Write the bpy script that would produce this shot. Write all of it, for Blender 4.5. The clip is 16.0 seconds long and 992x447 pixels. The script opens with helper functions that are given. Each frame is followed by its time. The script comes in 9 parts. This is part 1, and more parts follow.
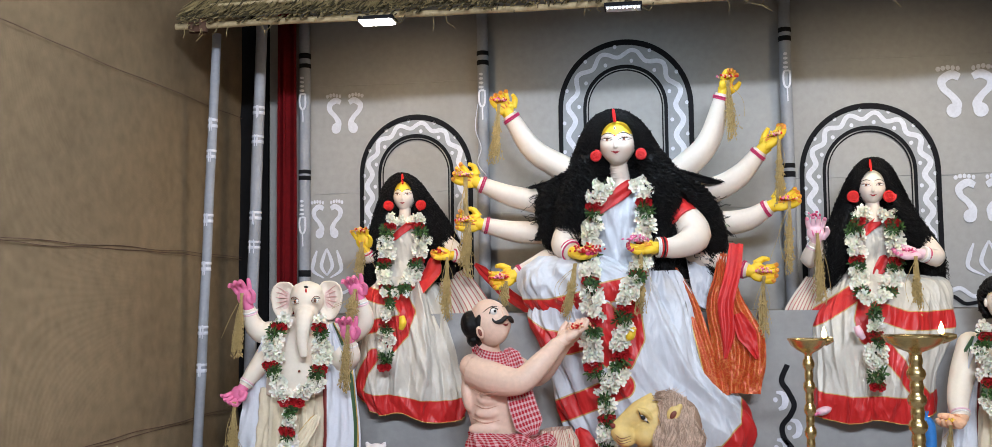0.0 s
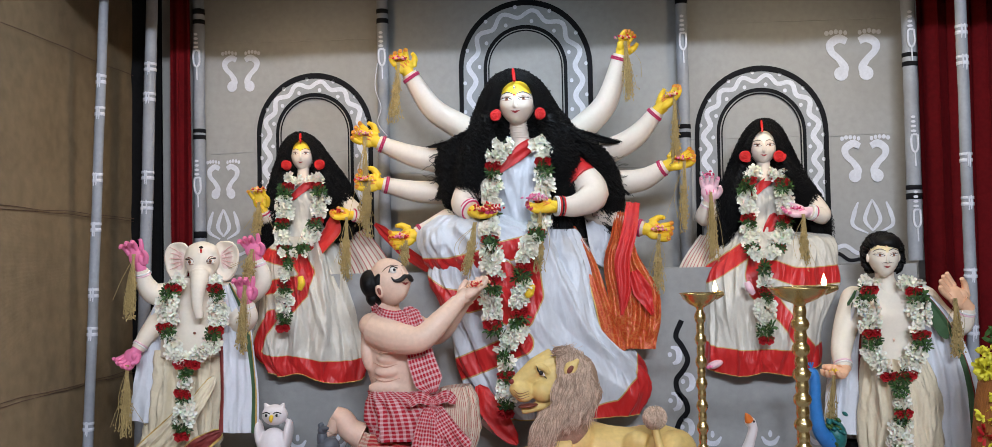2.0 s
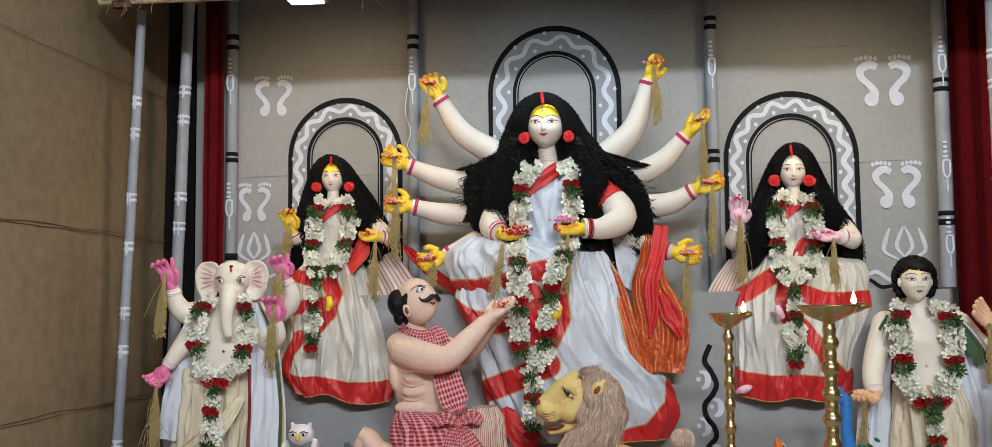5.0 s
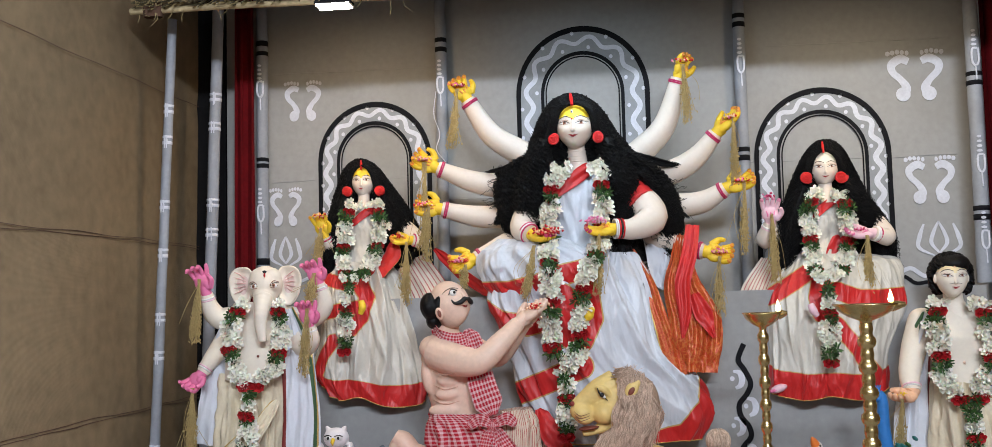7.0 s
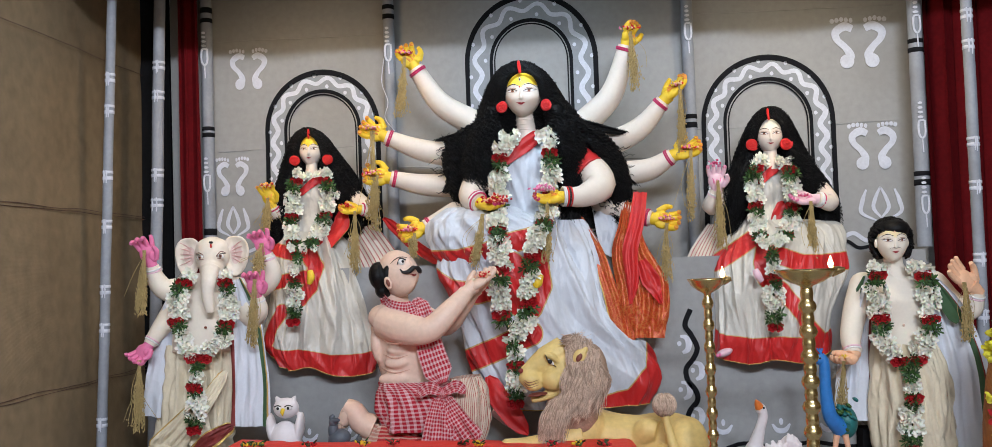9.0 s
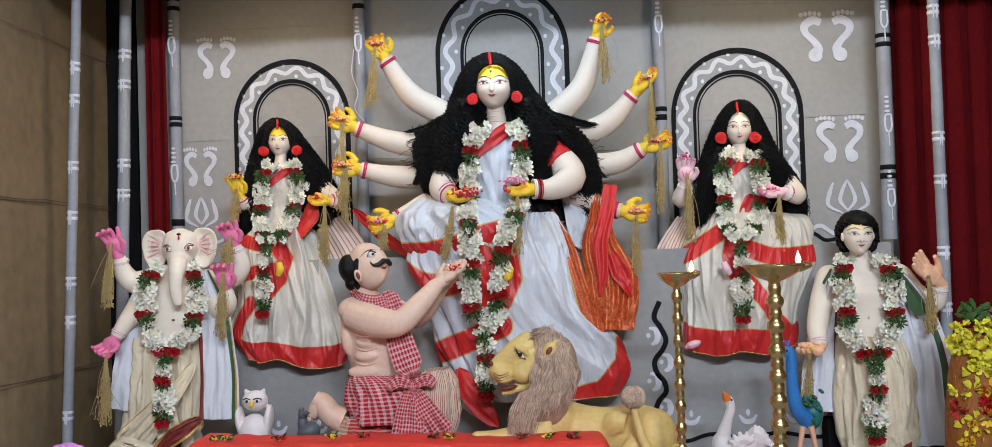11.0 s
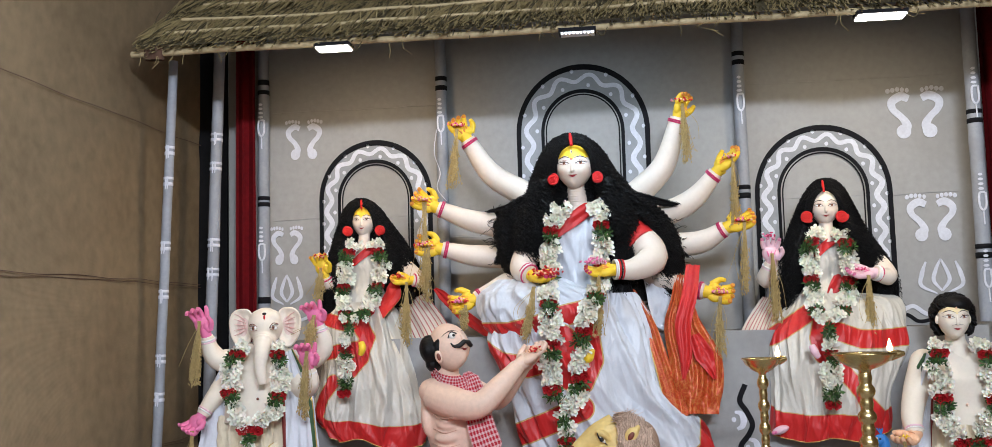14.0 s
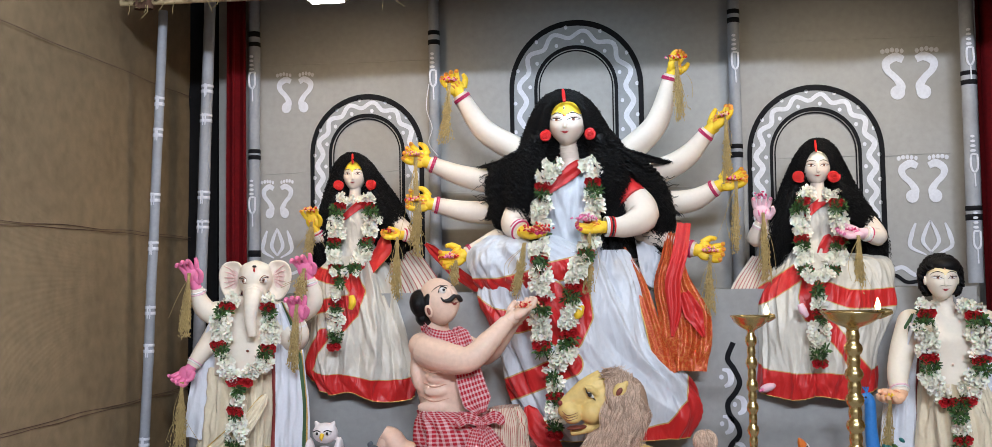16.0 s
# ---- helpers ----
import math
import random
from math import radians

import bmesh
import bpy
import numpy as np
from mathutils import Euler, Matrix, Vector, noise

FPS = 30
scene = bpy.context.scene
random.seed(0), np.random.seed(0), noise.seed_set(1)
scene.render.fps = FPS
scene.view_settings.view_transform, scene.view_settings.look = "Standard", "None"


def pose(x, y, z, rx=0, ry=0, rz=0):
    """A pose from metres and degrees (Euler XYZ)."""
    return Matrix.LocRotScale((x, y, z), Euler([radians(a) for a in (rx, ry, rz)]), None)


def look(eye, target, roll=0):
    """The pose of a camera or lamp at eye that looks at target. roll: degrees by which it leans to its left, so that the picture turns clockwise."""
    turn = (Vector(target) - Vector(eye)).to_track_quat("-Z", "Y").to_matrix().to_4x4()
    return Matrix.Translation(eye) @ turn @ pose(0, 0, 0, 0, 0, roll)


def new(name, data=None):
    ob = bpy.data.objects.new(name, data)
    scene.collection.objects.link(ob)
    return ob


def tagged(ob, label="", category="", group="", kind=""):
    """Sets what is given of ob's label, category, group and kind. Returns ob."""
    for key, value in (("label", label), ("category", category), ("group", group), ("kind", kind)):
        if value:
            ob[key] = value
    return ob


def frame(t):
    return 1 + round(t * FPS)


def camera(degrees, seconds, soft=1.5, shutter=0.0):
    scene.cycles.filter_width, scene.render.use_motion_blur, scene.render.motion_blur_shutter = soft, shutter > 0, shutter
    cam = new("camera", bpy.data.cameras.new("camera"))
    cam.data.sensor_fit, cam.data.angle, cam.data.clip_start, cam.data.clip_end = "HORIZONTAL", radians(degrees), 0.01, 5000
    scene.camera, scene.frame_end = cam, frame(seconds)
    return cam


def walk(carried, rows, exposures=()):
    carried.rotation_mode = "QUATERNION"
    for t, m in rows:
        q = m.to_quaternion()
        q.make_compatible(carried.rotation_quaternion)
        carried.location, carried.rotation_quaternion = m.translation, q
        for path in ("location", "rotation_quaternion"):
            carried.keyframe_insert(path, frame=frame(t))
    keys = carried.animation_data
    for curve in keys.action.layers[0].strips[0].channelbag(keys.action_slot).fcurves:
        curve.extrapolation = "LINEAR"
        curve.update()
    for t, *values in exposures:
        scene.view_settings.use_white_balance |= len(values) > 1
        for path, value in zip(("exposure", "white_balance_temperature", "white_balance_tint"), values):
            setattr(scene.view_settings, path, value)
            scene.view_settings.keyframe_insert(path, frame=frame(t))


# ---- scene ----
cam = camera(52.0, 16.0, 0.55)
PATH = [
    (0, (0.059, 0.611, 1.608), (-0.239, 2.583, 1.747), -0.7),
    (0.5, (0.072, 0.613, 1.603), (-0.164, 2.596, 1.714), -1.0),
    (1, (0.08, 0.613, 1.59), (-0.098, 2.603, 1.688), -1.1),
    (1.5, (0.078, 0.612, 1.583), (-0.058, 2.606, 1.667), -1.1),
    (2, (0.085, 0.614, 1.575), (-0.032, 2.609, 1.647), -1.1),
    (2.5, (0.083, 0.612, 1.565), (-0.004, 2.61, 1.606), -0.9),
    (3, (0.09, 0.613, 1.547), (-0.007, 2.61, 1.569), -0.8),
    (3.5, (0.09, 0.617, 1.521), (-0.037, 2.613, 1.522), -0.8),
    (4, (0.095, 0.617, 1.511), (-0.073, 2.61, 1.515), -0.5),
    (4.5, (0.092, 0.618, 1.506), (-0.076, 2.609, 1.582), -0.5),
    (5, (0.094, 0.609, 1.505), (-0.081, 2.596, 1.655), -0.6),
    (5.2, (0.097, 0.615, 1.48), (-0.084, 2.599, 1.66), -0.7),
    (7.3, (0.072, 0.602, 1.52), (-0.159, 2.584, 1.655), -1.5),
    (7.5, (0.085, 0.61, 1.518), (-0.149, 2.592, 1.643), -1.6),
    (8, (0.088, 0.608, 1.518), (-0.134, 2.592, 1.625), -1.6),
    (8.5, (0.096, 0.605, 1.523), (-0.109, 2.592, 1.617), -1.7),
    (9, (0.101, 0.603, 1.525), (-0.039, 2.596, 1.605), -1.9),
    (9.2, (0.101, 0.602, 1.527), (-0.014, 2.597, 1.603), -1.9),
    (11.3, (0.098, 0.603, 1.561), (0.017, 2.6, 1.609), -1.8),
    (11.5, (0.105, 0.608, 1.565), (-0.012, 2.604, 1.615), -1.9),
    (12, (0.106, 0.612, 1.566), (-0.076, 2.602, 1.637), -1.9),
    (12.5, (0.107, 0.61, 1.575), (-0.108, 2.595, 1.68), -1.8),
    (13, (0.108, 0.605, 1.591), (-0.121, 2.587, 1.728), -1.7),
    (13.5, (0.107, 0.604, 1.595), (-0.128, 2.583, 1.764), -1.6),
    (14, (0.107, 0.601, 1.604), (-0.131, 2.578, 1.79), -1.5),
    (14.5, (0.104, 0.6, 1.609), (-0.132, 2.576, 1.802), -1.5),
    (15, (0.111, 0.604, 1.603), (-0.12, 2.58, 1.802), -1.0),
    (15.5, (0.109, 0.605, 1.597), (-0.116, 2.586, 1.752), -0.8),
    (16, (0.105, 0.61, 1.588), (-0.118, 2.595, 1.695), -0.8),
]
walk(cam, [(t, look(eye, target, roll)) for t, eye, target, roll in PATH],
     exposures=[(0.0, 0.05, 6470, 10), (0.5, -0.02, 6470, 10), (1.5, -0.12, 6470, 10), (2.5, -0.16, 6500, 10), (3.5, -0.20, 6680, 9), (4.5, -0.21, 6850, 7), (5.0, -0.21, 6780, 7),
                (7.5, -0.09, 6530, 10), (9.0, -0.13, 6460, 10), (11.5, -0.19, 6510, 10), (12.5, -0.16, 6510, 10), (13.5, -0.06, 6490, 10), (14.5, 0.02, 6470, 10), (16.0, 0.01, 6500, 10)])

# ---- light ----
world = bpy.data.worlds.new("world")
scene.world = world
world.use_nodes = True
world.node_tree.nodes["Background"].inputs[0].default_value = (0.9, 0.95, 1.0, 1)
world.node_tree.nodes["Background"].inputs[1].default_value = 0.02
scene.view_settings.exposure = 0.0


def lamp(name, m, size, watts, color=(1, 1, 1), spread=180):
    light = bpy.data.lights.new(name, "AREA")
    light.shape, light.size, light.size_y = "RECTANGLE", size[0], size[1]
    light.energy, light.color, light.spread = watts, color, radians(spread)
    ob = new(name, light)
    ob.matrix_world = m
    return ob


# unseen lamps assumed before the stage, hung under the hall ceiling
UNSEEN_LAMPS = [(-1.1, -2.2, 4.22, (0.0, 4.9, 1.5), 110, 180), (0.45, -2.2, 4.22, (0.2, 4.9, 1.5), 230, 180),
              # the fourth is added fill, narrow, to brighten the left burlap wall
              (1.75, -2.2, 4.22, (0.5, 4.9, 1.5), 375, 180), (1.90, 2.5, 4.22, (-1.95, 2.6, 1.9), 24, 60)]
for hx, hy, hz, aim, watts, wide in UNSEEN_LAMPS:
    lamp("unseen_lamp_light", look((hx, hy, hz - 0.06), aim), (1.1, 0.5), watts, (0.81, 0.89, 1.02), wide)
# the flood lamps tied under the eave
for ex, watts, col in ((-0.98, 4.6, (1, 0.74, 0.44)), (-0.02, 4.4, (0.62, 0.82, 1)), (1.10, 4.8, (1, 0.82, 0.56))):
    lamp("eave_lamp_light", look((ex, 4.43, 2.645), (ex, 4.95, 1.6)), (0.15, 0.06), watts, col, 162)


# ---- materials ----
def mat(name, color, rough=0.7, metal=0.0, vary=0.12, scale=6.0, fine=60.0, bump=0.15, sheen=0.0, coat=0.0, spot=None, sub=0.0, spec=0.5):
    """A procedural surface: colour varied at two scales, with fine relief. spot: (colour, amount) of stains."""
    m = bpy.data.materials.new(name)
    m.use_nodes = True
    n, l = m.node_tree.nodes, m.node_tree.links
    b = n["Principled BSDF"]
    b.inputs["Roughness"].default_value = rough
    b.inputs["Metallic"].default_value = metal
    b.inputs["Specular IOR Level"].default_value = spec
    b.inputs["Sheen Weight"].default_value = sheen
    b.inputs["Coat Weight"].default_value = coat
    b.inputs["Subsurface Weight"].default_value = sub
    b.inputs["Subsurface Radius"].default_value = (0.01, 0.005, 0.003)
    tc = n.new("ShaderNodeTexCoord")
    big = n.new("ShaderNodeTexNoise")
    big.inputs["Scale"].default_value = scale
    big.inputs["Detail"].default_value = 5
    small = n.new("ShaderNodeTexNoise")
    small.inputs["Scale"].default_value = fine
    small.inputs["Detail"].default_value = 4
    l.new(tc.outputs["Object"], big.inputs["Vector"])
    l.new(tc.outputs["Object"], small.inputs["Vector"])
    add = n.new("ShaderNodeMath")
    add.operation = "ADD"
    l.new(big.outputs["Fac"], add.inputs[0])
    l.new(small.outputs["Fac"], add.inputs[1])
    ramp = n.new("ShaderNodeMapRange")
    ramp.inputs["From Min"].default_value, ramp.inputs["From Max"].default_value = 0.6, 1.4
    l.new(add.outputs[0], ramp.inputs["Value"])
    mix = n.new("ShaderNodeMix")
    mix.data_type = "RGBA"
    mix.inputs["A"].default_value = (*[max(0, c * (1 - vary)) for c in color], 1)
    mix.inputs["B"].default_value = (*[min(1, c * (1 + vary)) for c in color], 1)
    l.new(ramp.outputs["Result"], mix.inputs["Factor"])
    out = mix.outputs["Result"]
    if spot:
        st = n.new("ShaderNodeTexNoise")
        st.inputs["Scale"].default_value = scale * 0.45
        st.inputs["Detail"].default_value = 8
        l.new(tc.outputs["Object"], st.inputs["Vector"])
        sr = n.new("ShaderNodeMapRange")
        sr.inputs["From Min"].default_value, sr.inputs["From Max"].default_value = 0.5, 0.72
        sr.inputs["To Max"].default_value = spot[1]
        l.new(st.outputs["Fac"], sr.inputs["Value"])
        sm = n.new("ShaderNodeMix")
        sm.data_type = "RGBA"
        l.new(sr.outputs["Result"], sm.inputs["Factor"])
        l.new(out, sm.inputs["A"])
        sm.inputs["B"].default_value = (*spot[0], 1)
        out = sm.outputs["Result"]
    l.new(out, b.inputs["Base Color"])
    if bump:
        bp = n.new("ShaderNodeBump")
        bp.inputs["Strength"].default_value = bump
        bp.inputs["Distance"].default_value = 0.004
        l.new(add.outputs[0], bp.inputs["Height"])
        l.new(bp.outputs["Normal"], b.inputs["Normal"])
    m["tint"] = 1
    return m


def woven(m, per_metre, strength=0.35, tint=0.25, axes=("Y", "Z")):
    """Adds a weave of two thread directions to a material: relief and a slight colour."""
    n, l = m.node_tree.nodes, m.node_tree.links
    b = n["Principled BSDF"]
    tc = n.new("ShaderNodeTexCoord")
    waves = []
    for ax in axes:
        w = n.new("ShaderNodeTexWave")
        w.bands_direction = ax
        w.inputs["Scale"].default_value = per_metre / 3.14159
        w.inputs["Distortion"].default_value = 2.2
        w.inputs["Detail"].default_value = 2
        w.inputs["Detail Scale"].default_value = 1.5
        l.new(tc.outputs["Object"], w.inputs["Vector"])
        waves.append(w)
    mul = n.new("ShaderNodeMath")
    mul.operation = "MULTIPLY"
    l.new(waves[0].outputs["Fac"], mul.inputs[0])
    l.new(waves[1].outputs["Fac"], mul.inputs[1])
    old = b.inputs["Base Color"].links[0].from_socket
    dark = n.new("ShaderNodeMix")
    dark.data_type, dark.blend_type = "RGBA", "MULTIPLY"
    l.new(old, dark.inputs["A"])
    dark.inputs["B"].default_value = (0.35, 0.3, 0.25, 1)
    inv = n.new("ShaderNodeMapRange")
    inv.inputs["To Min"].default_value, inv.inputs["To Max"].default_value = tint, 0.0
    l.new(mul.outputs[0], inv.inputs["Value"])
    l.new(inv.outputs["Result"], dark.inputs["Factor"])
    l.new(dark.outputs["Result"], b.inputs["Base Color"])
    bp = n.new("ShaderNodeBump")
    bp.inputs["Strength"].default_value = strength
    bp.inputs["Distance"].default_value = 0.002
    l.new(mul.outputs[0], bp.inputs["Height"])
    if b.inputs["Normal"].links:
        l.new(b.inputs["Normal"].links[0].from_socket, bp.inputs["Normal"])
    l.new(bp.outputs["Normal"], b.inputs["Normal"])
    return m


def creased(m, per_metre=16.0, depth=0.010, strength=0.55, along=0.45):
    """Adds sharp creases to cloth or film: facets that meet in ridges, drawn out along the fall."""
    n, l = m.node_tree.nodes, m.node_tree.links
    b = n["Principled BSDF"]
    tc = n.new("ShaderNodeTexCoord")
    warp = n.new("ShaderNodeTexNoise")
    warp.inputs["Scale"].default_value = 5.0
    warp.inputs["Detail"].default_value = 2
    l.new(tc.outputs["Object"], warp.inputs["Vector"])
    mixv = n.new("ShaderNodeVectorMath")
    mixv.operation = "MULTIPLY_ADD"
    l.new(warp.outputs["Color"], mixv.inputs[0])
    mixv.inputs[1].default_value = (0.12, 0.12, 0.12)
    l.new(tc.outputs["Object"], mixv.inputs[2])
    mp = n.new("ShaderNodeMapping")
    mp.inputs["Scale"].default_value = (1, 1, along)
    mp.inputs["Rotation"].default_value = (0, 0.25, 0)
    l.new(mixv.outputs[0], mp.inputs["Vector"])
    last = b.inputs["Normal"].links[0].from_socket if b.inputs["Normal"].links else None
    for k, share in ((1.0, 1.0), (2.7, 0.4)):
        v = n.new("ShaderNodeTexVoronoi")
        v.inputs["Scale"].default_value = per_metre * k
        l.new(mp.outputs[0], v.inputs["Vector"])
        bp = n.new("ShaderNodeBump")
        bp.inputs["Strength"].default_value = strength
        bp.inputs["Distance"].default_value = depth * share
        l.new(v.outputs["Distance"], bp.inputs["Height"])
        if last:
            l.new(last, bp.inputs["Normal"])
        last = bp.outputs["Normal"]
    l.new(last, b.inputs["Normal"])
    return m


def bordered(m, border, edge, width=0.0055):
    """Gives cloth a woven border: red within the mesh's border line, a thin gold edge along it."""
    n, l = m.node_tree.nodes, m.node_tree.links
    b = n["Principled BSDF"]
    at = n.new("ShaderNodeAttribute")
    at.attribute_name = "border"
    out = b.inputs["Base Color"].links[0].from_socket
    for limit, color in ((width, edge), (0.0, border)):
        lt = n.new("ShaderNodeMath")
        lt.operation = "LESS_THAN"
        lt.inputs[1].default_value = limit
        l.new(at.outputs["Fac"], lt.inputs[0])
        mx = n.new("ShaderNodeMix")
        mx.data_type = "RGBA"
        l.new(lt.outputs[0], mx.inputs["Factor"])
        l.new(out, mx.inputs["A"])
        mx.inputs["B"].default_value = (*color, 1)
        out = mx.outputs["Result"]
    l.new(out, b.inputs["Base Color"])
    return m


def figured(m, gold, per_metre=75.0):
    """Adds a woven figure of small curled leaves in gold thread."""
    n, l = m.node_tree.nodes, m.node_tree.links
    b = n["Principled BSDF"]
    tc = n.new("ShaderNodeTexCoord")
    warp = n.new("ShaderNodeTexNoise")
    warp.inputs["Scale"].default_value = 26.0
    l.new(tc.outputs["Object"], warp.inputs["Vector"])
    mv = n.new("ShaderNodeVectorMath")
    mv.operation = "MULTIPLY_ADD"
    mv.inputs[1].default_value = (0.05, 0.05, 0.05)
    l.new(warp.outputs["Color"], mv.inputs[0])
    l.new(tc.outputs["Object"], mv.inputs[2])
    v = n.new("ShaderNodeTexVoronoi")
    v.feature = "SMOOTH_F1"
    v.inputs["Scale"].default_value = per_metre
    l.new(mv.outputs[0], v.inputs["Vector"])
    mu = n.new("ShaderNodeMath")
    mu.operation = "MULTIPLY"
    mu.inputs[1].default_value = 17.0
    l.new(v.outputs["Distance"], mu.inputs[0])
    sn = n.new("ShaderNodeMath")
    sn.operation = "SINE"
    l.new(mu.outputs[0], sn.inputs[0])
    rg = n.new("ShaderNodeMapRange")
    rg.inputs["From Min"].default_value, rg.inputs["From Max"].default_value = 0.1, 0.6
    rg.inputs["To Max"].default_value = 0.7
    l.new(sn.outputs[0], rg.inputs["Value"])
    mx = n.new("ShaderNodeMix")
    mx.data_type = "RGBA"
    l.new(rg.outputs["Result"], mx.inputs["Factor"])
    l.new(b.inputs["Base Color"].links[0].from_socket, mx.inputs["A"])
    mx.inputs["B"].default_value = (*gold, 1)
    l.new(mx.outputs["Result"], b.inputs["Base Color"])
    return m


def checked(name, dark, light, per_u, per_v, stripe_only=False):
    """Cotton woven in checks or stripes, along the cloth's own UV."""
    m = mat(name, light, 0.85, vary=0.06, bump=0.1)
    n, l = m.node_tree.nodes, m.node_tree.links
    b = n["Principled BSDF"]
    uv = n.new("ShaderNodeTexCoord")
    sep = n.new("ShaderNodeSeparateXYZ")
    l.new(uv.outputs["UV"], sep.inputs[0])
    facs = []
    for sock, per in (("X", per_u), ("Y", per_v)):
        mu = n.new("ShaderNodeMath"); mu.operation = "MULTIPLY"; mu.inputs[1].default_value = per
        l.new(sep.outputs[sock], mu.inputs[0])
        fr = n.new("ShaderNodeMath"); fr.operation = "FRACT"
        l.new(mu.outputs[0], fr.inputs[0])
        st = n.new("ShaderNodeMath"); st.operation = "GREATER_THAN"; st.inputs[1].default_value = 0.78 if stripe_only else 0.42
        l.new(fr.outputs[0], st.inputs[0])
        facs.append(st)
    if stripe_only:
        fac = facs[0].outputs[0]
    else:
        av = n.new("ShaderNodeMath"); av.operation = "ADD"
        l.new(facs[0].outputs[0], av.inputs[0]); l.new(facs[1].outputs[0], av.inputs[1])
        hf = n.new("ShaderNodeMath"); hf.operation = "MULTIPLY"; hf.inputs[1].default_value = 0.5
        l.new(av.outputs[0], hf.inputs[0])
        fac = hf.outputs[0]
    old = b.inputs["Base Color"].links[0].from_socket
    mx = n.new("ShaderNodeMix"); mx.data_type = "RGBA"
    l.new(fac, mx.inputs["Factor"]); l.new(old, mx.inputs["A"])
    mx.inputs["B"].default_value = (*dark, 1)
    l.new(mx.outputs["Result"], b.inputs["Base Color"])
    return m


M_WALL = woven(mat("painted_cloth_grey", (0.37, 0.365, 0.355), 0.85, vary=0.1, scale=2.2, fine=35, bump=0.2, spot=((0.30, 0.275, 0.24), 0.65), spec=0.2), 420, 0.12, 0.08, ("X", "Z"))
M_PLINTH = woven(mat("painted_cloth_plinth", (0.36, 0.36, 0.355), 0.85, vary=0.12, scale=3, fine=30, bump=0.25, spot=((0.22, 0.22, 0.22), 0.6), spec=0.2), 420, 0.12, 0.08, ("X", "Z"))
M_BURLAP = woven(mat("jute_burlap", (0.265, 0.192, 0.112), 0.95, vary=0.25, scale=1.8, fine=18, bump=0.25, spot=((0.18, 0.128, 0.072), 0.6), spec=0.15), 330, 0.5, 0.22)
M_THREAD = mat("dark_thread", (0.10, 0.05, 0.03), 0.9)
M_RED_CURTAIN = mat("red_curtain_cloth", (0.105, 0.004, 0.006), 0.9, vary=0.25, bump=0.1, spec=0.1)
M_POLE = mat("grey_painted_bamboo", (0.30, 0.315, 0.35), 0.6, vary=0.12, scale=14, fine=70, bump=0.2, spot=((0.2, 0.2, 0.21), 0.5))
M_WPAINT = mat("white_wall_paint", (0.66, 0.67, 0.73), 0.8, vary=0.12, scale=14, fine=90, spec=0.2)
M_LPAINT = mat("pale_grey_paint", (0.30, 0.31, 0.325), 0.8, vary=0.12, fine=50, scale=9)
M_BPAINT = mat("black_wall_paint", (0.008, 0.008, 0.010), 0.75, vary=0.3, fine=50, spec=0.15)
M_STRAW = mat("thatch_straw", (0.33, 0.255, 0.115), 0.9, vary=0.45, scale=25, fine=120, bump=0.3)
M_STRAW_D = mat("thatch_dark", (0.09, 0.07, 0.032), 0.95, vary=0.4, scale=30, fine=120, bump=0.3)
M_LATH = mat("split_bamboo", (0.46, 0.36, 0.20), 0.65, vary=0.25, scale=18, fine=90)
M_REDSTAGE = creased(mat("red_cloth", (0.76, 0.050, 0.032), 0.55, vary=0.12, scale=8, fine=120, bump=0.15, spec=0.3), 5, 0.022, 0.6, 1.0)
M_FLOOR = mat("stage_boards_grey", (0.31, 0.31, 0.30), 0.8, vary=0.15, scale=5, fine=50, spot=((0.13, 0.13, 0.13), 0.5))
# walls, ceiling and floor of the added hall, lightened for bounce fill
M_BOUNCE_WALL = mat("bounce_wall_paint", (0.62, 0.61, 0.59), 0.9, vary=0.08, scale=2)
M_BOUNCE_CEIL = mat("bounce_ceiling", (0.52, 0.51, 0.50), 0.9, vary=0.1, scale=2)
# black for closing gaps; beside the left curtain it stands in for shade
M_GAP_BLACK = mat("gap_black", (0.008, 0.008, 0.009), 0.9, vary=0.3, scale=8, spec=0.1)
M_BOUNCE_FLOOR = mat("bounce_floor", (0.30, 0.27, 0.25), 0.9, vary=0.2, scale=4)


# ---- mesh building ----
class Bands:
    """Cloth with woven border bands that run along lines: (points, width). hem: where along the fall the hem's border begins."""

    def __init__(self, cloth, lines, hem=2.0):
        self.cloth, self.lines, self.hem = cloth, lines, hem

    def at(self, x, z, v):
        """How far a point lies outside the border, in metres; below 0 within it."""
        best = 9.0
        for pts, width in self.lines:
            for p, q in zip(pts, pts[1:]):
                dx, dz = q[0] - p[0], q[2] - p[2]
                t = min(1.0, max(0.0, ((x - p[0]) * dx + (z - p[2]) * dz) / (dx * dx + dz * dz + 1e-9)))
                best = min(best, math.hypot(x - p[0] - t * dx, z - p[2] - t * dz) - width / 2)
        return min(best, (self.hem - v) * 0.62)


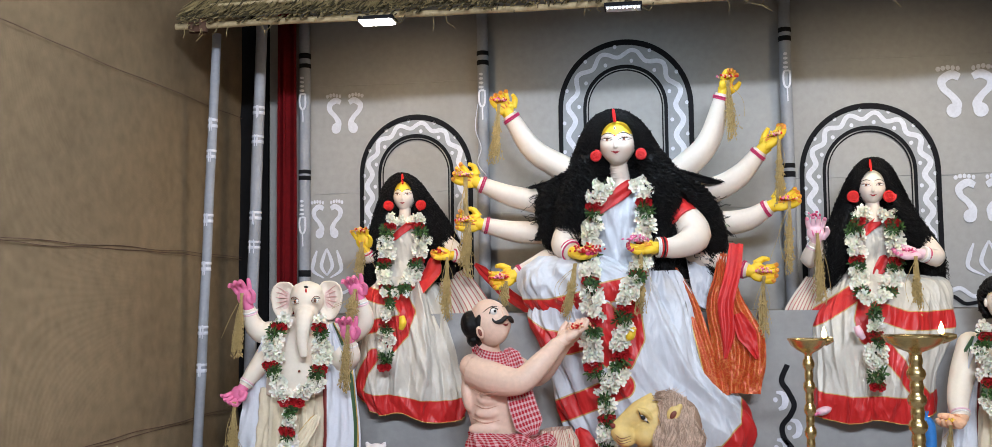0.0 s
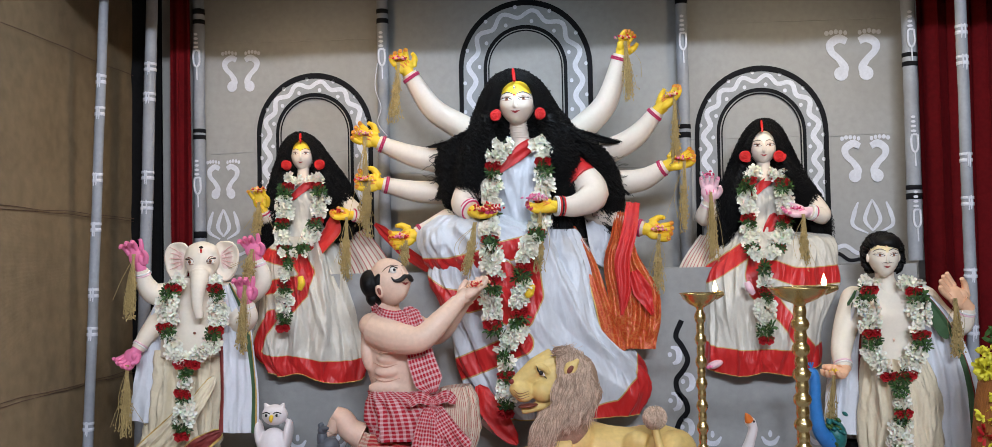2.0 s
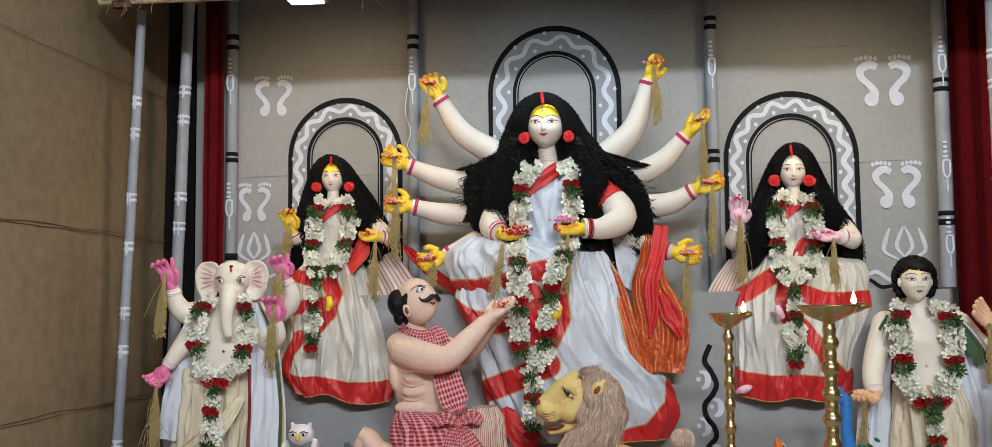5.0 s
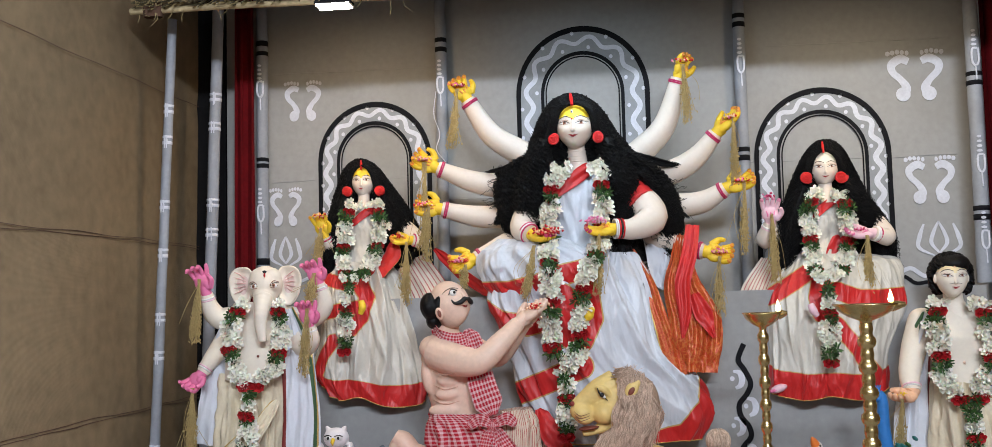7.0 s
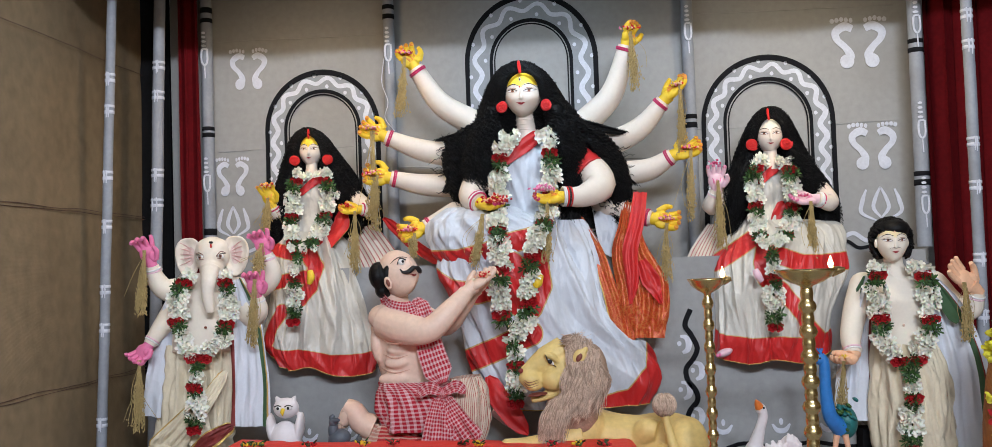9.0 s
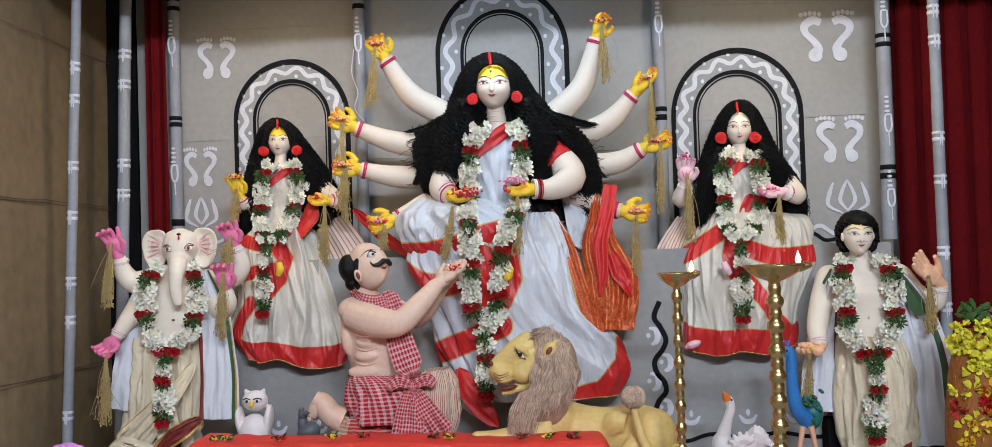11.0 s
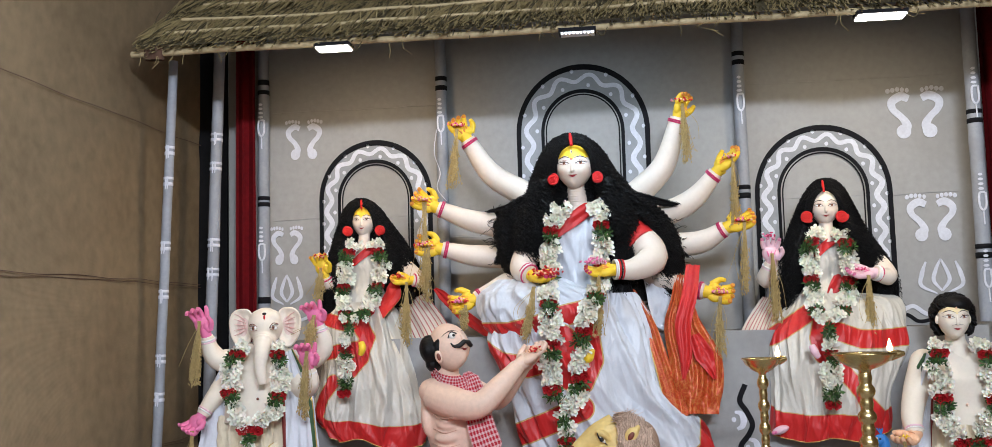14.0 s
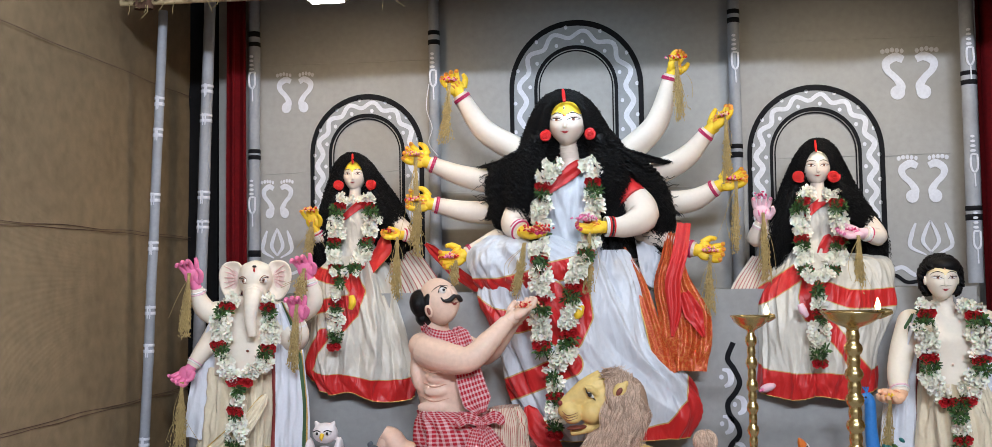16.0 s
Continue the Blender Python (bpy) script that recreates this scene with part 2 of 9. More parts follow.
class Mesh:
    """Collects points, faces, a material slot and a UV for each face corner's point."""

    def __init__(self):
        self.v, self.f, self.k, self.uv, self.mats, self.far, self.marks = [], [], [], [], [], {}, []

    def mark(self, name):
        """A new part begins here."""
        self.marks.append((name, len(self.v), len(self.f)))

    def make_parts(self, name, label, category, group=""):
        """Each marked stretch becomes a mesh of its own under one thing."""
        top = tagged(new(name), label, category, group)
        ends = self.marks[1:] + [("", len(self.v), len(self.f))]
        for (part, v0, f0), (_, v1, f1) in zip(self.marks, ends):
            p = Mesh()
            p.v, p.uv, p.mats = self.v[v0:v1], self.uv[v0:v1], self.mats
            p.f, p.k = [tuple(i - v0 for i in f) for f in self.f[f0:f1]], self.k[f0:f1]
            p.far = {i - v0: d for i, d in self.far.items() if v0 <= i < v1}
            p.make(part, top)
        return top

    def slot(self, m):
        if m not in self.mats:
            self.mats.append(m)
        return self.mats.index(m)

    def grid(self, pts, m, close_u=False, close_v=False, uv=(1, 1)):
        """pts: rows of points; m: a material, or a function of (u, v) in 0..1."""
        nv, nu = len(pts), len(pts[0])
        base = len(self.v)
        for j, row in enumerate(pts):
            for i, p in enumerate(row):
                self.v.append(tuple(p))
                self.uv.append((i / max(1, nu - 1) * uv[0], j / max(1, nv - 1) * uv[1]))
                if isinstance(m, Bands):
                    self.far[len(self.v) - 1] = m.at(p[0], p[2], j / max(1, nv - 1))
        for j in range(nv if close_v else nv - 1):
            for i in range(nu if close_u else nu - 1):
                a, b = base + j * nu + i, base + j * nu + (i + 1) % nu
                c, d = base + ((j + 1) % nv) * nu + (i + 1) % nu, base + ((j + 1) % nv) * nu + i
                self.f.append((a, b, c, d))
                if isinstance(m, bpy.types.Material):
                    mm = m
                elif isinstance(m, Bands):
                    mm = m.cloth
                else:
                    mm = m((i + 0.5) / nu, (j + 0.5) / nv)
                self.k.append(self.slot(mm))

    def cap(self, row, m):
        base = len(self.v)
        for p in row:
            self.v.append(tuple(p))
            self.uv.append((0.5, 0.5))
        self.f.append(tuple(range(base, base + len(row))))
        self.k.append(self.slot(m))

    def poly(self, pts, m):
        self.cap(pts, m)

    def ball(self, c, r, m, turn=None, nu=14, nv=9):
        """An ellipsoid; turn: a rotation matrix."""
        r = (r, r, r) if isinstance(r, (int, float)) else r
        c, rows = Vector(c), []
        for j in range(nv + 1):
            a = math.pi * j / nv
            row = []
            for i in range(nu):
                b = 2 * math.pi * i / nu
                p = Vector((r[0] * math.sin(a) * math.cos(b), r[1] * math.sin(a) * math.sin(b), r[2] * math.cos(a)))
                row.append(c + (turn @ p if turn else p))
            rows.append(row)
        self.grid(rows, m, close_u=True)

    def tube(self, path, radii, m, segs=10, flat=1.0, caps=True, uv=(1, 1)):
        """A tube along a path, with a radius at each point; flat scales it across the view's depth (y)."""
        path = [Vector(p) for p in path]
        n = len(path)
        if isinstance(radii, (int, float)):
            radii = [radii] * n
        rows, side = [], None
        for j, p in enumerate(path):
            t = (path[min(j + 1, n - 1)] - path[max(j - 1, 0)])
            t = t.normalized() if t.length > 1e-9 else Vector((0, 0, 1))
            if side is None:
                side = t.orthogonal().normalized()
            side = (side - t * side.dot(t))
            side = side.normalized() if side.length > 1e-6 else t.orthogonal().normalized()
            up = t.cross(side)
            row = []
            for i in range(segs):
                a = 2 * math.pi * i / segs
                o = (side * math.cos(a) + up * math.sin(a)) * radii[j]
                if flat != 1.0:
                    o = Vector((o.x, o.y * flat, o.z))
                row.append(p + o)
            rows.append(row)
        self.grid(rows, m, close_u=True, uv=uv)
        if caps:
            self.cap(rows[0][::-1], m)
            self.cap(rows[-1], m)

    def lathe(self, c, profile, m, segs=20):
        """profile: (radius, height) pairs round the upright axis through c."""
        rows = [[(c[0] + r * math.cos(2 * math.pi * i / segs), c[1] + r * math.sin(2 * math.pi * i / segs), c[2] + h) for i in range(segs)] for r, h in profile]
        self.grid(rows, m, close_u=True)

    def box(self, lo, hi, m):
        x0, y0, z0 = lo
        x1, y1, z1 = hi
        b = len(self.v)
        for p in ((x0, y0, z0), (x1, y0, z0), (x1, y1, z0), (x0, y1, z0), (x0, y0, z1), (x1, y0, z1), (x1, y1, z1), (x0, y1, z1)):
            self.v.append(p)
            self.uv.append((p[0], p[2]))
        for q in ((3, 2, 1, 0), (4, 5, 6, 7), (0, 1, 5, 4), (1, 2, 6, 5), (2, 3, 7, 6), (3, 0, 4, 7)):
            self.f.append(tuple(b + i for i in q))
            self.k.append(self.slot(m))

    def make(self, name, parent=None, smooth=True):
        me = bpy.data.meshes.new(name)
        me.from_pydata(self.v, [], self.f)
        for m in self.mats:
            me.materials.append(m)
        me.polygons.foreach_set("material_index", self.k)
        me.polygons.foreach_set("use_smooth", [smooth] * len(self.f))
        layer = me.uv_layers.new(name="UVMap")
        idx = np.zeros(len(me.loops), dtype=np.int32)
        me.loops.foreach_get("vertex_index", idx)
        layer.data.foreach_set("uv", np.array(self.uv, dtype=np.float32)[idx].ravel())
        if self.far:
            band = me.attributes.new("border", "FLOAT", "POINT")
            vals = np.ones(len(self.v), dtype=np.float32)
            vals[list(self.far.keys())] = list(self.far.values())
            band.data.foreach_set("value", vals)
        me.update()
        ob = new(name, me)
        if parent:
            ob.parent = parent
        return ob


def spline(pts, n):
    """n points on a smooth curve through pts (Catmull-Rom)."""
    pts = [Vector(p) for p in pts]
    if len(pts) < 3:
        return [pts[0].lerp(pts[-1], i / (n - 1)) for i in range(n)]
    ext = [2 * pts[0] - pts[1]] + pts + [2 * pts[-1] - pts[-2]]
    out = []
    for i in range(n):
        s = i / (n - 1) * (len(pts) - 1)
        k = min(int(s), len(pts) - 2)
        u = s - k
        a, b, c, d = ext[k:k + 4]
        out.append(0.5 * ((2 * b) + (c - a) * u + (2 * a - 5 * b + 4 * c - d) * u * u + (3 * b - a - 3 * c + d) * u ** 3))
    return out


def lerps(vals, n):
    return [float(x) for x in np.interp(np.linspace(0, 1, n), np.linspace(0, 1, len(vals)), vals)]


def wob(x, y=0.0, z=0.0, s=1.0):
    return noise.noise(Vector((x * s, y * s, z * s)))


def thing(name, label, category, group="", kind=""):
    ob = new(name)
    return tagged(ob, label, category, group, kind)


def ribbon(b, path, width, m, y, thick=0.0012, n=30):
    """A painted stroke on an upright surface: a thin raised strip along (x, z) points at depth y."""
    pts = spline([(p[0], 0, p[1]) for p in path], n)
    widths = lerps(width, n) if isinstance(width, (list, tuple)) else [width] * n
    front, back = [], []
    for j, p in enumerate(pts):
        t = (pts[min(j + 1, n - 1)] - pts[max(j - 1, 0)])
        o = Vector((-t.z, 0, t.x))
        o = o.normalized() * widths[j] / 2 if o.length else o
        front.append([(p.x + o.x, y, p.z + o.z), (p.x + o.x, y - thick, p.z + o.z), (p.x - o.x, y - thick, p.z - o.z), (p.x - o.x, y, p.z - o.z)])
    b.grid(front, m)
    b.cap(front[0], m)
    b.cap(front[-1], m)


def blob(b, x, z, rx, rz, m, y, thick=0.0012, n=14, lean=0.0):
    """A painted dot."""
    ring = []
    for i in range(n):
        a = 2 * math.pi * i / n
        u, w = rx * math.cos(a), rz * math.sin(a)
        ring.append((x + u * math.cos(lean) - w * math.sin(lean), z + u * math.sin(lean) + w * math.cos(lean)))
    b.grid([[(p[0], y, p[1]) for p in ring], [(p[0], y - thick, p[1]) for p in ring]], m, close_u=True)
    b.cap([(p[0], y - thick, p[1]) for p in ring], m)


def fuse(b, src, m, voxel=0.006, smooth=3):
    """Melts the overlapping forms of src into one clay skin and adds it to b. Gives its points."""
    ob = src.make("clay_form")
    r = ob.modifiers.new("skin", "REMESH")
    r.mode, r.voxel_size = "VOXEL", voxel
    sm = ob.modifiers.new("soft", "SMOOTH")
    sm.iterations, sm.factor = smooth, 0.5
    me = bpy.data.meshes.new_from_object(ob.evaluated_get(bpy.context.evaluated_depsgraph_get()))
    base, pts = len(b.v), [tuple(v.co) for v in me.vertices]
    b.v.extend(pts)
    b.uv.extend([(0.5, 0.5)] * len(pts))
    k = b.slot(m)
    for p in me.polygons:
        b.f.append(tuple(base + i for i in p.vertices))
        b.k.append(k)
    bpy.data.objects.remove(ob)
    bpy.data.meshes.remove(me)
    return np.array(pts)


def skin_at(pts, p, out=0.0, reach=0.010):
    """The point of a fused skin that faces the front at p's x and z."""
    d = np.hypot(pts[:, 0] - p[0], pts[:, 2] - p[2])
    near = pts[d < reach]
    y = near[:, 1].min() if len(near) else p[1]
    return Vector((p[0], float(y) - out, p[2]))


# ---- the setting ----
WALL = 5.2
STAGE = 0.70


def slab(name, lo, hi, m, label="", category="", kind="structure"):
    b = Mesh()
    b.box(lo, hi, m)
    return tagged(b.make(name, smooth=False), label, category, kind=kind)


# unseen hall shell, added and kept light to bounce fill onto the stage
slab("floor", (-6, -5, -0.1), (6, 6, 0), M_BOUNCE_FLOOR, "unseen hall floor, lightened to bounce fill light", "floor")
slab("unseen_wall_south", (-6, -5.2, 0), (6, -5, 4.6), M_BOUNCE_WALL, "unseen pale hall wall, added to bounce fill light", "wall")
slab("unseen_wall_west", (-6.2, -5.2, 0), (-6, 6.2, 4.6), M_BOUNCE_WALL, "unseen pale hall wall, added to bounce fill light", "wall")
slab("unseen_wall_east", (6, -5.2, 0), (6.2, 6.2, 4.6), M_BOUNCE_WALL, "unseen pale hall wall, added to bounce fill light", "wall")
slab("unseen_wall_north", (-6, 6, 0), (6, 6.2, 4.6), M_BOUNCE_WALL, "unseen pale hall wall, added to bounce fill light", "wall")
slab("ceiling", (-6.2, -5.2, 4.6), (6.2, 6.2, 4.8), M_BOUNCE_CEIL, "unseen pale hall ceiling, added to bounce fill light", "ceiling")
slab("stage_floor", (-1.95, 3.3, 0), (2.2, 5.19, STAGE), M_FLOOR, "grey painted cloth-covered stage floor", "stage")

# the back wall: painted cloth on a frame, a little uneven
b = Mesh()
rows = []
for j in range(60):
    z = STAGE + (3.7 - STAGE) * j / 59
    row = []
    for i in range(90):
        x = -1.72 + 3.4 * i / 89
        y = WALL - 0.0025 * wob(x, 0, z, 1.7) - 0.001 * wob(x, 3, z * 0.4, 6) + 0.004
        row.append((x, y, z))
    rows.append(row)
b.grid(rows, M_WALL)
b.box((-1.72, WALL + 0.02, STAGE), (1.68, WALL + 0.12, 3.7), M_WALL)
wall_back = tagged(b.make("wall_back"), "grey painted cloth back wall with white folk motifs", "wall", kind="structure")

# the plinth that the seated statues sit on
b = Mesh()
PL = 4.80
rows = []
for j in range(40):
    s = j / 39
    row = []
    for i in range(90):
        x = -1.52 + 3.05 * i / 89
        z = STAGE + (1.53 - STAGE) * s
        y = PL - 0.002 * wob(x, 7, z, 2.4) - 0.001 * wob(x * 3, 1, z * 0.5, 3)
        row.append((x, y, z))
    rows.append(row)
b.grid(rows, M_PLINTH)
b.box((-1.52, PL + 0.012, STAGE), (1.53, WALL - 0.01, 1.53), M_PLINTH)
plinth = tagged(b.make("plinth"), "grey painted cloth-covered plinth below the seated statues", "plinth", kind="structure")

# burlap side wall with its stitched seams
def burlap(name, x0, x1, label):
    b = Mesh()
    rows = []
    for j in range(50):
        z = 3.9 * j / 49
        row = []
        for i in range(80):
            y = 0.6 + 4.75 * i / 79
            x = x0 + (x1 - x0) * i / 79 + 0.012 * wob(y, z * 0.6, 2, 1.1) + 0.006 * wob(y * 3, z, 8, 1.5)
            for sz in (1.09, 1.79, 2.465):
                x += (0.006 if x0 > 0 else -0.006) * math.exp(-((z - sz) / 0.05) ** 2)
            row.append((x, y, z))
        rows.append(row)
    b.grid(rows, M_BURLAP)
    s = -1 if x0 < 0 else 1
    b.box((min(x0, x1) + s * 0.2 - 0.05, 0.6, 0), (min(x0, x1) + s * 0.2, 5.35, 3.9), M_BURLAP)
    ob = tagged(b.make(name), label, "wall", kind="structure")
    for sz in (1.09, 1.79, 2.465):
        t = Mesh()
        for off in ((0.0, 0.012) if sz < 2 else (0.0,)):
            pts = [(x0 + (x1 - x0) * i / 99 - s * 0.004, 0.6 + 4.75 * i / 99, sz + off + 0.008 * wob(i * 0.21, sz, off * 50, 1)) for i in range(100)]
            t.tube(pts, 0.0015, M_THREAD, 5)
        t.make("seam", ob)
    return ob


burlap("wall_left", -1.93, -1.87, "brown jute burlap side wall with stitched seams")
burlap("wall_right", 2.2, 2.15, "brown jute burlap side wall with stitched seams")


def curtain(name, x0, x1, y, z0, z1, folds, depth, label):
    b = Mesh()
    rows = []
    for j in range(30):
        z = z0 + (z1 - z0) * j / 29
        row = []
        n = folds * 14
        for i in range(n + 1):
            u = i / n
            ph = 2 * math.pi * folds * u + 0.6 * wob(u * 4, z * 0.6, 3)
            row.append((x0 + (x1 - x0) * u + 0.012 * math.sin(ph * 2), y + depth * math.sin(ph) * (0.8 + 0.3 * wob(u * 7, 0, z)), z))
        rows.append(row)
    b.grid(rows, M_RED_CURTAIN)
    b.grid([[(p[0], p[1] + 0.004, p[2]) for p in r] for r in rows], M_RED_CURTAIN)
    return tagged(b.make(name), label, "curtain")


curtain("curtain", -1.648, -1.552, 5.11, STAGE, 3.6, 2, 0.018, "narrow dark red cloth curtain beside the back wall")
# added black sheet: the gap's deep shade given as colour
slab("gap_shade_sheet", (-1.95, 5.22, STAGE), (-1.735, 5.24, 3.7), M_GAP_BLACK, "black sheet put in for the shade of the gap beside the wall", "cloth")
curtain("curtain", 1.67, 2.19, 5.10, STAGE, 3.6, 5, 0.035, "dark red pleated cloth curtain beside the back wall")


# ---- painted motifs on the wall ----
def arch(cx, top, half, foot, rim, inner):
    """Painted niche: black outline, pale band with a white wave and dots, black inner line."""
    y = WALL - 0.0005

    def outline(off):
        r, pts = half - off, []
        cz = top - half * 1.02
        pts += [(cx - r, foot + (cz - foot) * k / 6) for k in range(6)]
        for i in range(25):
            a = math.pi * (1 - i / 24)
            pts.append((cx + r * math.cos(a), cz + (r * 1.02) * math.sin(a)))
        pts += [(cx + r, cz + (foot - cz) * (k + 1) / 6) for k in range(6)]
        # even steps along the line
        p = np.array(pts)
        d = np.r_[0, np.cumsum(np.hypot(*np.diff(p, axis=0).T))]
        at = np.linspace(0, d[-1], 60)
        return list(zip(np.interp(at, d, p[:, 0]).tolist(), np.interp(at, d, p[:, 1]).tolist()))

    holder = Mesh()
    band = outline(rim * 0.5 + 0.004)
    ribbon(holder, band, rim, M_LPAINT, y, 0.001, 90)
    ob = holder.make("painted_arch", wall_back, smooth=False)
    tagged(ob, "pale grey painted arch band")
    for off, w in ((0.008, 0.024), (rim + 0.006, 0.016), (rim + inner, 0.006)):
        t = Mesh()
        ribbon(t, outline(off), [w, w * 0.8, w * 1.1, w * 0.9, w], M_BPAINT, y - 0.001, 0.0014, 110)
        t.make("outline", ob, smooth=False)
    mid, n = outline(rim * 0.52), 300
    pts = spline([(p[0], 0, p[1]) for p in mid], n)
    wave = []
    for i in range(n):
        tdir = pts[min(i + 1, n - 1)] - pts[max(i - 1, 0)]
        o = Vector((-tdir.z, 0, tdir.x)).normalized()
        wave.append(pts[i] + o * rim * 0.15 * math.sin(i / n * 2 * math.pi * 18))
    t = Mesh()
    ribbon(t, [(p.x, p.z) for p in wave[::3]], [0.019, 0.025, 0.018, 0.026, 0.020], M_WPAINT, y - 0.001, 0.0014, 240)
    t.make("wave", ob, smooth=False)
    t = Mesh()
    for k in range(36):
        i = int((k + 0.5) / 36 * n)
        tdir = pts[min(i + 1, n - 1)] - pts[max(i - 1, 0)]
        o = Vector((-tdir.z, 0, tdir.x)).normalized()
        p = pts[i] + o * rim * 0.30 * (-1 if k % 2 == 0 else 1)
        blob(t, p.x, p.z, 0.0085, 0.0095, M_WPAINT, y - 0.001, 0.0014, 8)
    t.make("dots", ob, smooth=False)


arch(-1.008, 2.445, 0.266, 1.55, 0.088, 0.022)
arch(-0.037, 2.752, 0.300, 1.60, 0.112, 0.022)
arch(1.010, 2.418, 0.292, 1.55, 0.096, 0.022)



def footprints(cx, cz, w, h, turn=0.0):
    """A pair of painted feet: an S-shaped sole, a round heel and five toes each."""
    b = Mesh()
    y = WALL - 0.0005
    for s in (-1, 1):
        ox = cx + s * w * 0.265
        j = lambda q: 0.02 * wob(cx * 9 + q, cz * 5, s)
        sole = [(ox - s * w * 0.155, cz + h * (0.27 + j(1))), (ox - s * w * 0.02, cz + h * 0.325), (ox + s * w * (0.13 + j(2)), cz + h * 0.22), (ox + s * w * 0.115, cz + h * 0.07), (ox - s * w * 0.02, cz - h * (0.08 + j(3))), (ox - s * w * 0.105, cz - h * 0.24), (ox - s * w * 0.06, cz - h * 0.36)]
        ribbon(b, sole, [w * 0.125, w * 0.155, w * 0.145, w * 0.12, w * 0.115, w * 0.15, w * 0.18], M_WPAINT, y, 0.0012, 44)
        blob(b, ox - s * w * 0.045, cz - h * 0.365, w * 0.125, h * 0.14, M_WPAINT, y - 0.0005, lean=0.3 * s)
        for k in range(5):
            blob(b, ox + s * w * (0.19 - 0.082 * k), cz + h * (0.435 + 0.03 * math.sin(0.8 * k) + 0.8 * j(k + 5)), w * (0.042 - 0.002 * k), h * 0.050, M_WPAINT, y, 0.0012, 8)
    return tagged(b.make("painted_footprints", wall_back, smooth=False), "pair of white painted footprints")


footprints(-1.349, 2.468, 0.185, 0.190)
footprints(-1.436, 1.970, 0.160, 0.180)
footprints(1.423, 2.458, 0.250, 0.228)
footprints(1.463, 1.994, 0.220, 0.208)


def lotus(cx, cz, w, h):
    b = Mesh()
    y = WALL - 0.0005
    for s in (-1, 1):
        ribbon(b, [(cx + s * w * 0.12, cz - h * 0.5), (cx + s * w * 0.5, cz - h * 0.25), (cx + s * w * 0.47, cz + h * 0.1), (cx + s * w * 0.36, cz + h * 0.45)], [0.006, 0.016, 0.02, 0.008], M_WPAINT, y)
        ribbon(b, [(cx, cz - h * 0.42), (cx + s * w * 0.19, cz - h * 0.12), (cx + s * w * 0.13, cz + h * 0.2), (cx, cz + h * 0.52)], [0.008, 0.017, 0.016, 0.008], M_WPAINT, y)
    return tagged(b.make("painted_lotus", wall_back, smooth=False), "white painted lotus bud")


lotus(-1.437, 1.762, 0.134, 0.134)
lotus(1.485, 1.735, 0.170, 0.146)

# waving lines
b = Mesh()
ribbon(b, [(1.30, 1.585), (1.36, 1.61), (1.42, 1.575), (1.49, 1.60), (1.56, 1.585), (1.61, 1.60)], 0.018, M_WPAINT, WALL - 0.0005, n=50)
ribbon(b, [(1.27, 1.56), (1.33, 1.575), (1.38, 1.545), (1.44, 1.55), (1.5, 1.54)], 0.016, M_BPAINT, WALL - 0.0005, n=50)
ribbon(b, [(-1.50, 1.63), (-1.44, 1.645), (-1.38, 1.62), (-1.32, 1.64)], 0.014, M_WPAINT, WALL - 0.0005, n=40)
b.make("painted_wave", wall_back, smooth=False)
b = Mesh()
xz = lambda p: (p[0], p[2])
ribbon(b, [xz(p) for p in ((0.587, 4.797, 1.316), (0.563, 4.797, 1.254), (0.586, 4.797, 1.212), (0.608, 4.797, 1.160), (0.592, 4.797, 1.117), (0.561, 4.797, 1.076), (0.566, 4.797, 1.029), (0.596, 4.797, 0.987), (0.601, 4.797, 0.946), (0.569, 4.797, 0.905), (0.559, 4.797, 0.856), (0.589, 4.797, 0.809), (0.599, 4.797, 0.760))], 0.021, M_BPAINT, PL - 0.003, n=110)
for lx, lz in (xz((0.557, 4.797, 1.174)), xz((0.607, 4.797, 1.065)), xz((0.555, 4.797, 0.988)), xz((0.600, 4.797, 0.881)), xz((0.543, 4.797, 0.804))):
    ribbon(b, [(lx - 0.016, lz + 0.034), (lx + 0.008, lz + 0.028), (lx + 0.018, lz + 0.004), (lx + 0.012, lz - 0.022), (lx - 0.008, lz - 0.034)], [0.010, 0.020, 0.026, 0.022, 0.012], M_WPAINT, PL - 0.003, n=20)
    blob(b, lx - 0.020, lz + 0.004, 0.009, 0.010, M_WPAINT, PL - 0.0025)
ribbon(b, [(0.60, 0.77), (0.68, 0.745), (0.78, 0.77), (0.92, 0.75), (1.05, 0.77), (1.2, 0.75), (1.35, 0.765)], 0.016, M_BPAINT, PL - 0.003, n=60)
for k in range(6):
    x0 = -1.0 + 0.02 * k if k < 2 else 0.68 + 0.16 * (k - 2)
    x0 = (-1.0, -0.83, 0.70, 0.93, 1.12, 1.28)[k]
    ribbon(b, [(x0 - 0.035, 0.845), (x0 - 0.015, 0.82), (x0 + 0.015, 0.82), (x0 + 0.035, 0.845)], [0.008, 0.02, 0.02, 0.008], M_WPAINT, PL - 0.003, n=14)
    blob(b, x0, 0.855, 0.008, 0.014, M_WPAINT, PL - 0.003)
b.make("painted_vine", plinth, smooth=False)


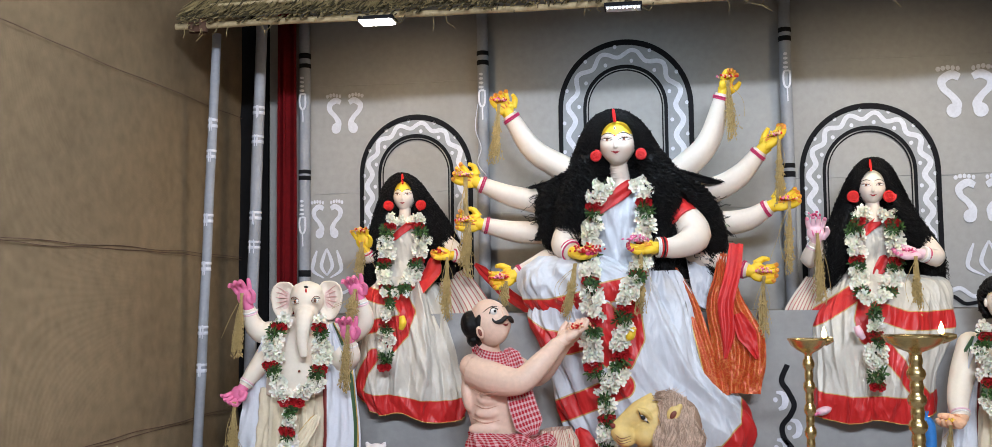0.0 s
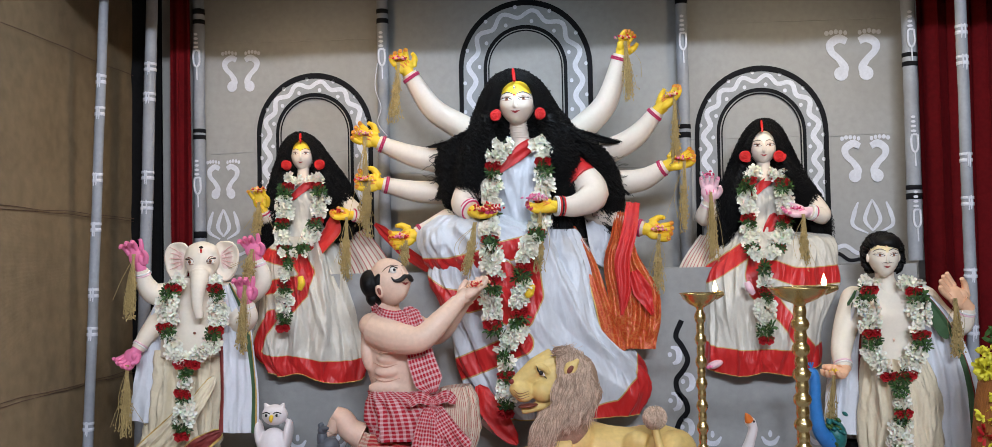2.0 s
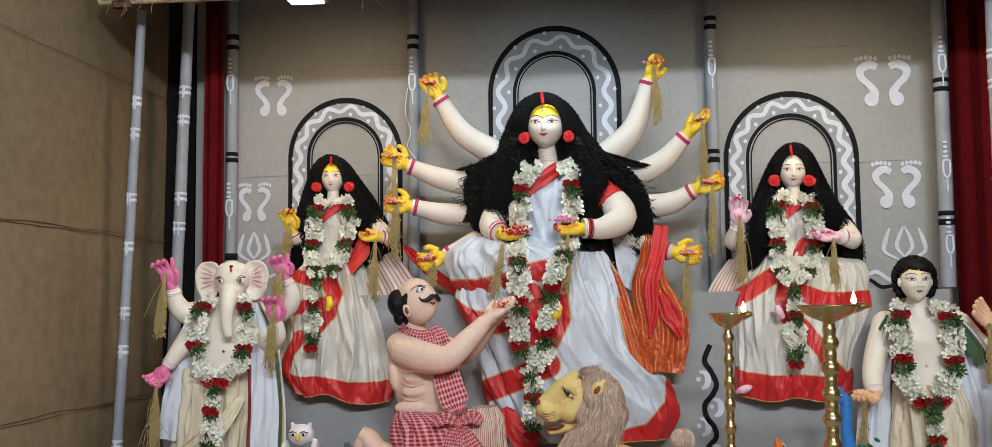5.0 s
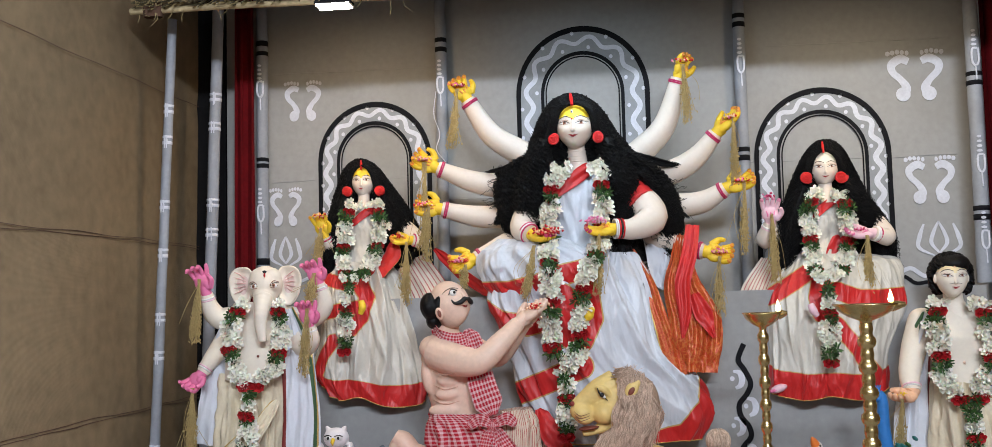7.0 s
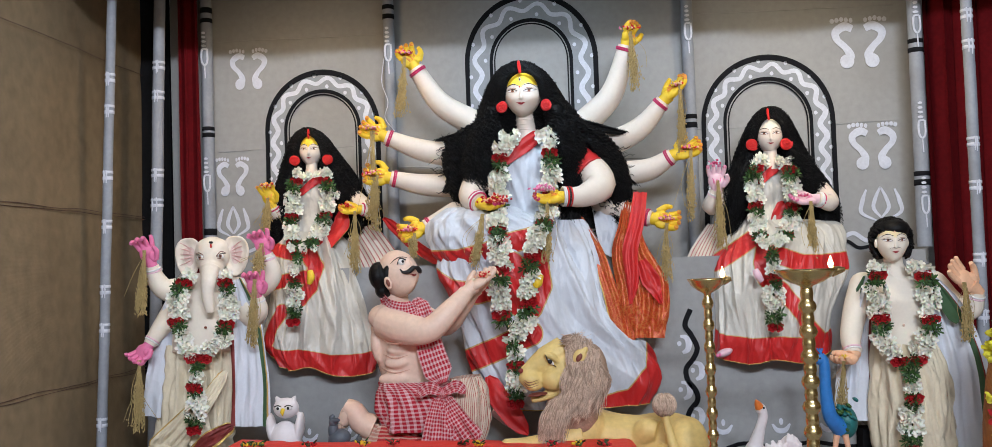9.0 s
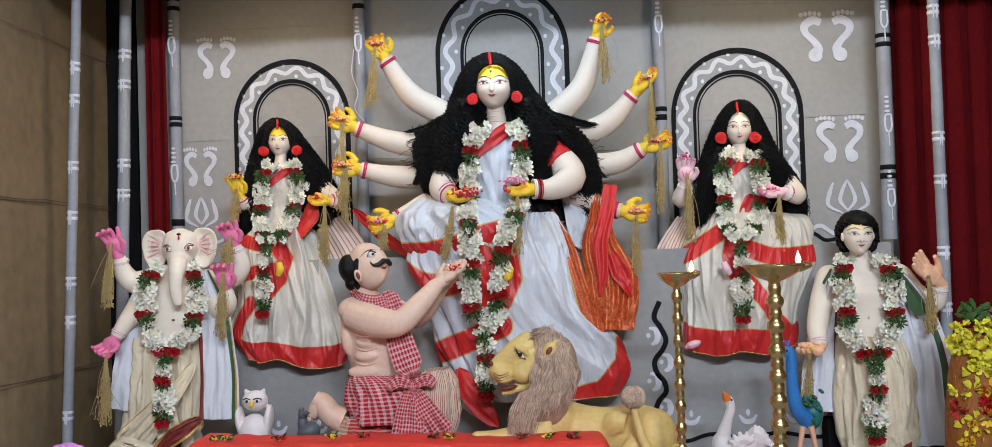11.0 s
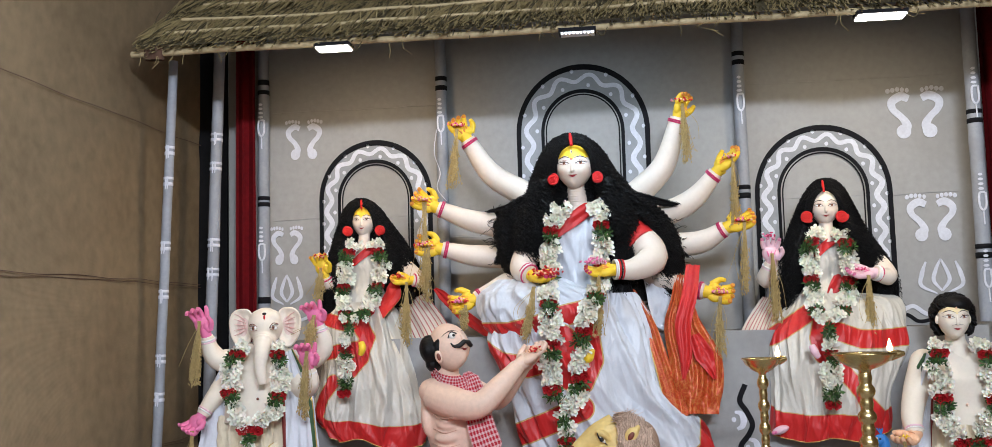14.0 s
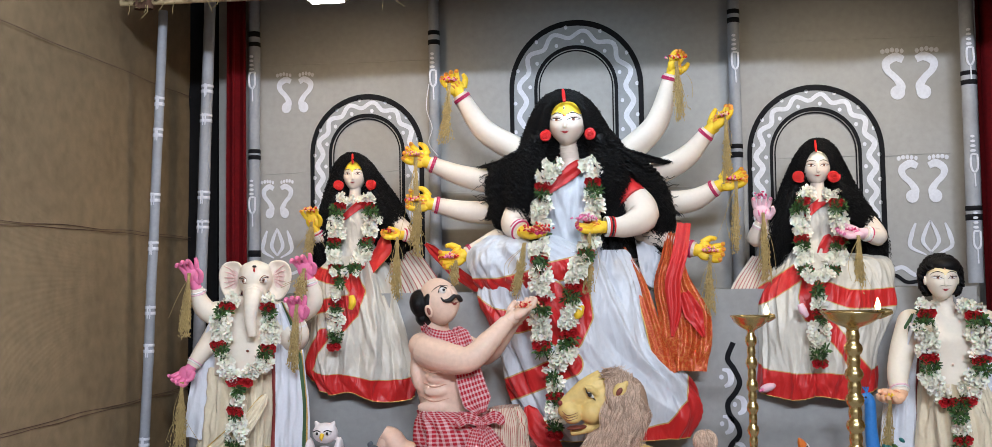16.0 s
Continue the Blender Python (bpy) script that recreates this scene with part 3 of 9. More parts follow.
# ---- poles ----
def pole(x, y, z0, z1, r, lean=0.0, bands=(), black=(), motifs=(), label="grey painted bamboo pole with white bands"):
    """A bamboo pole with nodes and painted rings; lean: sideways shift from foot to top."""
    b = Mesh()
    path, radii = [], []
    n = 60
    for i in range(n + 1):
        s = i / n
        path.append((x + lean * s + 0.004 * wob(s * 5, x, 1), y + 0.003 * wob(s * 4, x, 5), z0 + (z1 - z0) * s))
        node = math.exp(-(((s * (z1 - z0) * 3.2 + x) % 1.0) / 0.06) ** 2)
        radii.append(r * (1.04 - 0.1 * s) * (1 + 0.07 * node))
    b.tube(path, radii, M_POLE, 14)
    ob = tagged(b.make("bamboo_pole"), label, "pole")

    def ring(z, h, m, name):
        t = Mesh()
        s = (z - z0) / (z1 - z0)
        px = x + lean * s + 0.004 * wob(s * 5, x, 1)
        py = y + 0.003 * wob(s * 4, x, 5)
        rr = r * (1.04 - 0.1 * s) * 1.075
        t.lathe((px, py, z), [(rr * 0.9, 0), (rr, 0.001), (rr, h * 0.5 + 0.002 * wob(z * 9, x)), (rr, h), (rr * 0.9, h + 0.001)], m, 14)
        t.make(name, ob)

    for z in bands:
        ring(z, 0.014, M_WPAINT, "white_band")
        ring(z + 0.026, 0.011, M_WPAINT, "white_band")
        t = Mesh()
        s = (z - z0) / (z1 - z0)
        px, py = x + lean * s + 0.004 * wob(s * 5, x, 1), y - r * 1.03
        for k in range(2):
            ox = r * (0.45 * k - 0.2 + 0.4 * wob(z * 31, x, k))
            ribbon(t, [(px + ox, z + 0.040 + 0.008 * wob(z * 7, k)), (px + ox + 0.002, z + 0.015), (px + ox, z - 0.012 - 0.02 * abs(wob(z * 13, x, k)))], [0.004, 0.0065, 0.003], M_WPAINT, py, 0.003, 8)
        t.make("painted_tick", ob, smooth=False)
    for z, h in black:
        ring(z, h, M_BPAINT, "black_band")
    for z, kind in motifs:
        t = Mesh()
        s = (z - z0) / (z1 - z0)
        px, py = x + lean * s, y - r * 1.06
        for k in range(4):
            blob(t, px - 0.004, z + 0.07 + 0.02 * k, 0.012 - 0.001 * k, 0.006, M_WPAINT, py, 0.004, 8)
        ribbon(t, [(px + 0.012, z + 0.055), (px + 0.013, z), (px, z - 0.02), (px - 0.013, z), (px - 0.012, z + 0.05), (px + 0.01, z + 0.055)], 0.008, M_WPAINT, py, 0.004, 24)
        ribbon(t, [(px, z - 0.02), (px + 0.002, z - 0.08)], 0.005, M_WPAINT, py, 0.004, 6)
        t.make("painted_motif", ob, smooth=False)
    return ob


pole(-1.814, 4.62, STAGE, 2.72, 0.0198, 0.084, bands=(0.92, 1.30, 1.455, 1.72, 1.92, 2.19, 2.32))
pole(-1.712, 4.90, STAGE, 3.0, 0.0255, 0.076, bands=(1.52, 1.82, 1.95, 2.29, 2.42), label="thick grey painted bamboo pole with white bands")
pole(1.683, 4.66, STAGE, 2.75, 0.0225, 0.0, bands=(1.25, 1.47, 1.75, 1.92, 2.30, 2.42))
tip = "grey painted wall pole with black bands and white motifs"
pole(-1.53, 5.155, 1.54, 3.5, 0.026, 0.0, black=((2.68, 0.02), (2.725, 0.025), (2.15, 0.02), (2.18, 0.018), (1.70, 0.03)), motifs=((2.50, 0), (1.92, 0)), label=tip)
pole(-0.68, 5.155, 1.54, 3.5, 0.026, 0.0, black=((2.655, 0.022), (2.70, 0.02), (2.1, 0.02)), motifs=((2.48, 0),), label=tip)
pole(0.665, 5.155, 1.54, 3.5, 0.026, 0.0, black=((2.70, 0.022), (2.74, 0.02), (2.10, 0.025), (2.14, 0.02)), motifs=((2.51, 0),), label=tip)
pole(1.615, 5.05, 1.54, 3.5, 0.03, 0.0, black=((2.87, 0.022), (2.90, 0.018), (2.37, 0.02), (2.41, 0.018), (1.80, 0.025), (1.84, 0.02)), motifs=((2.47, 0), (2.02, 0), (1.70, 0)), label=tip)


# ---- thatched roof ----
EAVE_Y, EAVE_Z, RISE = 4.42, 2.715, 0.68
X0, X1 = -1.80, 2.1


def on_roof(x, s):
    """A point s metres up the roof's slope."""
    c = 1 / math.hypot(1, RISE)
    return Vector((x, EAVE_Y + s * c, EAVE_Z + s * c * RISE + 0.01 * wob(x, s, 4, 2.5)))


roof = thing("thatched_roof", "straw thatched roof with split bamboo laths over the stage", "roof")
courses = [(0.0, 0.42), (0.27, 0.72), (0.56, 1.15), (0.9, 1.5)]
for ci, (s0, s1) in enumerate(courses):
    left = X0 + 0.13 * s0
    lift = 0.03 + 0.022 * ci
    b = Mesh()
    rows = []
    for j in range(8):
        s = s0 + (s1 - s0) * j / 7
        rows.append([on_roof(left + (X1 - left) * i / 60, s) + Vector((0, -0.02, lift * 1.0 - 0.02)) for i in range(61)])
    b.grid(rows, M_STRAW_D)
    b.make("underlayer", roof)
    rng = random.Random(40 + ci)
    b = Mesh()
    count = 4200 if ci < 3 else 1200
    for k in range(count):
        x = rng.uniform(left, X1)
        s = s0 + abs(rng.gauss(0, 0.11)) * (1 if ci else 1.1) - 0.02
        ln = rng.uniform(0.12, 0.24)
        skew = rng.gauss(0.035, 0.035)
        h = lift + rng.uniform(-0.012, 0.03)
        p0 = on_roof(x, s) + Vector((0, -0.02, h - 0.012))
        p1 = on_roof(x + skew, min(s + ln, s1)) + Vector((0, -0.02, h - 0.012 + rng.uniform(0, 0.012)))
        wdt = rng.uniform(0.0016, 0.0034)
        b.tube([p0, p0.lerp(p1, 0.5) + Vector((rng.gauss(0, 0.004), 0, 0.004)), p1], [wdt * 0.8, wdt, wdt * 0.7], M_STRAW if rng.random() > 0.25 else M_STRAW_D, 3, caps=False)
    tagged(b.make("straw_course", roof, smooth=False), kind="stuff")
    # the cut butt ends
    b = Mesh()
    for k in range(1500 if ci < 3 else 300):
        x = rng.uniform(left, X1)
        p = on_roof(x, s0) + Vector((0, -0.02 + rng.gauss(0, 0.006), lift - 0.012 + rng.uniform(-0.03, 0.02)))
        d = Vector((rng.gauss(0, 0.006), -rng.uniform(0.0, 0.02), rng.gauss(-0.006, 0.006)))
        b.tube([p + Vector((0, 0.05, 0.02)), p + d], [0.0025, 0.0028], M_STRAW if rng.random() > 0.5 else M_STRAW_D, 4, caps=True)
    tagged(b.make("straw_ends", roof, smooth=False), kind="stuff")
for s, up in ((0.075, 0.06), (0.19, 0.072), (0.36, 0.085), (0.48, 0.095), (0.66, 0.115), (0.80, 0.125)):
    b = Mesh()
    left = X0 + 0.10 + 0.2 * s
    b.tube([on_roof(left + (X1 - left) * i / 50, s) + Vector((0, -0.025, up - 0.025 + 0.004 * wob(i * 0.4, s * 9, 2))) for i in range(51)], 0.0075, M_LATH, 6)
    b.make("lath", roof)
b = Mesh()
b.tube([(X0 - 0.02 + (X1 - X0 + 0.02) * i / 50, EAVE_Y + 0.01, EAVE_Z - 0.010 + 0.006 * wob(i * 0.3, 1, 1)) for i in range(51)], 0.013, M_LATH, 10)
b.make("eave_pole", roof)
b = Mesh()
for k in range(4):
    b.lathe((-1.742 + 0.012 * k, EAVE_Y + 0.01, EAVE_Z - 0.01), [(0.021, -0.028), (0.024, -0.01), (0.024, 0.012), (0.021, 0.028)], M_THREAD, 10)
b.make("rope_binding", roof)
rng = random.Random(9)
b = Mesh()
for k in range(26):
    x = rng.uniform(X0, X1)
    p = Vector((x, EAVE_Y - 0.01, EAVE_Z - 0.02))
    ln = rng.uniform(0.015, 0.07)
    b.tube([p, p + Vector((rng.gauss(0, 0.012), -0.004, -ln * 0.6)), p + Vector((rng.gauss(0, 0.02), 0, -ln))], 0.0013, M_STRAW, 4)
tagged(b.make("loose_straw", roof), kind="stuff")
# beam under the roof back edge
slab("roof_cloth", (-1.95, 5.19, 3.4), (2.2, 5.3, 3.9), M_GAP_BLACK, "dark cloth closing the roof to the wall", "cloth")


def glow(name, color, power):
    m = bpy.data.materials.new(name)
    m.use_nodes = True
    p = m.node_tree.nodes["Principled BSDF"]
    p.inputs["Base Color"].default_value = (0.8, 0.8, 0.8, 1)
    p.inputs["Emission Color"].default_value = (*color, 1)
    p.inputs["Emission Strength"].default_value = power
    return m


M_GLOW_WARM = glow("lit_led_warm", (1, 0.93, 0.8), 14)
M_GLOW_COOL = glow("lit_led_cool", (0.75, 0.8, 1), 10)
M_PLASTIC = mat("white_plastic", (0.7, 0.7, 0.7), 0.4, vary=0.03, bump=0)
for ex, wdt, m in ((-0.98, 0.13, M_GLOW_WARM), (-0.02, 0.13, M_GLOW_COOL), (1.10, 0.17, M_GLOW_WARM)):
    fl = thing("flood_lamp", "small lit black flood lamp tied under the thatch eave", "lamp", "lamps under the eave")
    b = Mesh()
    b.box((ex - wdt / 2 - 0.006, EAVE_Y - 0.03, 2.684), (ex + wdt / 2 + 0.006, EAVE_Y + 0.05, 2.698), M_BPAINT)
    b.make("housing", fl, smooth=False)
    b = Mesh()
    if m is M_GLOW_COOL:
        b.box((ex - wdt / 2, EAVE_Y - 0.026, 2.681), (ex + wdt / 2, EAVE_Y + 0.045, 2.6838), M_PLASTIC)
        for k in range(9):
            led = Mesh()
            led.ball((ex - wdt / 2 + wdt * (k + 0.5) / 9, EAVE_Y - 0.02, 2.679), 0.0045, m, nu=8, nv=5)
            led.make("led", fl)
    else:
        b.box((ex - wdt / 2, EAVE_Y - 0.026, 2.676), (ex + wdt / 2, EAVE_Y + 0.045, 2.6838), m)
    b.make("lens", fl, smooth=False)
    b = Mesh()
    b.tube(spline([(ex + wdt / 2, EAVE_Y, 2.69), (ex + wdt / 2 + 0.03, EAVE_Y - 0.01, 2.665), (ex + wdt / 2 + 0.05, EAVE_Y, 2.70)], 12), 0.002, M_STRAW_D, 5)
    b.make("wire", fl)
# housings for the unseen lamps, the added burlap fill included
for hx, hy, hz, aim, watts, wide in UNSEEN_LAMPS:
    hl = thing("unseen_lamp", "added white rectangular lamp under the hall ceiling, out of view", "lamp", "lamps of the hall")
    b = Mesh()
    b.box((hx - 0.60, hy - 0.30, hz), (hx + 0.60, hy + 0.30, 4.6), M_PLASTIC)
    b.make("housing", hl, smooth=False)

b = Mesh()
b.tube(spline([(-0.70, 5.12, 2.47), (-0.71, 5.11, 2.36), (-0.685, 5.11, 2.27), (-0.70, 5.11, 2.20), (-0.66, 5.12, 2.14)], 30), 0.0022, M_WPAINT, 5)
tagged(b.make("string"), "thin white string hanging beside a wall pole", "string")
for x0, x1, z in ((-1.50, -0.71, 2.09), (0.69, 1.58, 2.10), (-0.65, 0.64, 1.98), (0.69, 1.58, 2.62), (-1.50, -0.71, 2.60)):
    b = Mesh()
    b.tube([(x0 + (x1 - x0) * i / 40, WALL + 0.003, z + 0.006 * wob(i * 0.2, z, x0)) for i in range(41)], 0.002, M_WALL, 6)
    b.make("cloth_seam", wall_back)


# ---- materials of the statues ----
U = 0.0026  # unit of the statues' measures
M_CREAM = mat("cream_painted_clay", (0.74, 0.635, 0.54), 0.62, vary=0.05, scale=8, fine=80, bump=0.05, sub=0.05)
M_CREAM2 = mat("pale_cream_painted_clay", (0.83, 0.74, 0.62), 0.62, vary=0.05, scale=8, fine=80, bump=0.05, sub=0.05)
M_FLESH = mat("flesh_painted_clay", (0.80, 0.565, 0.44), 0.5, vary=0.1, scale=9, fine=70, bump=0.06, sub=0.05, spot=((0.62, 0.38, 0.29), 0.3))
M_FLESHLINE = mat("shaded_flesh_paint", (0.62, 0.36, 0.26), 0.6, vary=0.1, scale=20)
M_YELLOW = mat("turmeric_yellow_paint", (0.85, 0.56, 0.03), 0.55, vary=0.1, scale=20)
M_PINK = mat("pink_paint", (0.80, 0.20, 0.38), 0.55, vary=0.1, scale=20)
M_PALEPINK = mat("pale_pink_paint", (0.84, 0.55, 0.62), 0.55, vary=0.08, scale=20)
M_ORANGE = mat("orange_paint", (0.86, 0.50, 0.31), 0.5, vary=0.1, scale=20)
M_NAIL = mat("magenta_paint", (0.55, 0.03, 0.12), 0.45)
M_RED = mat("vermilion_paint", (0.62, 0.012, 0.012), 0.5, vary=0.12, scale=20)
M_BLACK = mat("black_paint", (0.010, 0.009, 0.009), 0.6, vary=0.2)
M_EYEWHITE = mat("eye_white_paint", (0.8, 0.78, 0.75), 0.4, vary=0.03, bump=0)
M_BROWN = mat("brown_outline_paint", (0.20, 0.05, 0.03), 0.5)
M_LID = mat("dark_brown_paint", (0.035, 0.014, 0.010), 0.6)
M_IRIS = mat("chestnut_paint", (0.30, 0.11, 0.05), 0.55)
M_LIPS = mat("dark_rose_paint", (0.38, 0.035, 0.045), 0.5)
M_STAIN = mat("orange_stain_paint", (0.82, 0.30, 0.05), 0.6, vary=0.15, scale=40)
M_HAIR = mat("black_curly_wig", (0.0045, 0.0042, 0.0046), 0.55, vary=0.5, scale=30, fine=140, bump=0.3, spec=0.22)
M_SILK = creased(mat("white_satin_silk", (0.60, 0.62, 0.67), 0.42, vary=0.05, scale=14, fine=60, bump=0.1, sheen=0.08), 19, 0.012, 0.75, 0.10)
M_SILK_C = creased(mat("cream_satin_silk", (0.61, 0.575, 0.505), 0.42, vary=0.07, scale=14, fine=60, bump=0.1, sheen=0.08), 21, 0.011, 0.75, 0.10)
M_DHOTI = creased(mat("tan_raw_silk", (0.76, 0.66, 0.48), 0.42, vary=0.08, scale=16, fine=80, bump=0.2, sheen=0.1), 21, 0.011, 0.75, 0.10)
M_SHAWL = creased(mat("white_cotton", (0.70, 0.72, 0.77), 0.8, vary=0.05, scale=10, fine=90, bump=0.1), 17, 0.010, 0.65, 0.10)
M_REDSILK = creased(mat("red_satin_silk", (0.56, 0.016, 0.016), 0.52, vary=0.12, scale=14, fine=80, bump=0.15, sheen=0.03), 14, 0.009, 0.5, 0.25)
M_SILK_B = bordered(creased(mat("white_silk_with_red_border", (0.60, 0.62, 0.67), 0.42, vary=0.05, scale=14, fine=60, bump=0.1, sheen=0.08), 19, 0.012, 0.75, 0.10), (0.58, 0.018, 0.018), (0.55, 0.36, 0.12))
M_SILK_CB = bordered(creased(mat("cream_silk_with_red_border", (0.61, 0.575, 0.505), 0.42, vary=0.07, scale=14, fine=60, bump=0.1, sheen=0.08), 21, 0.011, 0.75, 0.10), (0.58, 0.018, 0.018), (0.55, 0.36, 0.12), 0.004)
M_GOLD = mat("gold_thread", (0.62, 0.42, 0.12), 0.4, metal=0.4, vary=0.2, fine=200)
M_BROCADE = figured(mat("orange_gold_brocade", (0.50, 0.06, 0.014), 0.42, metal=0.15, vary=0.2, scale=60, fine=220, bump=0.2), (0.62, 0.20, 0.05))
M_GREEN = mat("dark_green_border", (0.05, 0.11, 0.045), 0.7, vary=0.15)
M_MAROON = mat("maroon_border", (0.22, 0.03, 0.025), 0.6, vary=0.15)
M_STRIPE = checked("striped_silk", (0.45, 0.10, 0.10), (0.66, 0.56, 0.46), 9, 1, True)
M_GAMCHA = checked("red_white_checked_cotton", (0.42, 0.004, 0.02), (0.68, 0.46, 0.46), 17, 15)
M_GAMCHA_S = checked("red_white_striped_cotton", (0.45, 0.03, 0.03), (0.66, 0.52, 0.40), 1, 9)
M_GAMCHA_V = checked("red_white_fine_striped_cotton", (0.42, 0.05, 0.04), (0.66, 0.54, 0.42), 34, 1, True)


def limb(b, pts, radii, m, n=18, segs=14):
    b.tube(spline(pts, n), lerps(radii, n), m, segs)


def drape(b, rows, m, nu=72, nv=40, pleats=0, amp=0.0, seed=0.0, uv=(1, 1), sag=0.0, wrinkle=0.006, power=0.8, arc=(0.0, 1.0), shift=0.0, scallop=0.0, trim=None):
    """Cloth lofted round a body. rows: (left point, right point, bulge to the front, bulge to the back), from top to bottom.
    pleats deepen towards the hem; shift turns them aside as they fall."""
    b.mark("draped_cloth")
    ls, rs = spline([r[0] for r in rows], nv), spline([r[1] for r in rows], nv)
    fr, bk = lerps([r[2] for r in rows], nv), lerps([r[3] for r in rows], nv)
    rng = random.Random(int(seed * 10) + 5)
    lines = []  # single creases that fan out over the cloth
    for k in range(70 if pleats else 0):
        v0 = rng.choice((-0.2, rng.uniform(0, 0.6)))
        lines.append((rng.uniform(-0.02, 0.52), rng.gauss(0.02, 0.06), rng.uniform(0.006, 0.024), rng.choice((1, 1, -1)) * rng.uniform(0.3, 0.85), v0, v0 + rng.uniform(0.35, 1.2)))
    out = []
    for j in range(nv):
        v = j / (nv - 1)
        mid, half = (ls[j] + rs[j]) / 2, (rs[j] - ls[j]) / 2
        row = []
        for i in range(nu):
            u = arc[0] + (arc[1] - arc[0]) * i / (nu if arc == (0.0, 1.0) else nu - 1)
            a = 2 * math.pi * u
            s = math.sin(a)
            p = mid - half * math.cos(a)
            d = (fr[j] if s > 0 else -bk[j]) * abs(s) ** power
            fold = 0.0
            if pleats:
                ph = pleats * a / (2 * math.pi) * 0.6 + seed + 0.5 * wob(u * 5, v * 1.2, seed) + shift * v
                fold = 1.1 * amp * (0.3 + 0.7 * v) * (abs((ph % 1.0) * 2 - 1) - 0.45) * (0.3 + 1.4 * abs(wob(u * 7, v * 0.8, seed + 4)))
                for u0, lean, wide, high, v0, v1 in lines:
                    off = abs(u - u0 - lean * (v - v0))
                    if off < wide and v0 < v < v1:
                        fold += high * amp * (1 - off / wide) * min(1.0, 5 * (v - v0), 5 * (v1 - v))
            fold += wrinkle * 0.6 * wob(u * 16 + v * 3, v * 3, seed, 1.0) + wrinkle * 0.4 * wob(u * 40 + v * 9, v * 6, seed, 1.0)
            out_dir = Vector((-math.cos(a) * 0.75, -s, 0))
            p = p + Vector((0, -d, -sag * v * max(0, s) - scallop * v ** 3 * (0.5 - 0.5 * math.cos(a * 4 + 0.9 * math.sin(a * 3 + seed))))) + out_dir * fold
            row.append(p)
        out.append(row)
    b.grid(out, m, close_u=arc == (0.0, 1.0), uv=uv)
    if trim:
        b.tube([p + Vector((0, -0.001, 0)) for p in out[-1][:nu // 2 + 3]], 0.0022, trim, 5)
    return out


def swath(b, path, widths, m, n=40, across=14, folds=3, amp=0.006, flat=(1, 0, 0), uv=(1, 1), seed=0.0, thick=0.003, taper=0.35):
    """A folded band of cloth along a path. flat: the way across it; it bows and pleats to the front."""
    b.mark("folded_band")
    pts = spline(path, n)
    wd = [w * min(1.0, taper + 6.0 * min(i, n - 1 - i) / (n - 1)) for i, w in enumerate(lerps(widths, n))]
    rows, back = [], []
    for j, p in enumerate(pts):
        t = (pts[min(j + 1, n - 1)] - pts[max(j - 1, 0)]).normalized()
        side = Vector(flat)
        side = (side - t * side.dot(t))
        side = side.normalized() if side.length > 0.05 else t.orthogonal().normalized()
        nrm = side.cross(t)
        if nrm.y > 0:
            nrm = -nrm
        row, rb = [], []
        for i in range(across):
            u = i / (across - 1)
            h = 1.9 * amp * wob(u * folds * 1.7 + 0.02 * j, j * 0.07, seed) + 0.6 * amp * abs(wob(u * folds * 3 + 4, j * 0.2, seed + 3)) - 0.10 * wd[j] * (u - 0.5) ** 2
            q = p + side * (u - 0.5) * wd[j] + nrm * h
            row.append(q)
            rb.append(q - nrm * thick)
        rows.append(row)
        back.append(rb)
    b.grid(rows, m, uv=uv)
    b.grid(back, m, uv=uv)
    b.grid([[r[0], s[0]] for r, s in zip(rows, back)], m if isinstance(m, bpy.types.Material) else m(0.01, 0.5))
    b.grid([[r[-1], s[-1]] for r, s in zip(rows, back)], m if isinstance(m, bpy.types.Material) else m(0.99, 0.5))


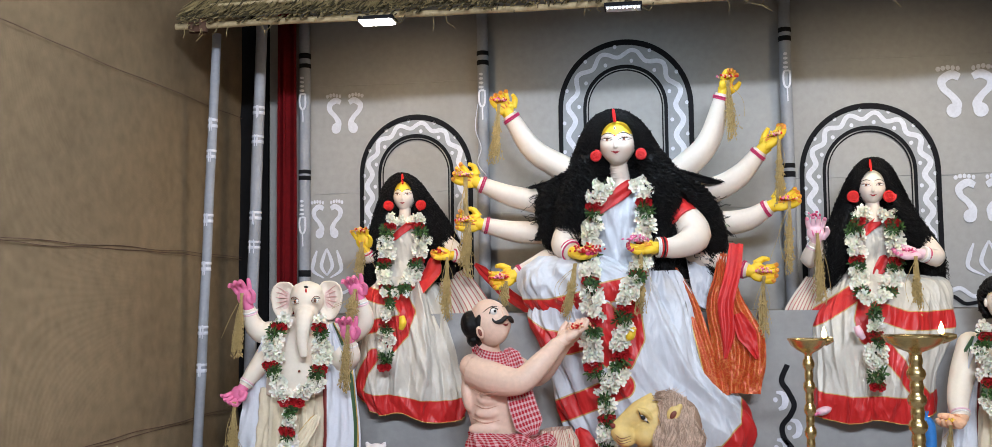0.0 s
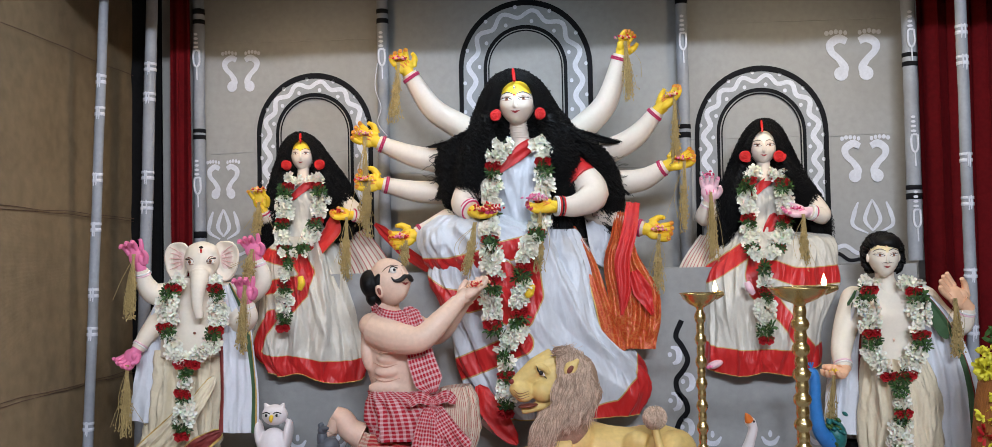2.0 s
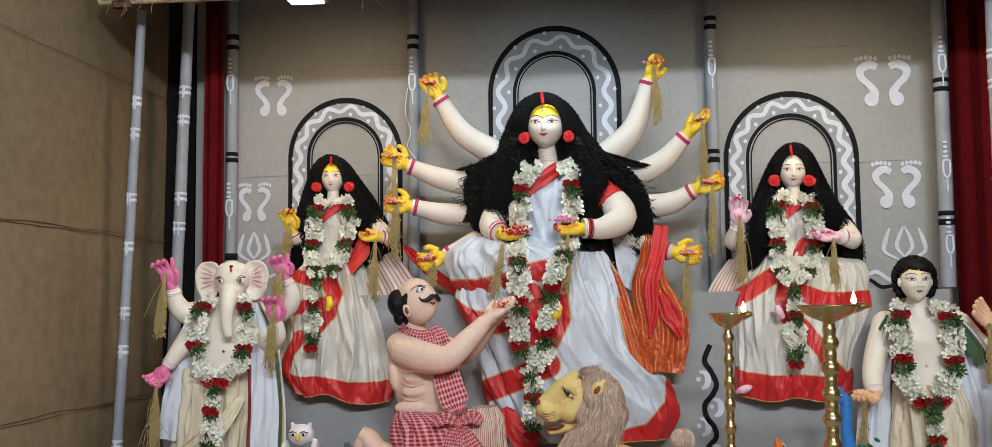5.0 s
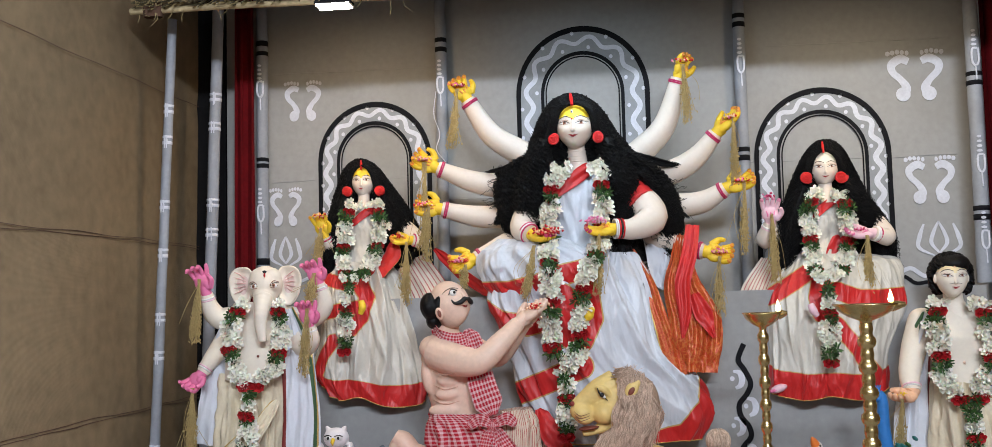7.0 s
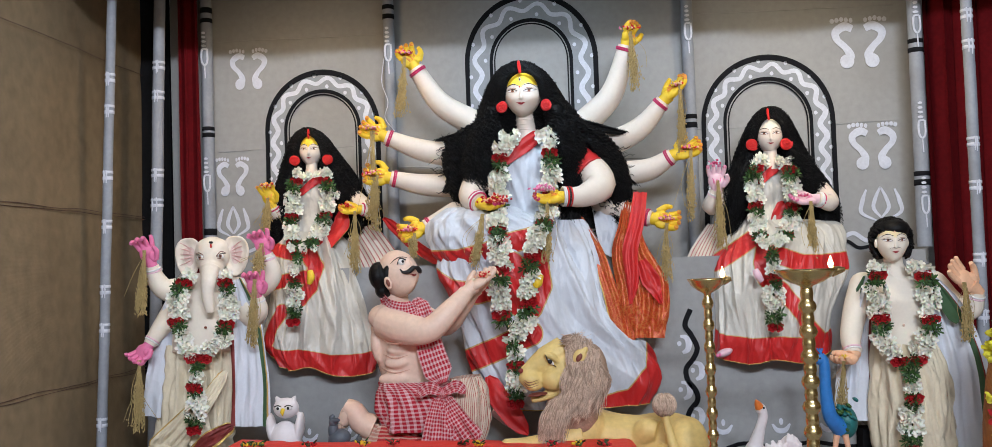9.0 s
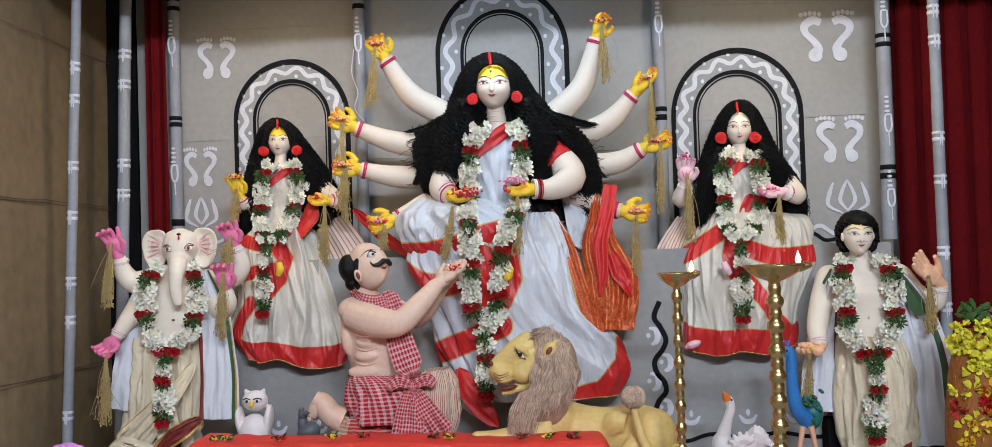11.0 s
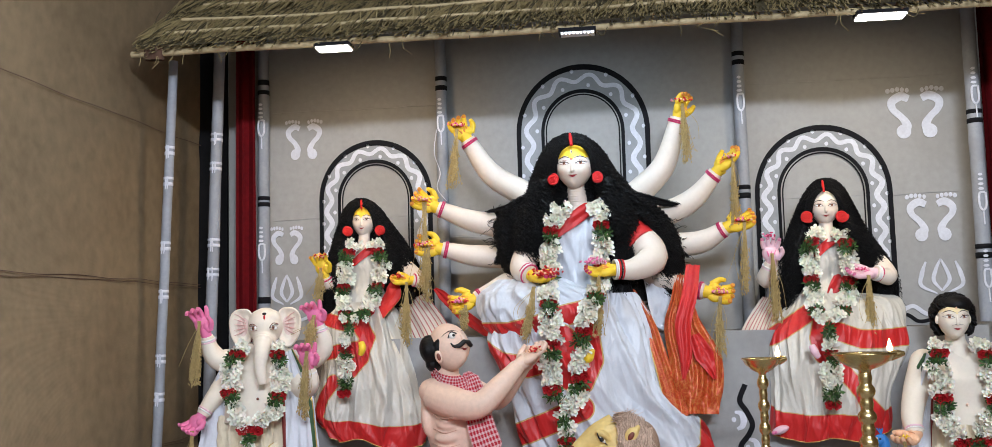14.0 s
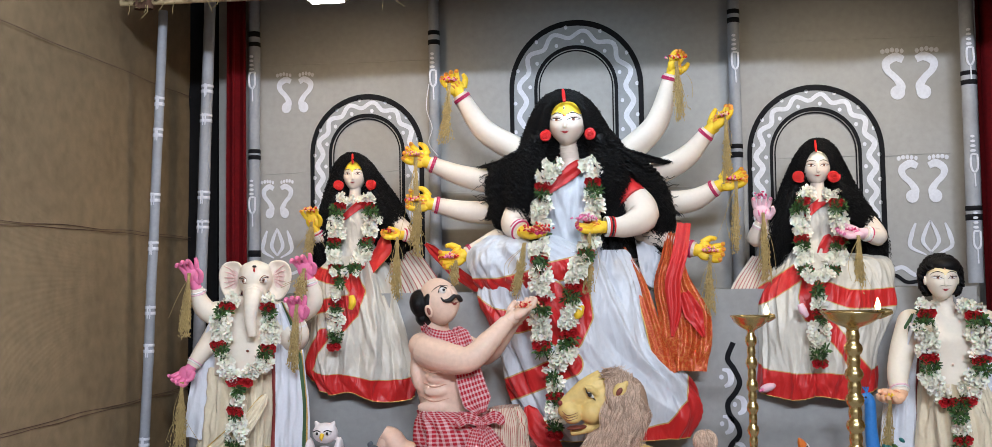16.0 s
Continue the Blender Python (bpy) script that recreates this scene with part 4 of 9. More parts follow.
def wig(b, rows, strands, m, seed=1, curl=0.0085, thick=0.0024, front=True):
    """Long curly hair: a lofted mass with many coiling strands over it. rows: (height, left x, right x, front y, back y)."""
    n = 30
    prof = [spline([(r[1], r[2], r[0]) for r in rows], n), spline([(r[3], r[4], 0) for r in rows], n)]

    def at(u, v, grow=1.0):
        s = v * (n - 1)
        k = min(int(s), n - 2)
        w = s - k
        a, c = prof[0][k].lerp(prof[0][k + 1], w), prof[1][k].lerp(prof[1][k + 1], w)
        ang = 2 * math.pi * u
        return Vector(((a.x + a.y) / 2 - grow * (a.y - a.x) / 2 * math.cos(ang), (c.x + c.y) / 2 - grow * (c.y - c.x) / 2 * math.sin(ang), a.z))

    b.grid([[at(i / 40, j / (n - 1), 0.95) + Vector((0.006 * wob(i, j, 1, 0.7), 0.006 * wob(i, j, 5, 0.7), 0)) for i in range(40)] for j in range(n)], m, close_u=True)
    rng = random.Random(seed)

    def coil(p0, p1, bow, wide, thick):
        """One frizzy lock from p0 to p1: a coil of uneven turns."""
        steps = max(8, int((p1 - p0).length / 0.0036))
        a, path = rng.uniform(0, 6.28), []
        for i in range(steps):
            s = i / (steps - 1)
            a += rng.uniform(0.7, 1.9)
            r = wide * rng.uniform(0.55, 1.15)
            path.append(p0.lerp(p1, s) + bow * math.sin(math.pi * s) + Vector((r * math.cos(a), r * math.sin(a), 0.5 * r * math.sin(a * 1.7))))
        b.tube(path, lerps([thick, thick, thick * 0.5], steps), m, 3, caps=False)

    for k in range(strands // 2):  # frizz that stands off at the sides
        s, v = rng.choice((0.0, 0.5)), rng.uniform(0.04, 0.95)
        p0 = at(s + rng.gauss(0, 0.04), v, 0.95)
        e = p0 + Vector(((-1 if s == 0 else 1) * rng.uniform(0.004, 0.014 + 0.030 * v), rng.gauss(-0.005, 0.012), -rng.uniform(0.01, 0.06)))
        coil(p0, e, Vector((0, 0, 0)), curl * rng.uniform(0.6, 1.0), thick * 0.8)
    for k in range(strands):
        u = rng.uniform(-0.06, 0.56) if front else rng.random()
        v0 = rng.uniform(0, 0.75) if rng.random() > 0.25 else 0.0
        v1 = min(1.0, v0 + rng.uniform(0.14, 0.32))
        g = rng.uniform(0.94, 1.06)
        p0, p1 = at(u, v0, g), at(u + rng.gauss(0, 0.025), v1, g + 0.02)
        if v1 > 0.97:
            p1.z -= rng.uniform(0.0, 0.06)
        mid = at(u, (v0 + v1) / 2, g) - p0.lerp(p1, 0.5)
        coil(p0, p1, mid, curl * rng.uniform(0.7, 1.25), thick * rng.uniform(0.8, 1.2))


def head(b, c, w, h, skin, brow=None, turn=0.0, tilt=0.0, nose=1.0, line=None, lips=None, look_eyes=1.0):
    """A painted head: oval face with nose, lips, almond eyes and brows. brow: paint of the forehead."""
    c = Vector(c)
    rot = Matrix.Rotation(radians(turn), 3, "Z") @ Matrix.Rotation(radians(tilt), 3, "X")
    d = w * 1.12

    def front(x, z):
        zz = z / h
        ww = w * (1.0 - 0.23 * max(0.0, -zz) ** 1.8 - 0.04 * max(0.0, zz))
        q = max(0.0, 1 - (x / ww) ** 2 - zz ** 2 * 0.98)
        y = -d * math.sqrt(q) * (1.0 - 0.06 * max(0, zz))
        y += 0.06 * w * math.exp(-((abs(x) - 0.42 * w) / (0.25 * w)) ** 2 - ((zz - 0.08) / 0.16) ** 2)   # eye hollows
        y -= 0.10 * w * math.exp(-(x / (0.35 * w)) ** 2 - ((zz + 0.86) / 0.16) ** 2)                     # chin
        y -= 0.05 * w * math.exp(-((abs(x) - 0.5 * w) / (0.25 * w)) ** 2 - ((zz + 0.32) / 0.22) ** 2)    # cheeks
        return y

    def place(x, z, out=0.0):
        return c + rot @ Vector((x, front(x, z) - out, z))

    rows = []
    nv, nu = 64, 76
    for j in range(nv + 1):
        a = math.pi * j / nv
        zz = math.cos(a)
        ww = w * (1.0 - 0.23 * max(0.0, -zz) ** 1.8 - 0.04 * max(0.0, zz)) * math.sin(a)
        row = []
        for i in range(nu):
            t = 2 * math.pi * i / nu
            x = ww * math.cos(t)
            y = front(x, zz * h) if math.sin(t) < 0 else d * 0.95 * math.sin(a) * math.sin(t)
            row.append(c + rot @ Vector((x, y, zz * h)))
        rows.append(row)

    def paint(u, v):
        if not brow or math.sin(2 * math.pi * u) > 0.1:
            return skin
        x, z = math.sin(math.pi * v) * math.cos(2 * math.pi * u), math.cos(math.pi * v)
        low = 0.33 + 0.10 * math.exp(-((abs(x) - 0.42) / 0.22) ** 2) - 0.13 * math.exp(-(x / 0.09) ** 2)
        return brow if z > low else skin

    b.grid(rows, paint, close_u=True)

    def stroke(pts, widths, m, out=0.0012, n=16):
        ps = spline([(p[0], 0, p[1]) for p in pts], n)
        wd = lerps(widths, n)
        rr = []
        for j, p in enumerate(ps):
            t = ps[min(j + 1, n - 1)] - ps[max(j - 1, 0)]
            o = Vector((-t.z, 0, t.x))
            o = o.normalized() * wd[j] / 2 if o.length else o
            rr.append([place((p.x + o.x), (p.z + o.z), out), place((p.x - o.x), (p.z - o.z), out)])
        b.grid(rr, m)

    # nose
    b.tube(spline([place(0, 0.20 * h, -0.05 * w), place(0, 0.02 * h, 0.0), place(0, -0.18 * h, 0.02 * w * nose), place(0, -0.27 * h, 0.03 * w * nose), place(0, -0.315 * h, -0.05 * w)], 14), lerps([0.05 * w, 0.085 * w, 0.11 * w, 0.115 * w, 0.06 * w], 14), skin, 16)
    for s in (-1, 1):
        b.ball(place(s * 0.09 * w, -0.28 * h, -0.01 * w), (0.06 * w, 0.06 * w, 0.045 * w), skin, nu=10, nv=7)
        e = s * 0.45 * w
        if look_eyes:
            stroke([(e - s * 0.27 * w, 0.045 * h), (e - s * 0.02 * w, 0.075 * h), (e + s * 0.31 * w, 0.09 * h)], [0.015 * w, 0.195 * w, 0.015 * w], M_EYEWHITE, 0.0012)
            stroke([(e - 0.075 * w, 0.078 * h), (e + 0.075 * w, 0.078 * h)], [0.135 * w, 0.135 * w], M_IRIS, 0.0018, 4)
            stroke([(e - 0.03 * w, 0.085 * h), (e + 0.03 * w, 0.085 * h)], [0.06 * w, 0.06 * w], M_BLACK, 0.0022, 4)
            stroke([(e - s * 0.31 * w, 0.035 * h), (e - s * 0.02 * w, 0.138 * h), (e + s * 0.40 * w, 0.115 * h)], [0.02 * w, 0.060 * w, 0.02 * w], M_LID, 0.0024)
            stroke([(e - s * 0.26 * w, 0.145 * h), (e, 0.20 * h), (e + s * 0.34 * w, 0.165 * h)], [0.012 * w, 0.028 * w, 0.012 * w], line or M_IRIS, 0.0014)
            stroke([(e - s * 0.29 * w, 0.035 * h), (e, 0.012 * h), (e + s * 0.32 * w, 0.08 * h)], [0.012 * w, 0.022 * w, 0.012 * w], line or M_BROWN, 0.0018)
        stroke([(s * 0.10 * w, 0.285 * h), (s * 0.40 * w, 0.375 * h), (s * 0.66 * w, 0.335 * h), (s * 0.84 * w, 0.235 * h)], [0.025 * w, 0.055 * w, 0.045 * w, 0.012 * w], line or M_LID, 0.0014)
        if not brow:
            b.ball(c + rot @ Vector((s * 0.99 * w, 0.05 * w, -0.05 * h)), (0.08 * w, 0.14 * w, 0.20 * h), skin, nu=8, nv=7)
    # lips, a closed smile
    stroke([(-0.25 * w, -0.455 * h), (-0.08 * w, -0.475 * h), (0, -0.488 * h), (0.08 * w, -0.475 * h), (0.25 * w, -0.455 * h)], [0.012 * w, 0.06 * w, 0.045 * w, 0.06 * w, 0.012 * w], lips or M_LIPS, 0.0022)
    stroke([(-0.17 * w, -0.497 * h), (0, -0.53 * h), (0.17 * w, -0.497 * h)], [0.012 * w, 0.07 * w, 0.012 * w], lips or M_LIPS, 0.003)
    return place


def hand(b, wrist, tip, m, nails=None, size=1.0, curl=0.6, wide=(0, 0, 1), point=False):
    """A cupped hand from the wrist towards tip, with a thumb and four bent fingers."""
    wrist, tip = Vector(wrist), Vector(tip)
    t = (tip - wrist)
    ln = t.length
    t = t.normalized()
    side = Vector(wide)
    side = side - t * side.dot(t)
    side = side.normalized() if side.length > 0.1 else t.orthogonal().normalized()
    nrm = t.cross(side)
    if nrm.y > 0:
        nrm = -nrm
    r = 0.021 * size
    turn = Matrix((t, side, nrm)).transposed()
    b.tube([wrist - t * 0.012, wrist + t * ln * 0.24], [r * 0.85, r * 1.0], m, 12)
    b.ball(wrist + t * ln * 0.38, (ln * 0.33, r * 1.50, r * 0.74), m, turn, 18, 10)
    b.ball(wrist + t * ln * 0.28 + side * r * 0.75 + nrm * r * 0.3, (ln * 0.20, r * 0.75, r * 0.66), m, turn, 12, 8)
    tint = {"turmeric_yellow_paint": M_STAIN, "pale_pink_paint": M_PINK}.get(m.name)
    if tint:  # stained palm lines
        for k in (-1, 0, 1):
            q = wrist + t * ln * 0.36 + side * k * r * 0.55 + nrm * r * 0.70
            b.tube(spline([q - t * ln * 0.08, q + nrm * r * 0.06, q + t * ln * 0.13 + side * k * r * 0.2 - nrm * r * 0.1], 8), lerps([r * 0.08, r * 0.16, r * 0.07], 8), tint, 6)
    for k in range(4):
        far = (0.92, 1.04, 1.0, 0.84)[k]
        bend, curl = curl, (0.12 if point and k == 3 else curl)
        p0 = wrist + t * ln * 0.56 + side * (k - 1.5) * r * 0.72
        p1 = p0 + t * ln * 0.20 * far + nrm * r * 0.30 * curl + side * (k - 1.5) * 0.004
        p2 = p1 + t * ln * 0.15 * far + nrm * r * 0.65 * curl + side * (k - 1.5) * 0.002
        p3 = p2 + t * ln * (0.10 - 0.12 * curl) * far + nrm * r * 0.70 * curl
        path = spline([p0, p1, p2, p3], 12)
        b.tube(path, lerps([r * 0.46, r * 0.42, r * 0.36, r * 0.25], 12), m, 8)
        if nails or tint:
            b.tube(path[8:], lerps([r * 0.345, r * 0.33, r * 0.27], 4), nails or tint, 8)
        curl = bend
    p0 = wrist + t * ln * 0.18 + side * r * 1.1 + nrm * r * 0.3
    p1 = p0 + side * r * 0.75 + t * ln * 0.22 + nrm * r * 0.5
    p2 = p1 + t * ln * 0.2 - side * r * 0.2 + nrm * r * 0.5
    b.tube(spline([p0, p1, p2], 8), lerps([r * 0.55, r * 0.45, r * 0.28], 8), m, 8)


def locks(b, path, radii, n, seed, m=None, curl=0.0085, thick=0.0023, core=0.62):
    """A thick bundle of coiling hair along a path."""
    m = m or M_HAIR
    rng = random.Random(seed)
    line = spline(path, 20)
    rr = lerps(radii, 20)
    b.tube(line, [r * core for r in rr], m, 12)
    for k in range(int(n * 1.5)):
        a, g = rng.uniform(0, 6.28), rng.uniform(0.62, 1.12)
        i0, i1 = rng.randrange(0, 9), rng.randrange(13, 20)
        ang, st, pts = rng.uniform(0, 6.28), (i1 - i0) * 5, []
        for i in range(st + 1):
            s = i0 + (i1 - i0) * i / st
            q = min(int(s), 18)
            p = line[q].lerp(line[q + 1], s - q)
            r = rr[q] * g
            ang += rng.uniform(0.7, 1.9)
            cr = curl * rng.uniform(0.5, 1.15)
            pts.append(p + Vector((r * math.cos(a) + cr * math.cos(ang), -r * 0.8 * abs(math.sin(a)) + cr * math.sin(ang), 0.35 * r * math.sin(a) + 0.5 * cr * math.sin(ang * 1.7))))
        b.tube(pts, lerps([thick, thick, thick * 0.5], len(pts)), m, 3, caps=False)


def bangles(b, at, way, r, mats):
    at, way = Vector(at), Vector(way).normalized()
    s = way.orthogonal().normalized()
    u = way.cross(s)
    for k, m in enumerate(mats):
        c = at + way * k * 0.0075
        ring = [c + (s * math.cos(2 * math.pi * i / 16) + u * math.sin(2 * math.pi * i / 16)) * r for i in range(17)]
        b.tube(ring, 0.0036, m, 6, caps=False)


def arm(b, pts, radii, skin, palm, nails=None, size=1.0, curl=0.6, wide=(0, 0, 1), rings=(M_NAIL, M_EYEWHITE, M_NAIL), point=False):
    """An arm through pts; the last two are the wrist and the fingertips."""
    limb(b, pts[:-1], radii, skin)
    b.ball(pts[0], radii[0], skin)
    w, e = Vector(pts[-2]), Vector(pts[-3])
    hand(b, w, pts[-1], palm, nails, size, curl, wide, point)
    way = (w - e).normalized()
    bangles(b, w - way * 0.022, way, radii[-1] * 1.12, rings)


def petals_pile(b, at, mats, n, r, seed):
    """A heap of small petals."""
    rng = random.Random(seed)
    for k in range(n):
        p = Vector(at) + Vector((rng.gauss(0, r), rng.gauss(0, r * 0.7), abs(rng.gauss(0, r * 0.45))))
        b.ball(p, (rng.uniform(0.004, 0.008), 0.005, 0.004), rng.choice(mats), Matrix.Rotation(rng.uniform(0, 3), 3, "Y"), 6, 4)


def offering(at, mats, n, r, seed):
    """A small heap of petals held in a statue's hand."""
    b = Mesh()
    petals_pile(b, at, mats, n, r, seed)
    return tagged(b.make("petal_heap"), "small heap of bright petals held in a statue's hand", "flowers", "petals in the hands", "stuff")


def hair_frame(b, c, w, h, seed):
    """Parted curls that frame a face from the parting to below the ears."""
    for s in (-1, 1):
        pts = [Vector(c) + Vector((s * x * w, y * w, z * h)) for x, y, z in ((0.12, -0.74, 1.00), (0.62, -0.80, 0.86), (1.02, -0.62, 0.46), (1.20, -0.32, -0.16), (1.42, -0.05, -0.75), (1.60, 0.05, -1.3))]
        locks(b, pts, [w * 0.10, w * 0.16, w * 0.19, w * 0.24, w * 0.30, w * 0.25], 75, seed + s, curl=0.0046, thick=0.0017)


def rosette(b, c, r, m, seed=0):
    """A cloth rose facing the front: a disc with a rolled spiral of petals."""
    c = Vector(c)
    b.ball(c + Vector((0, r * 0.25, 0)), (r * 0.95, r * 0.35, r * 0.95), m, nu=16, nv=8)
    pts, rad = [], []
    for i in range(60):
        s = i / 59
        a = seed + s * 2 * math.pi * 3.1
        q = r * (0.10 + 0.82 * s)
        pts.append(c + Vector((q * math.cos(a), -r * (0.42 - 0.34 * s) + 0.08 * r * math.sin(i * 1.1), q * math.sin(a))))
        rad.append(r * (0.09 + 0.09 * s) * (1 + 0.25 * math.sin(i * 0.9 + seed)))
    b.tube(pts, rad, m, 7)



# ---- the ten-armed goddess statue ----
b, tress, sari = Mesh(), Mesh(), Mesh()
# hair behind everything else
wig(tress, [
    (2.362, -0.112, -0.043, 4.80, 4.90),
    (2.322, -0.172, 0.021, 4.755, 4.95),
    (2.242, -0.219, 0.076, 4.755, 4.99),
    (2.150, -0.258, 0.133, 4.79, 5.02),
    (2.058, -0.338, 0.249, 4.80, 5.04),
    (1.953, -0.367, 0.319, 4.80, 5.04),
    (1.847, -0.357, 0.349, 4.81, 5.03),
    (1.747, -0.290, 0.337, 4.82, 5.00),
    (1.662, -0.137, 0.284, 4.84, 4.96),
], 2800, M_HAIR, 3)
rng = random.Random(5)
for k in range(300):  # stray locks over the shoulders
    left = rng.random() < 0.55
    y0 = rng.uniform(0, 1)
    p0 = Vector((-0.276, 4.840, 2.059)) if left else Vector((0.195, 4.820, 1.996))
    p0 += Vector((rng.gauss(0, 0.025), rng.gauss(0, 0.02), -0.20 * y0))
    e = p0 + Vector(((-1 if left else 1) * rng.uniform(0.03, 0.17), rng.gauss(0, 0.02), rng.uniform(-0.08, 0.03)))
    path = [p0.lerp(e, i / 15) + Vector((0.006 * math.cos(i * 1.3 + k), 0.005 * math.sin(i * 1.3 + k), 0.006 * math.sin(i * 1.9 + k))) for i in range(16)]
    tress.tube(path, lerps([0.0026, 0.0012], 16), M_HAIR, 4, caps=False)
for k in range(90):  # locks hanging to the lap
    p0 = Vector((0.110, 4.740, 1.938)) + Vector((rng.gauss(0.02, 0.022), rng.gauss(0.02, 0.015), rng.uniform(-0.12, 0.03)))
    e = p0 + Vector((rng.gauss(0.0, 0.02), 0.0, -rng.uniform(0.18, 0.30)))
    path = [p0.lerp(e, i / 22) + Vector((0.006 * math.cos(i * 1.5 + k), 0.006 * math.sin(i * 1.5 + k), 0)) for i in range(23)]
    tress.tube(path, lerps([0.003, 0.0024, 0.0012], 23), M_HAIR, 4, caps=False)
for k in range(50):
    p0 = Vector((-0.227, 4.760, 1.972)) + Vector((rng.gauss(-0.012, 0.016), rng.gauss(0.02, 0.012), rng.uniform(-0.10, 0.03)))
    e = p0 + Vector((rng.gauss(-0.02, 0.015), 0.0, -rng.uniform(0.12, 0.2)))
    path = [p0.lerp(e, i / 22) + Vector((0.006 * math.cos(i * 1.5 + k), 0.006 * math.sin(i * 1.5 + k), 0)) for i in range(23)]
    tress.tube(path, lerps([0.003, 0.0024, 0.0012], 23), M_HAIR, 4, caps=False)
# face
face = head(b, (-0.063, 4.765, 2.217), 29 * U, 35 * U, M_CREAM, M_YELLOW, turn=-4)
b.tube([(-0.077, 4.765, 2.357), (-0.073, 4.712, 2.330), (-0.069, 4.688, 2.296)], [0.005, 0.0075, 0.006], M_RED, 8, flat=0.6)
b.ball(face(-0.003, 0.022, 0.001), (0.0035, 0.002, 0.0035), M_RED, nu=8, nv=6)
b.ball(face(-0.003, 0.053, 0.0005), (0.0065, 0.003, 0.013), M_GOLD, nu=10, nv=7)
b.ball(face(-0.003, 0.053, 0.002), (0.0042, 0.003, 0.009), M_EYEWHITE, nu=8, nv=6)
b.ball(face(-0.003, 0.053, 0.005), (0.0022, 0.002, 0.0045), M_LID, nu=8, nv=6)
hair_frame(tress, (-0.063, 4.765, 2.217), 29 * U, 35 * U, 161)
rosette(b, (-0.149, 4.700, 2.160), 0.024, M_RED, 1)
rosette(b, (0.032, 4.700, 2.161), 0.024, M_RED, 2)
limb(b, [(-0.063, 4.800, 2.167), (-0.058, 4.795, 2.115), (-0.053, 4.795, 2.060), (-0.052, 4.800, 2.011)], [15 * U, 14.5 * U, 15.5 * U, 22 * U], M_CREAM, 12)
for c, r in (((-0.060, 4.795, 2.117), 14.8), ((-0.058, 4.795, 2.097), 15.0), ((-0.056, 4.795, 2.076), 15.6)):
    b.lathe(c, [(r * U, -0.003), (r * U + 0.0025, 0.0), (r * U, 0.003)], M_CREAM, 20)
# trunk with the draped bodice
drape(sari, [
    ((-0.149, 4.840, 2.057), (0.042, 4.840, 2.053), 0.045, 0.05),
    ((-0.210, 4.840, 2.016), (0.110, 4.840, 2.015), 0.07, 0.07),
    ((-0.217, 4.840, 1.927), (0.119, 4.840, 1.921), 0.105, 0.08),
    ((-0.197, 4.840, 1.834), (0.102, 4.840, 1.829), 0.10, 0.08),
    ((-0.188, 4.840, 1.742), (0.085, 4.840, 1.738), 0.09, 0.08),
    ((-0.214, 4.820, 1.663), (0.139, 4.820, 1.658), 0.11, 0.08),
], M_SILK, 110, 40, pleats=13, amp=0.013, seed=2, shift=4)
swath(sari, [(0.007, 4.760, 2.055), (-0.037, 4.742, 2.023), (-0.088, 4.732, 1.987), (-0.140, 4.735, 1.952), (-0.194, 4.760, 1.907)], [0.055, 0.06, 0.055, 0.05, 0.05], M_REDSILK, folds=2, amp=0.003, flat=(0.4, 0, 1))
# front arms with red sleeves
arm(b, [(-0.178, 4.820, 1.982), (-0.254, 4.760, 1.882), (-0.286, 4.700, 1.802), (-0.248, 4.660, 1.774), (-0.162, 4.620, 1.738)], [24 * U, 22 * U, 19 * U, 14 * U], M_CREAM, M_YELLOW, M_NAIL, 1.25, 0.8, (0, 1, 0.3))
offering((-0.186, 4.600, 1.767), [M_RED, M_ORANGE, M_RED], 110, 0.024, 4)
arm(b, [(0.125, 4.820, 1.966), (0.200, 4.780, 1.901), (0.238, 4.720, 1.827), (0.163, 4.670, 1.785), (0.095, 4.650, 1.785), (-0.030, 4.620, 1.770)], [24 * U, 27 * U, 24 * U, 17 * U, 13 * U], M_CREAM, M_YELLOW, M_NAIL, 1.25, 0.5, (0, 1, 0.4), (M_RED, M_BLACK, M_RED, M_EYEWHITE, M_EYEWHITE))
offering((0.016, 4.600, 1.808), [M_PINK, M_PALEPINK], 80, 0.02, 6)
sari.mark("sleeve")
limb(sari, [(0.112, 4.820, 1.966), (0.160, 4.795, 1.932), (0.200, 4.765, 1.887)], [27 * U, 29 * U, 28.5 * U], M_REDSILK, 12)
# hair falling over both shoulders
locks(tress, [(-0.183, 4.760, 2.164), (-0.214, 4.750, 2.074), (-0.243, 4.735, 1.983), (-0.261, 4.720, 1.879), (-0.279, 4.730, 1.760)], [0.045, 0.060, 0.065, 0.050, 0.02], 120, 61)
locks(tress, [(-0.222, 4.800, 2.106), (-0.299, 4.800, 2.055), (-0.353, 4.810, 1.979), (-0.338, 4.820, 1.836), (-0.318, 4.820, 1.749)], [0.05, 0.055, 0.05, 0.045, 0.02], 120, 62)
locks(tress, [(0.059, 4.760, 2.159), (0.094, 4.750, 2.067), (0.118, 4.735, 1.983), (0.122, 4.750, 1.862), (0.111, 4.720, 1.631)], [0.045, 0.060, 0.065, 0.050, 0.025], 130, 63)
locks(tress, [(0.105, 4.790, 2.111), (0.194, 4.780, 2.043), (0.259, 4.800, 1.967), (0.305, 4.820, 1.838), (0.313, 4.820, 1.682)], [0.05, 0.06, 0.06, 0.055, 0.02], 140, 64)
locks(tress, [(0.093, 4.850, 2.106), (0.210, 4.860, 2.026), (0.300, 4.860, 1.919), (0.351, 4.860, 1.787)], [0.06, 0.06, 0.05, 0.02], 90, 65)
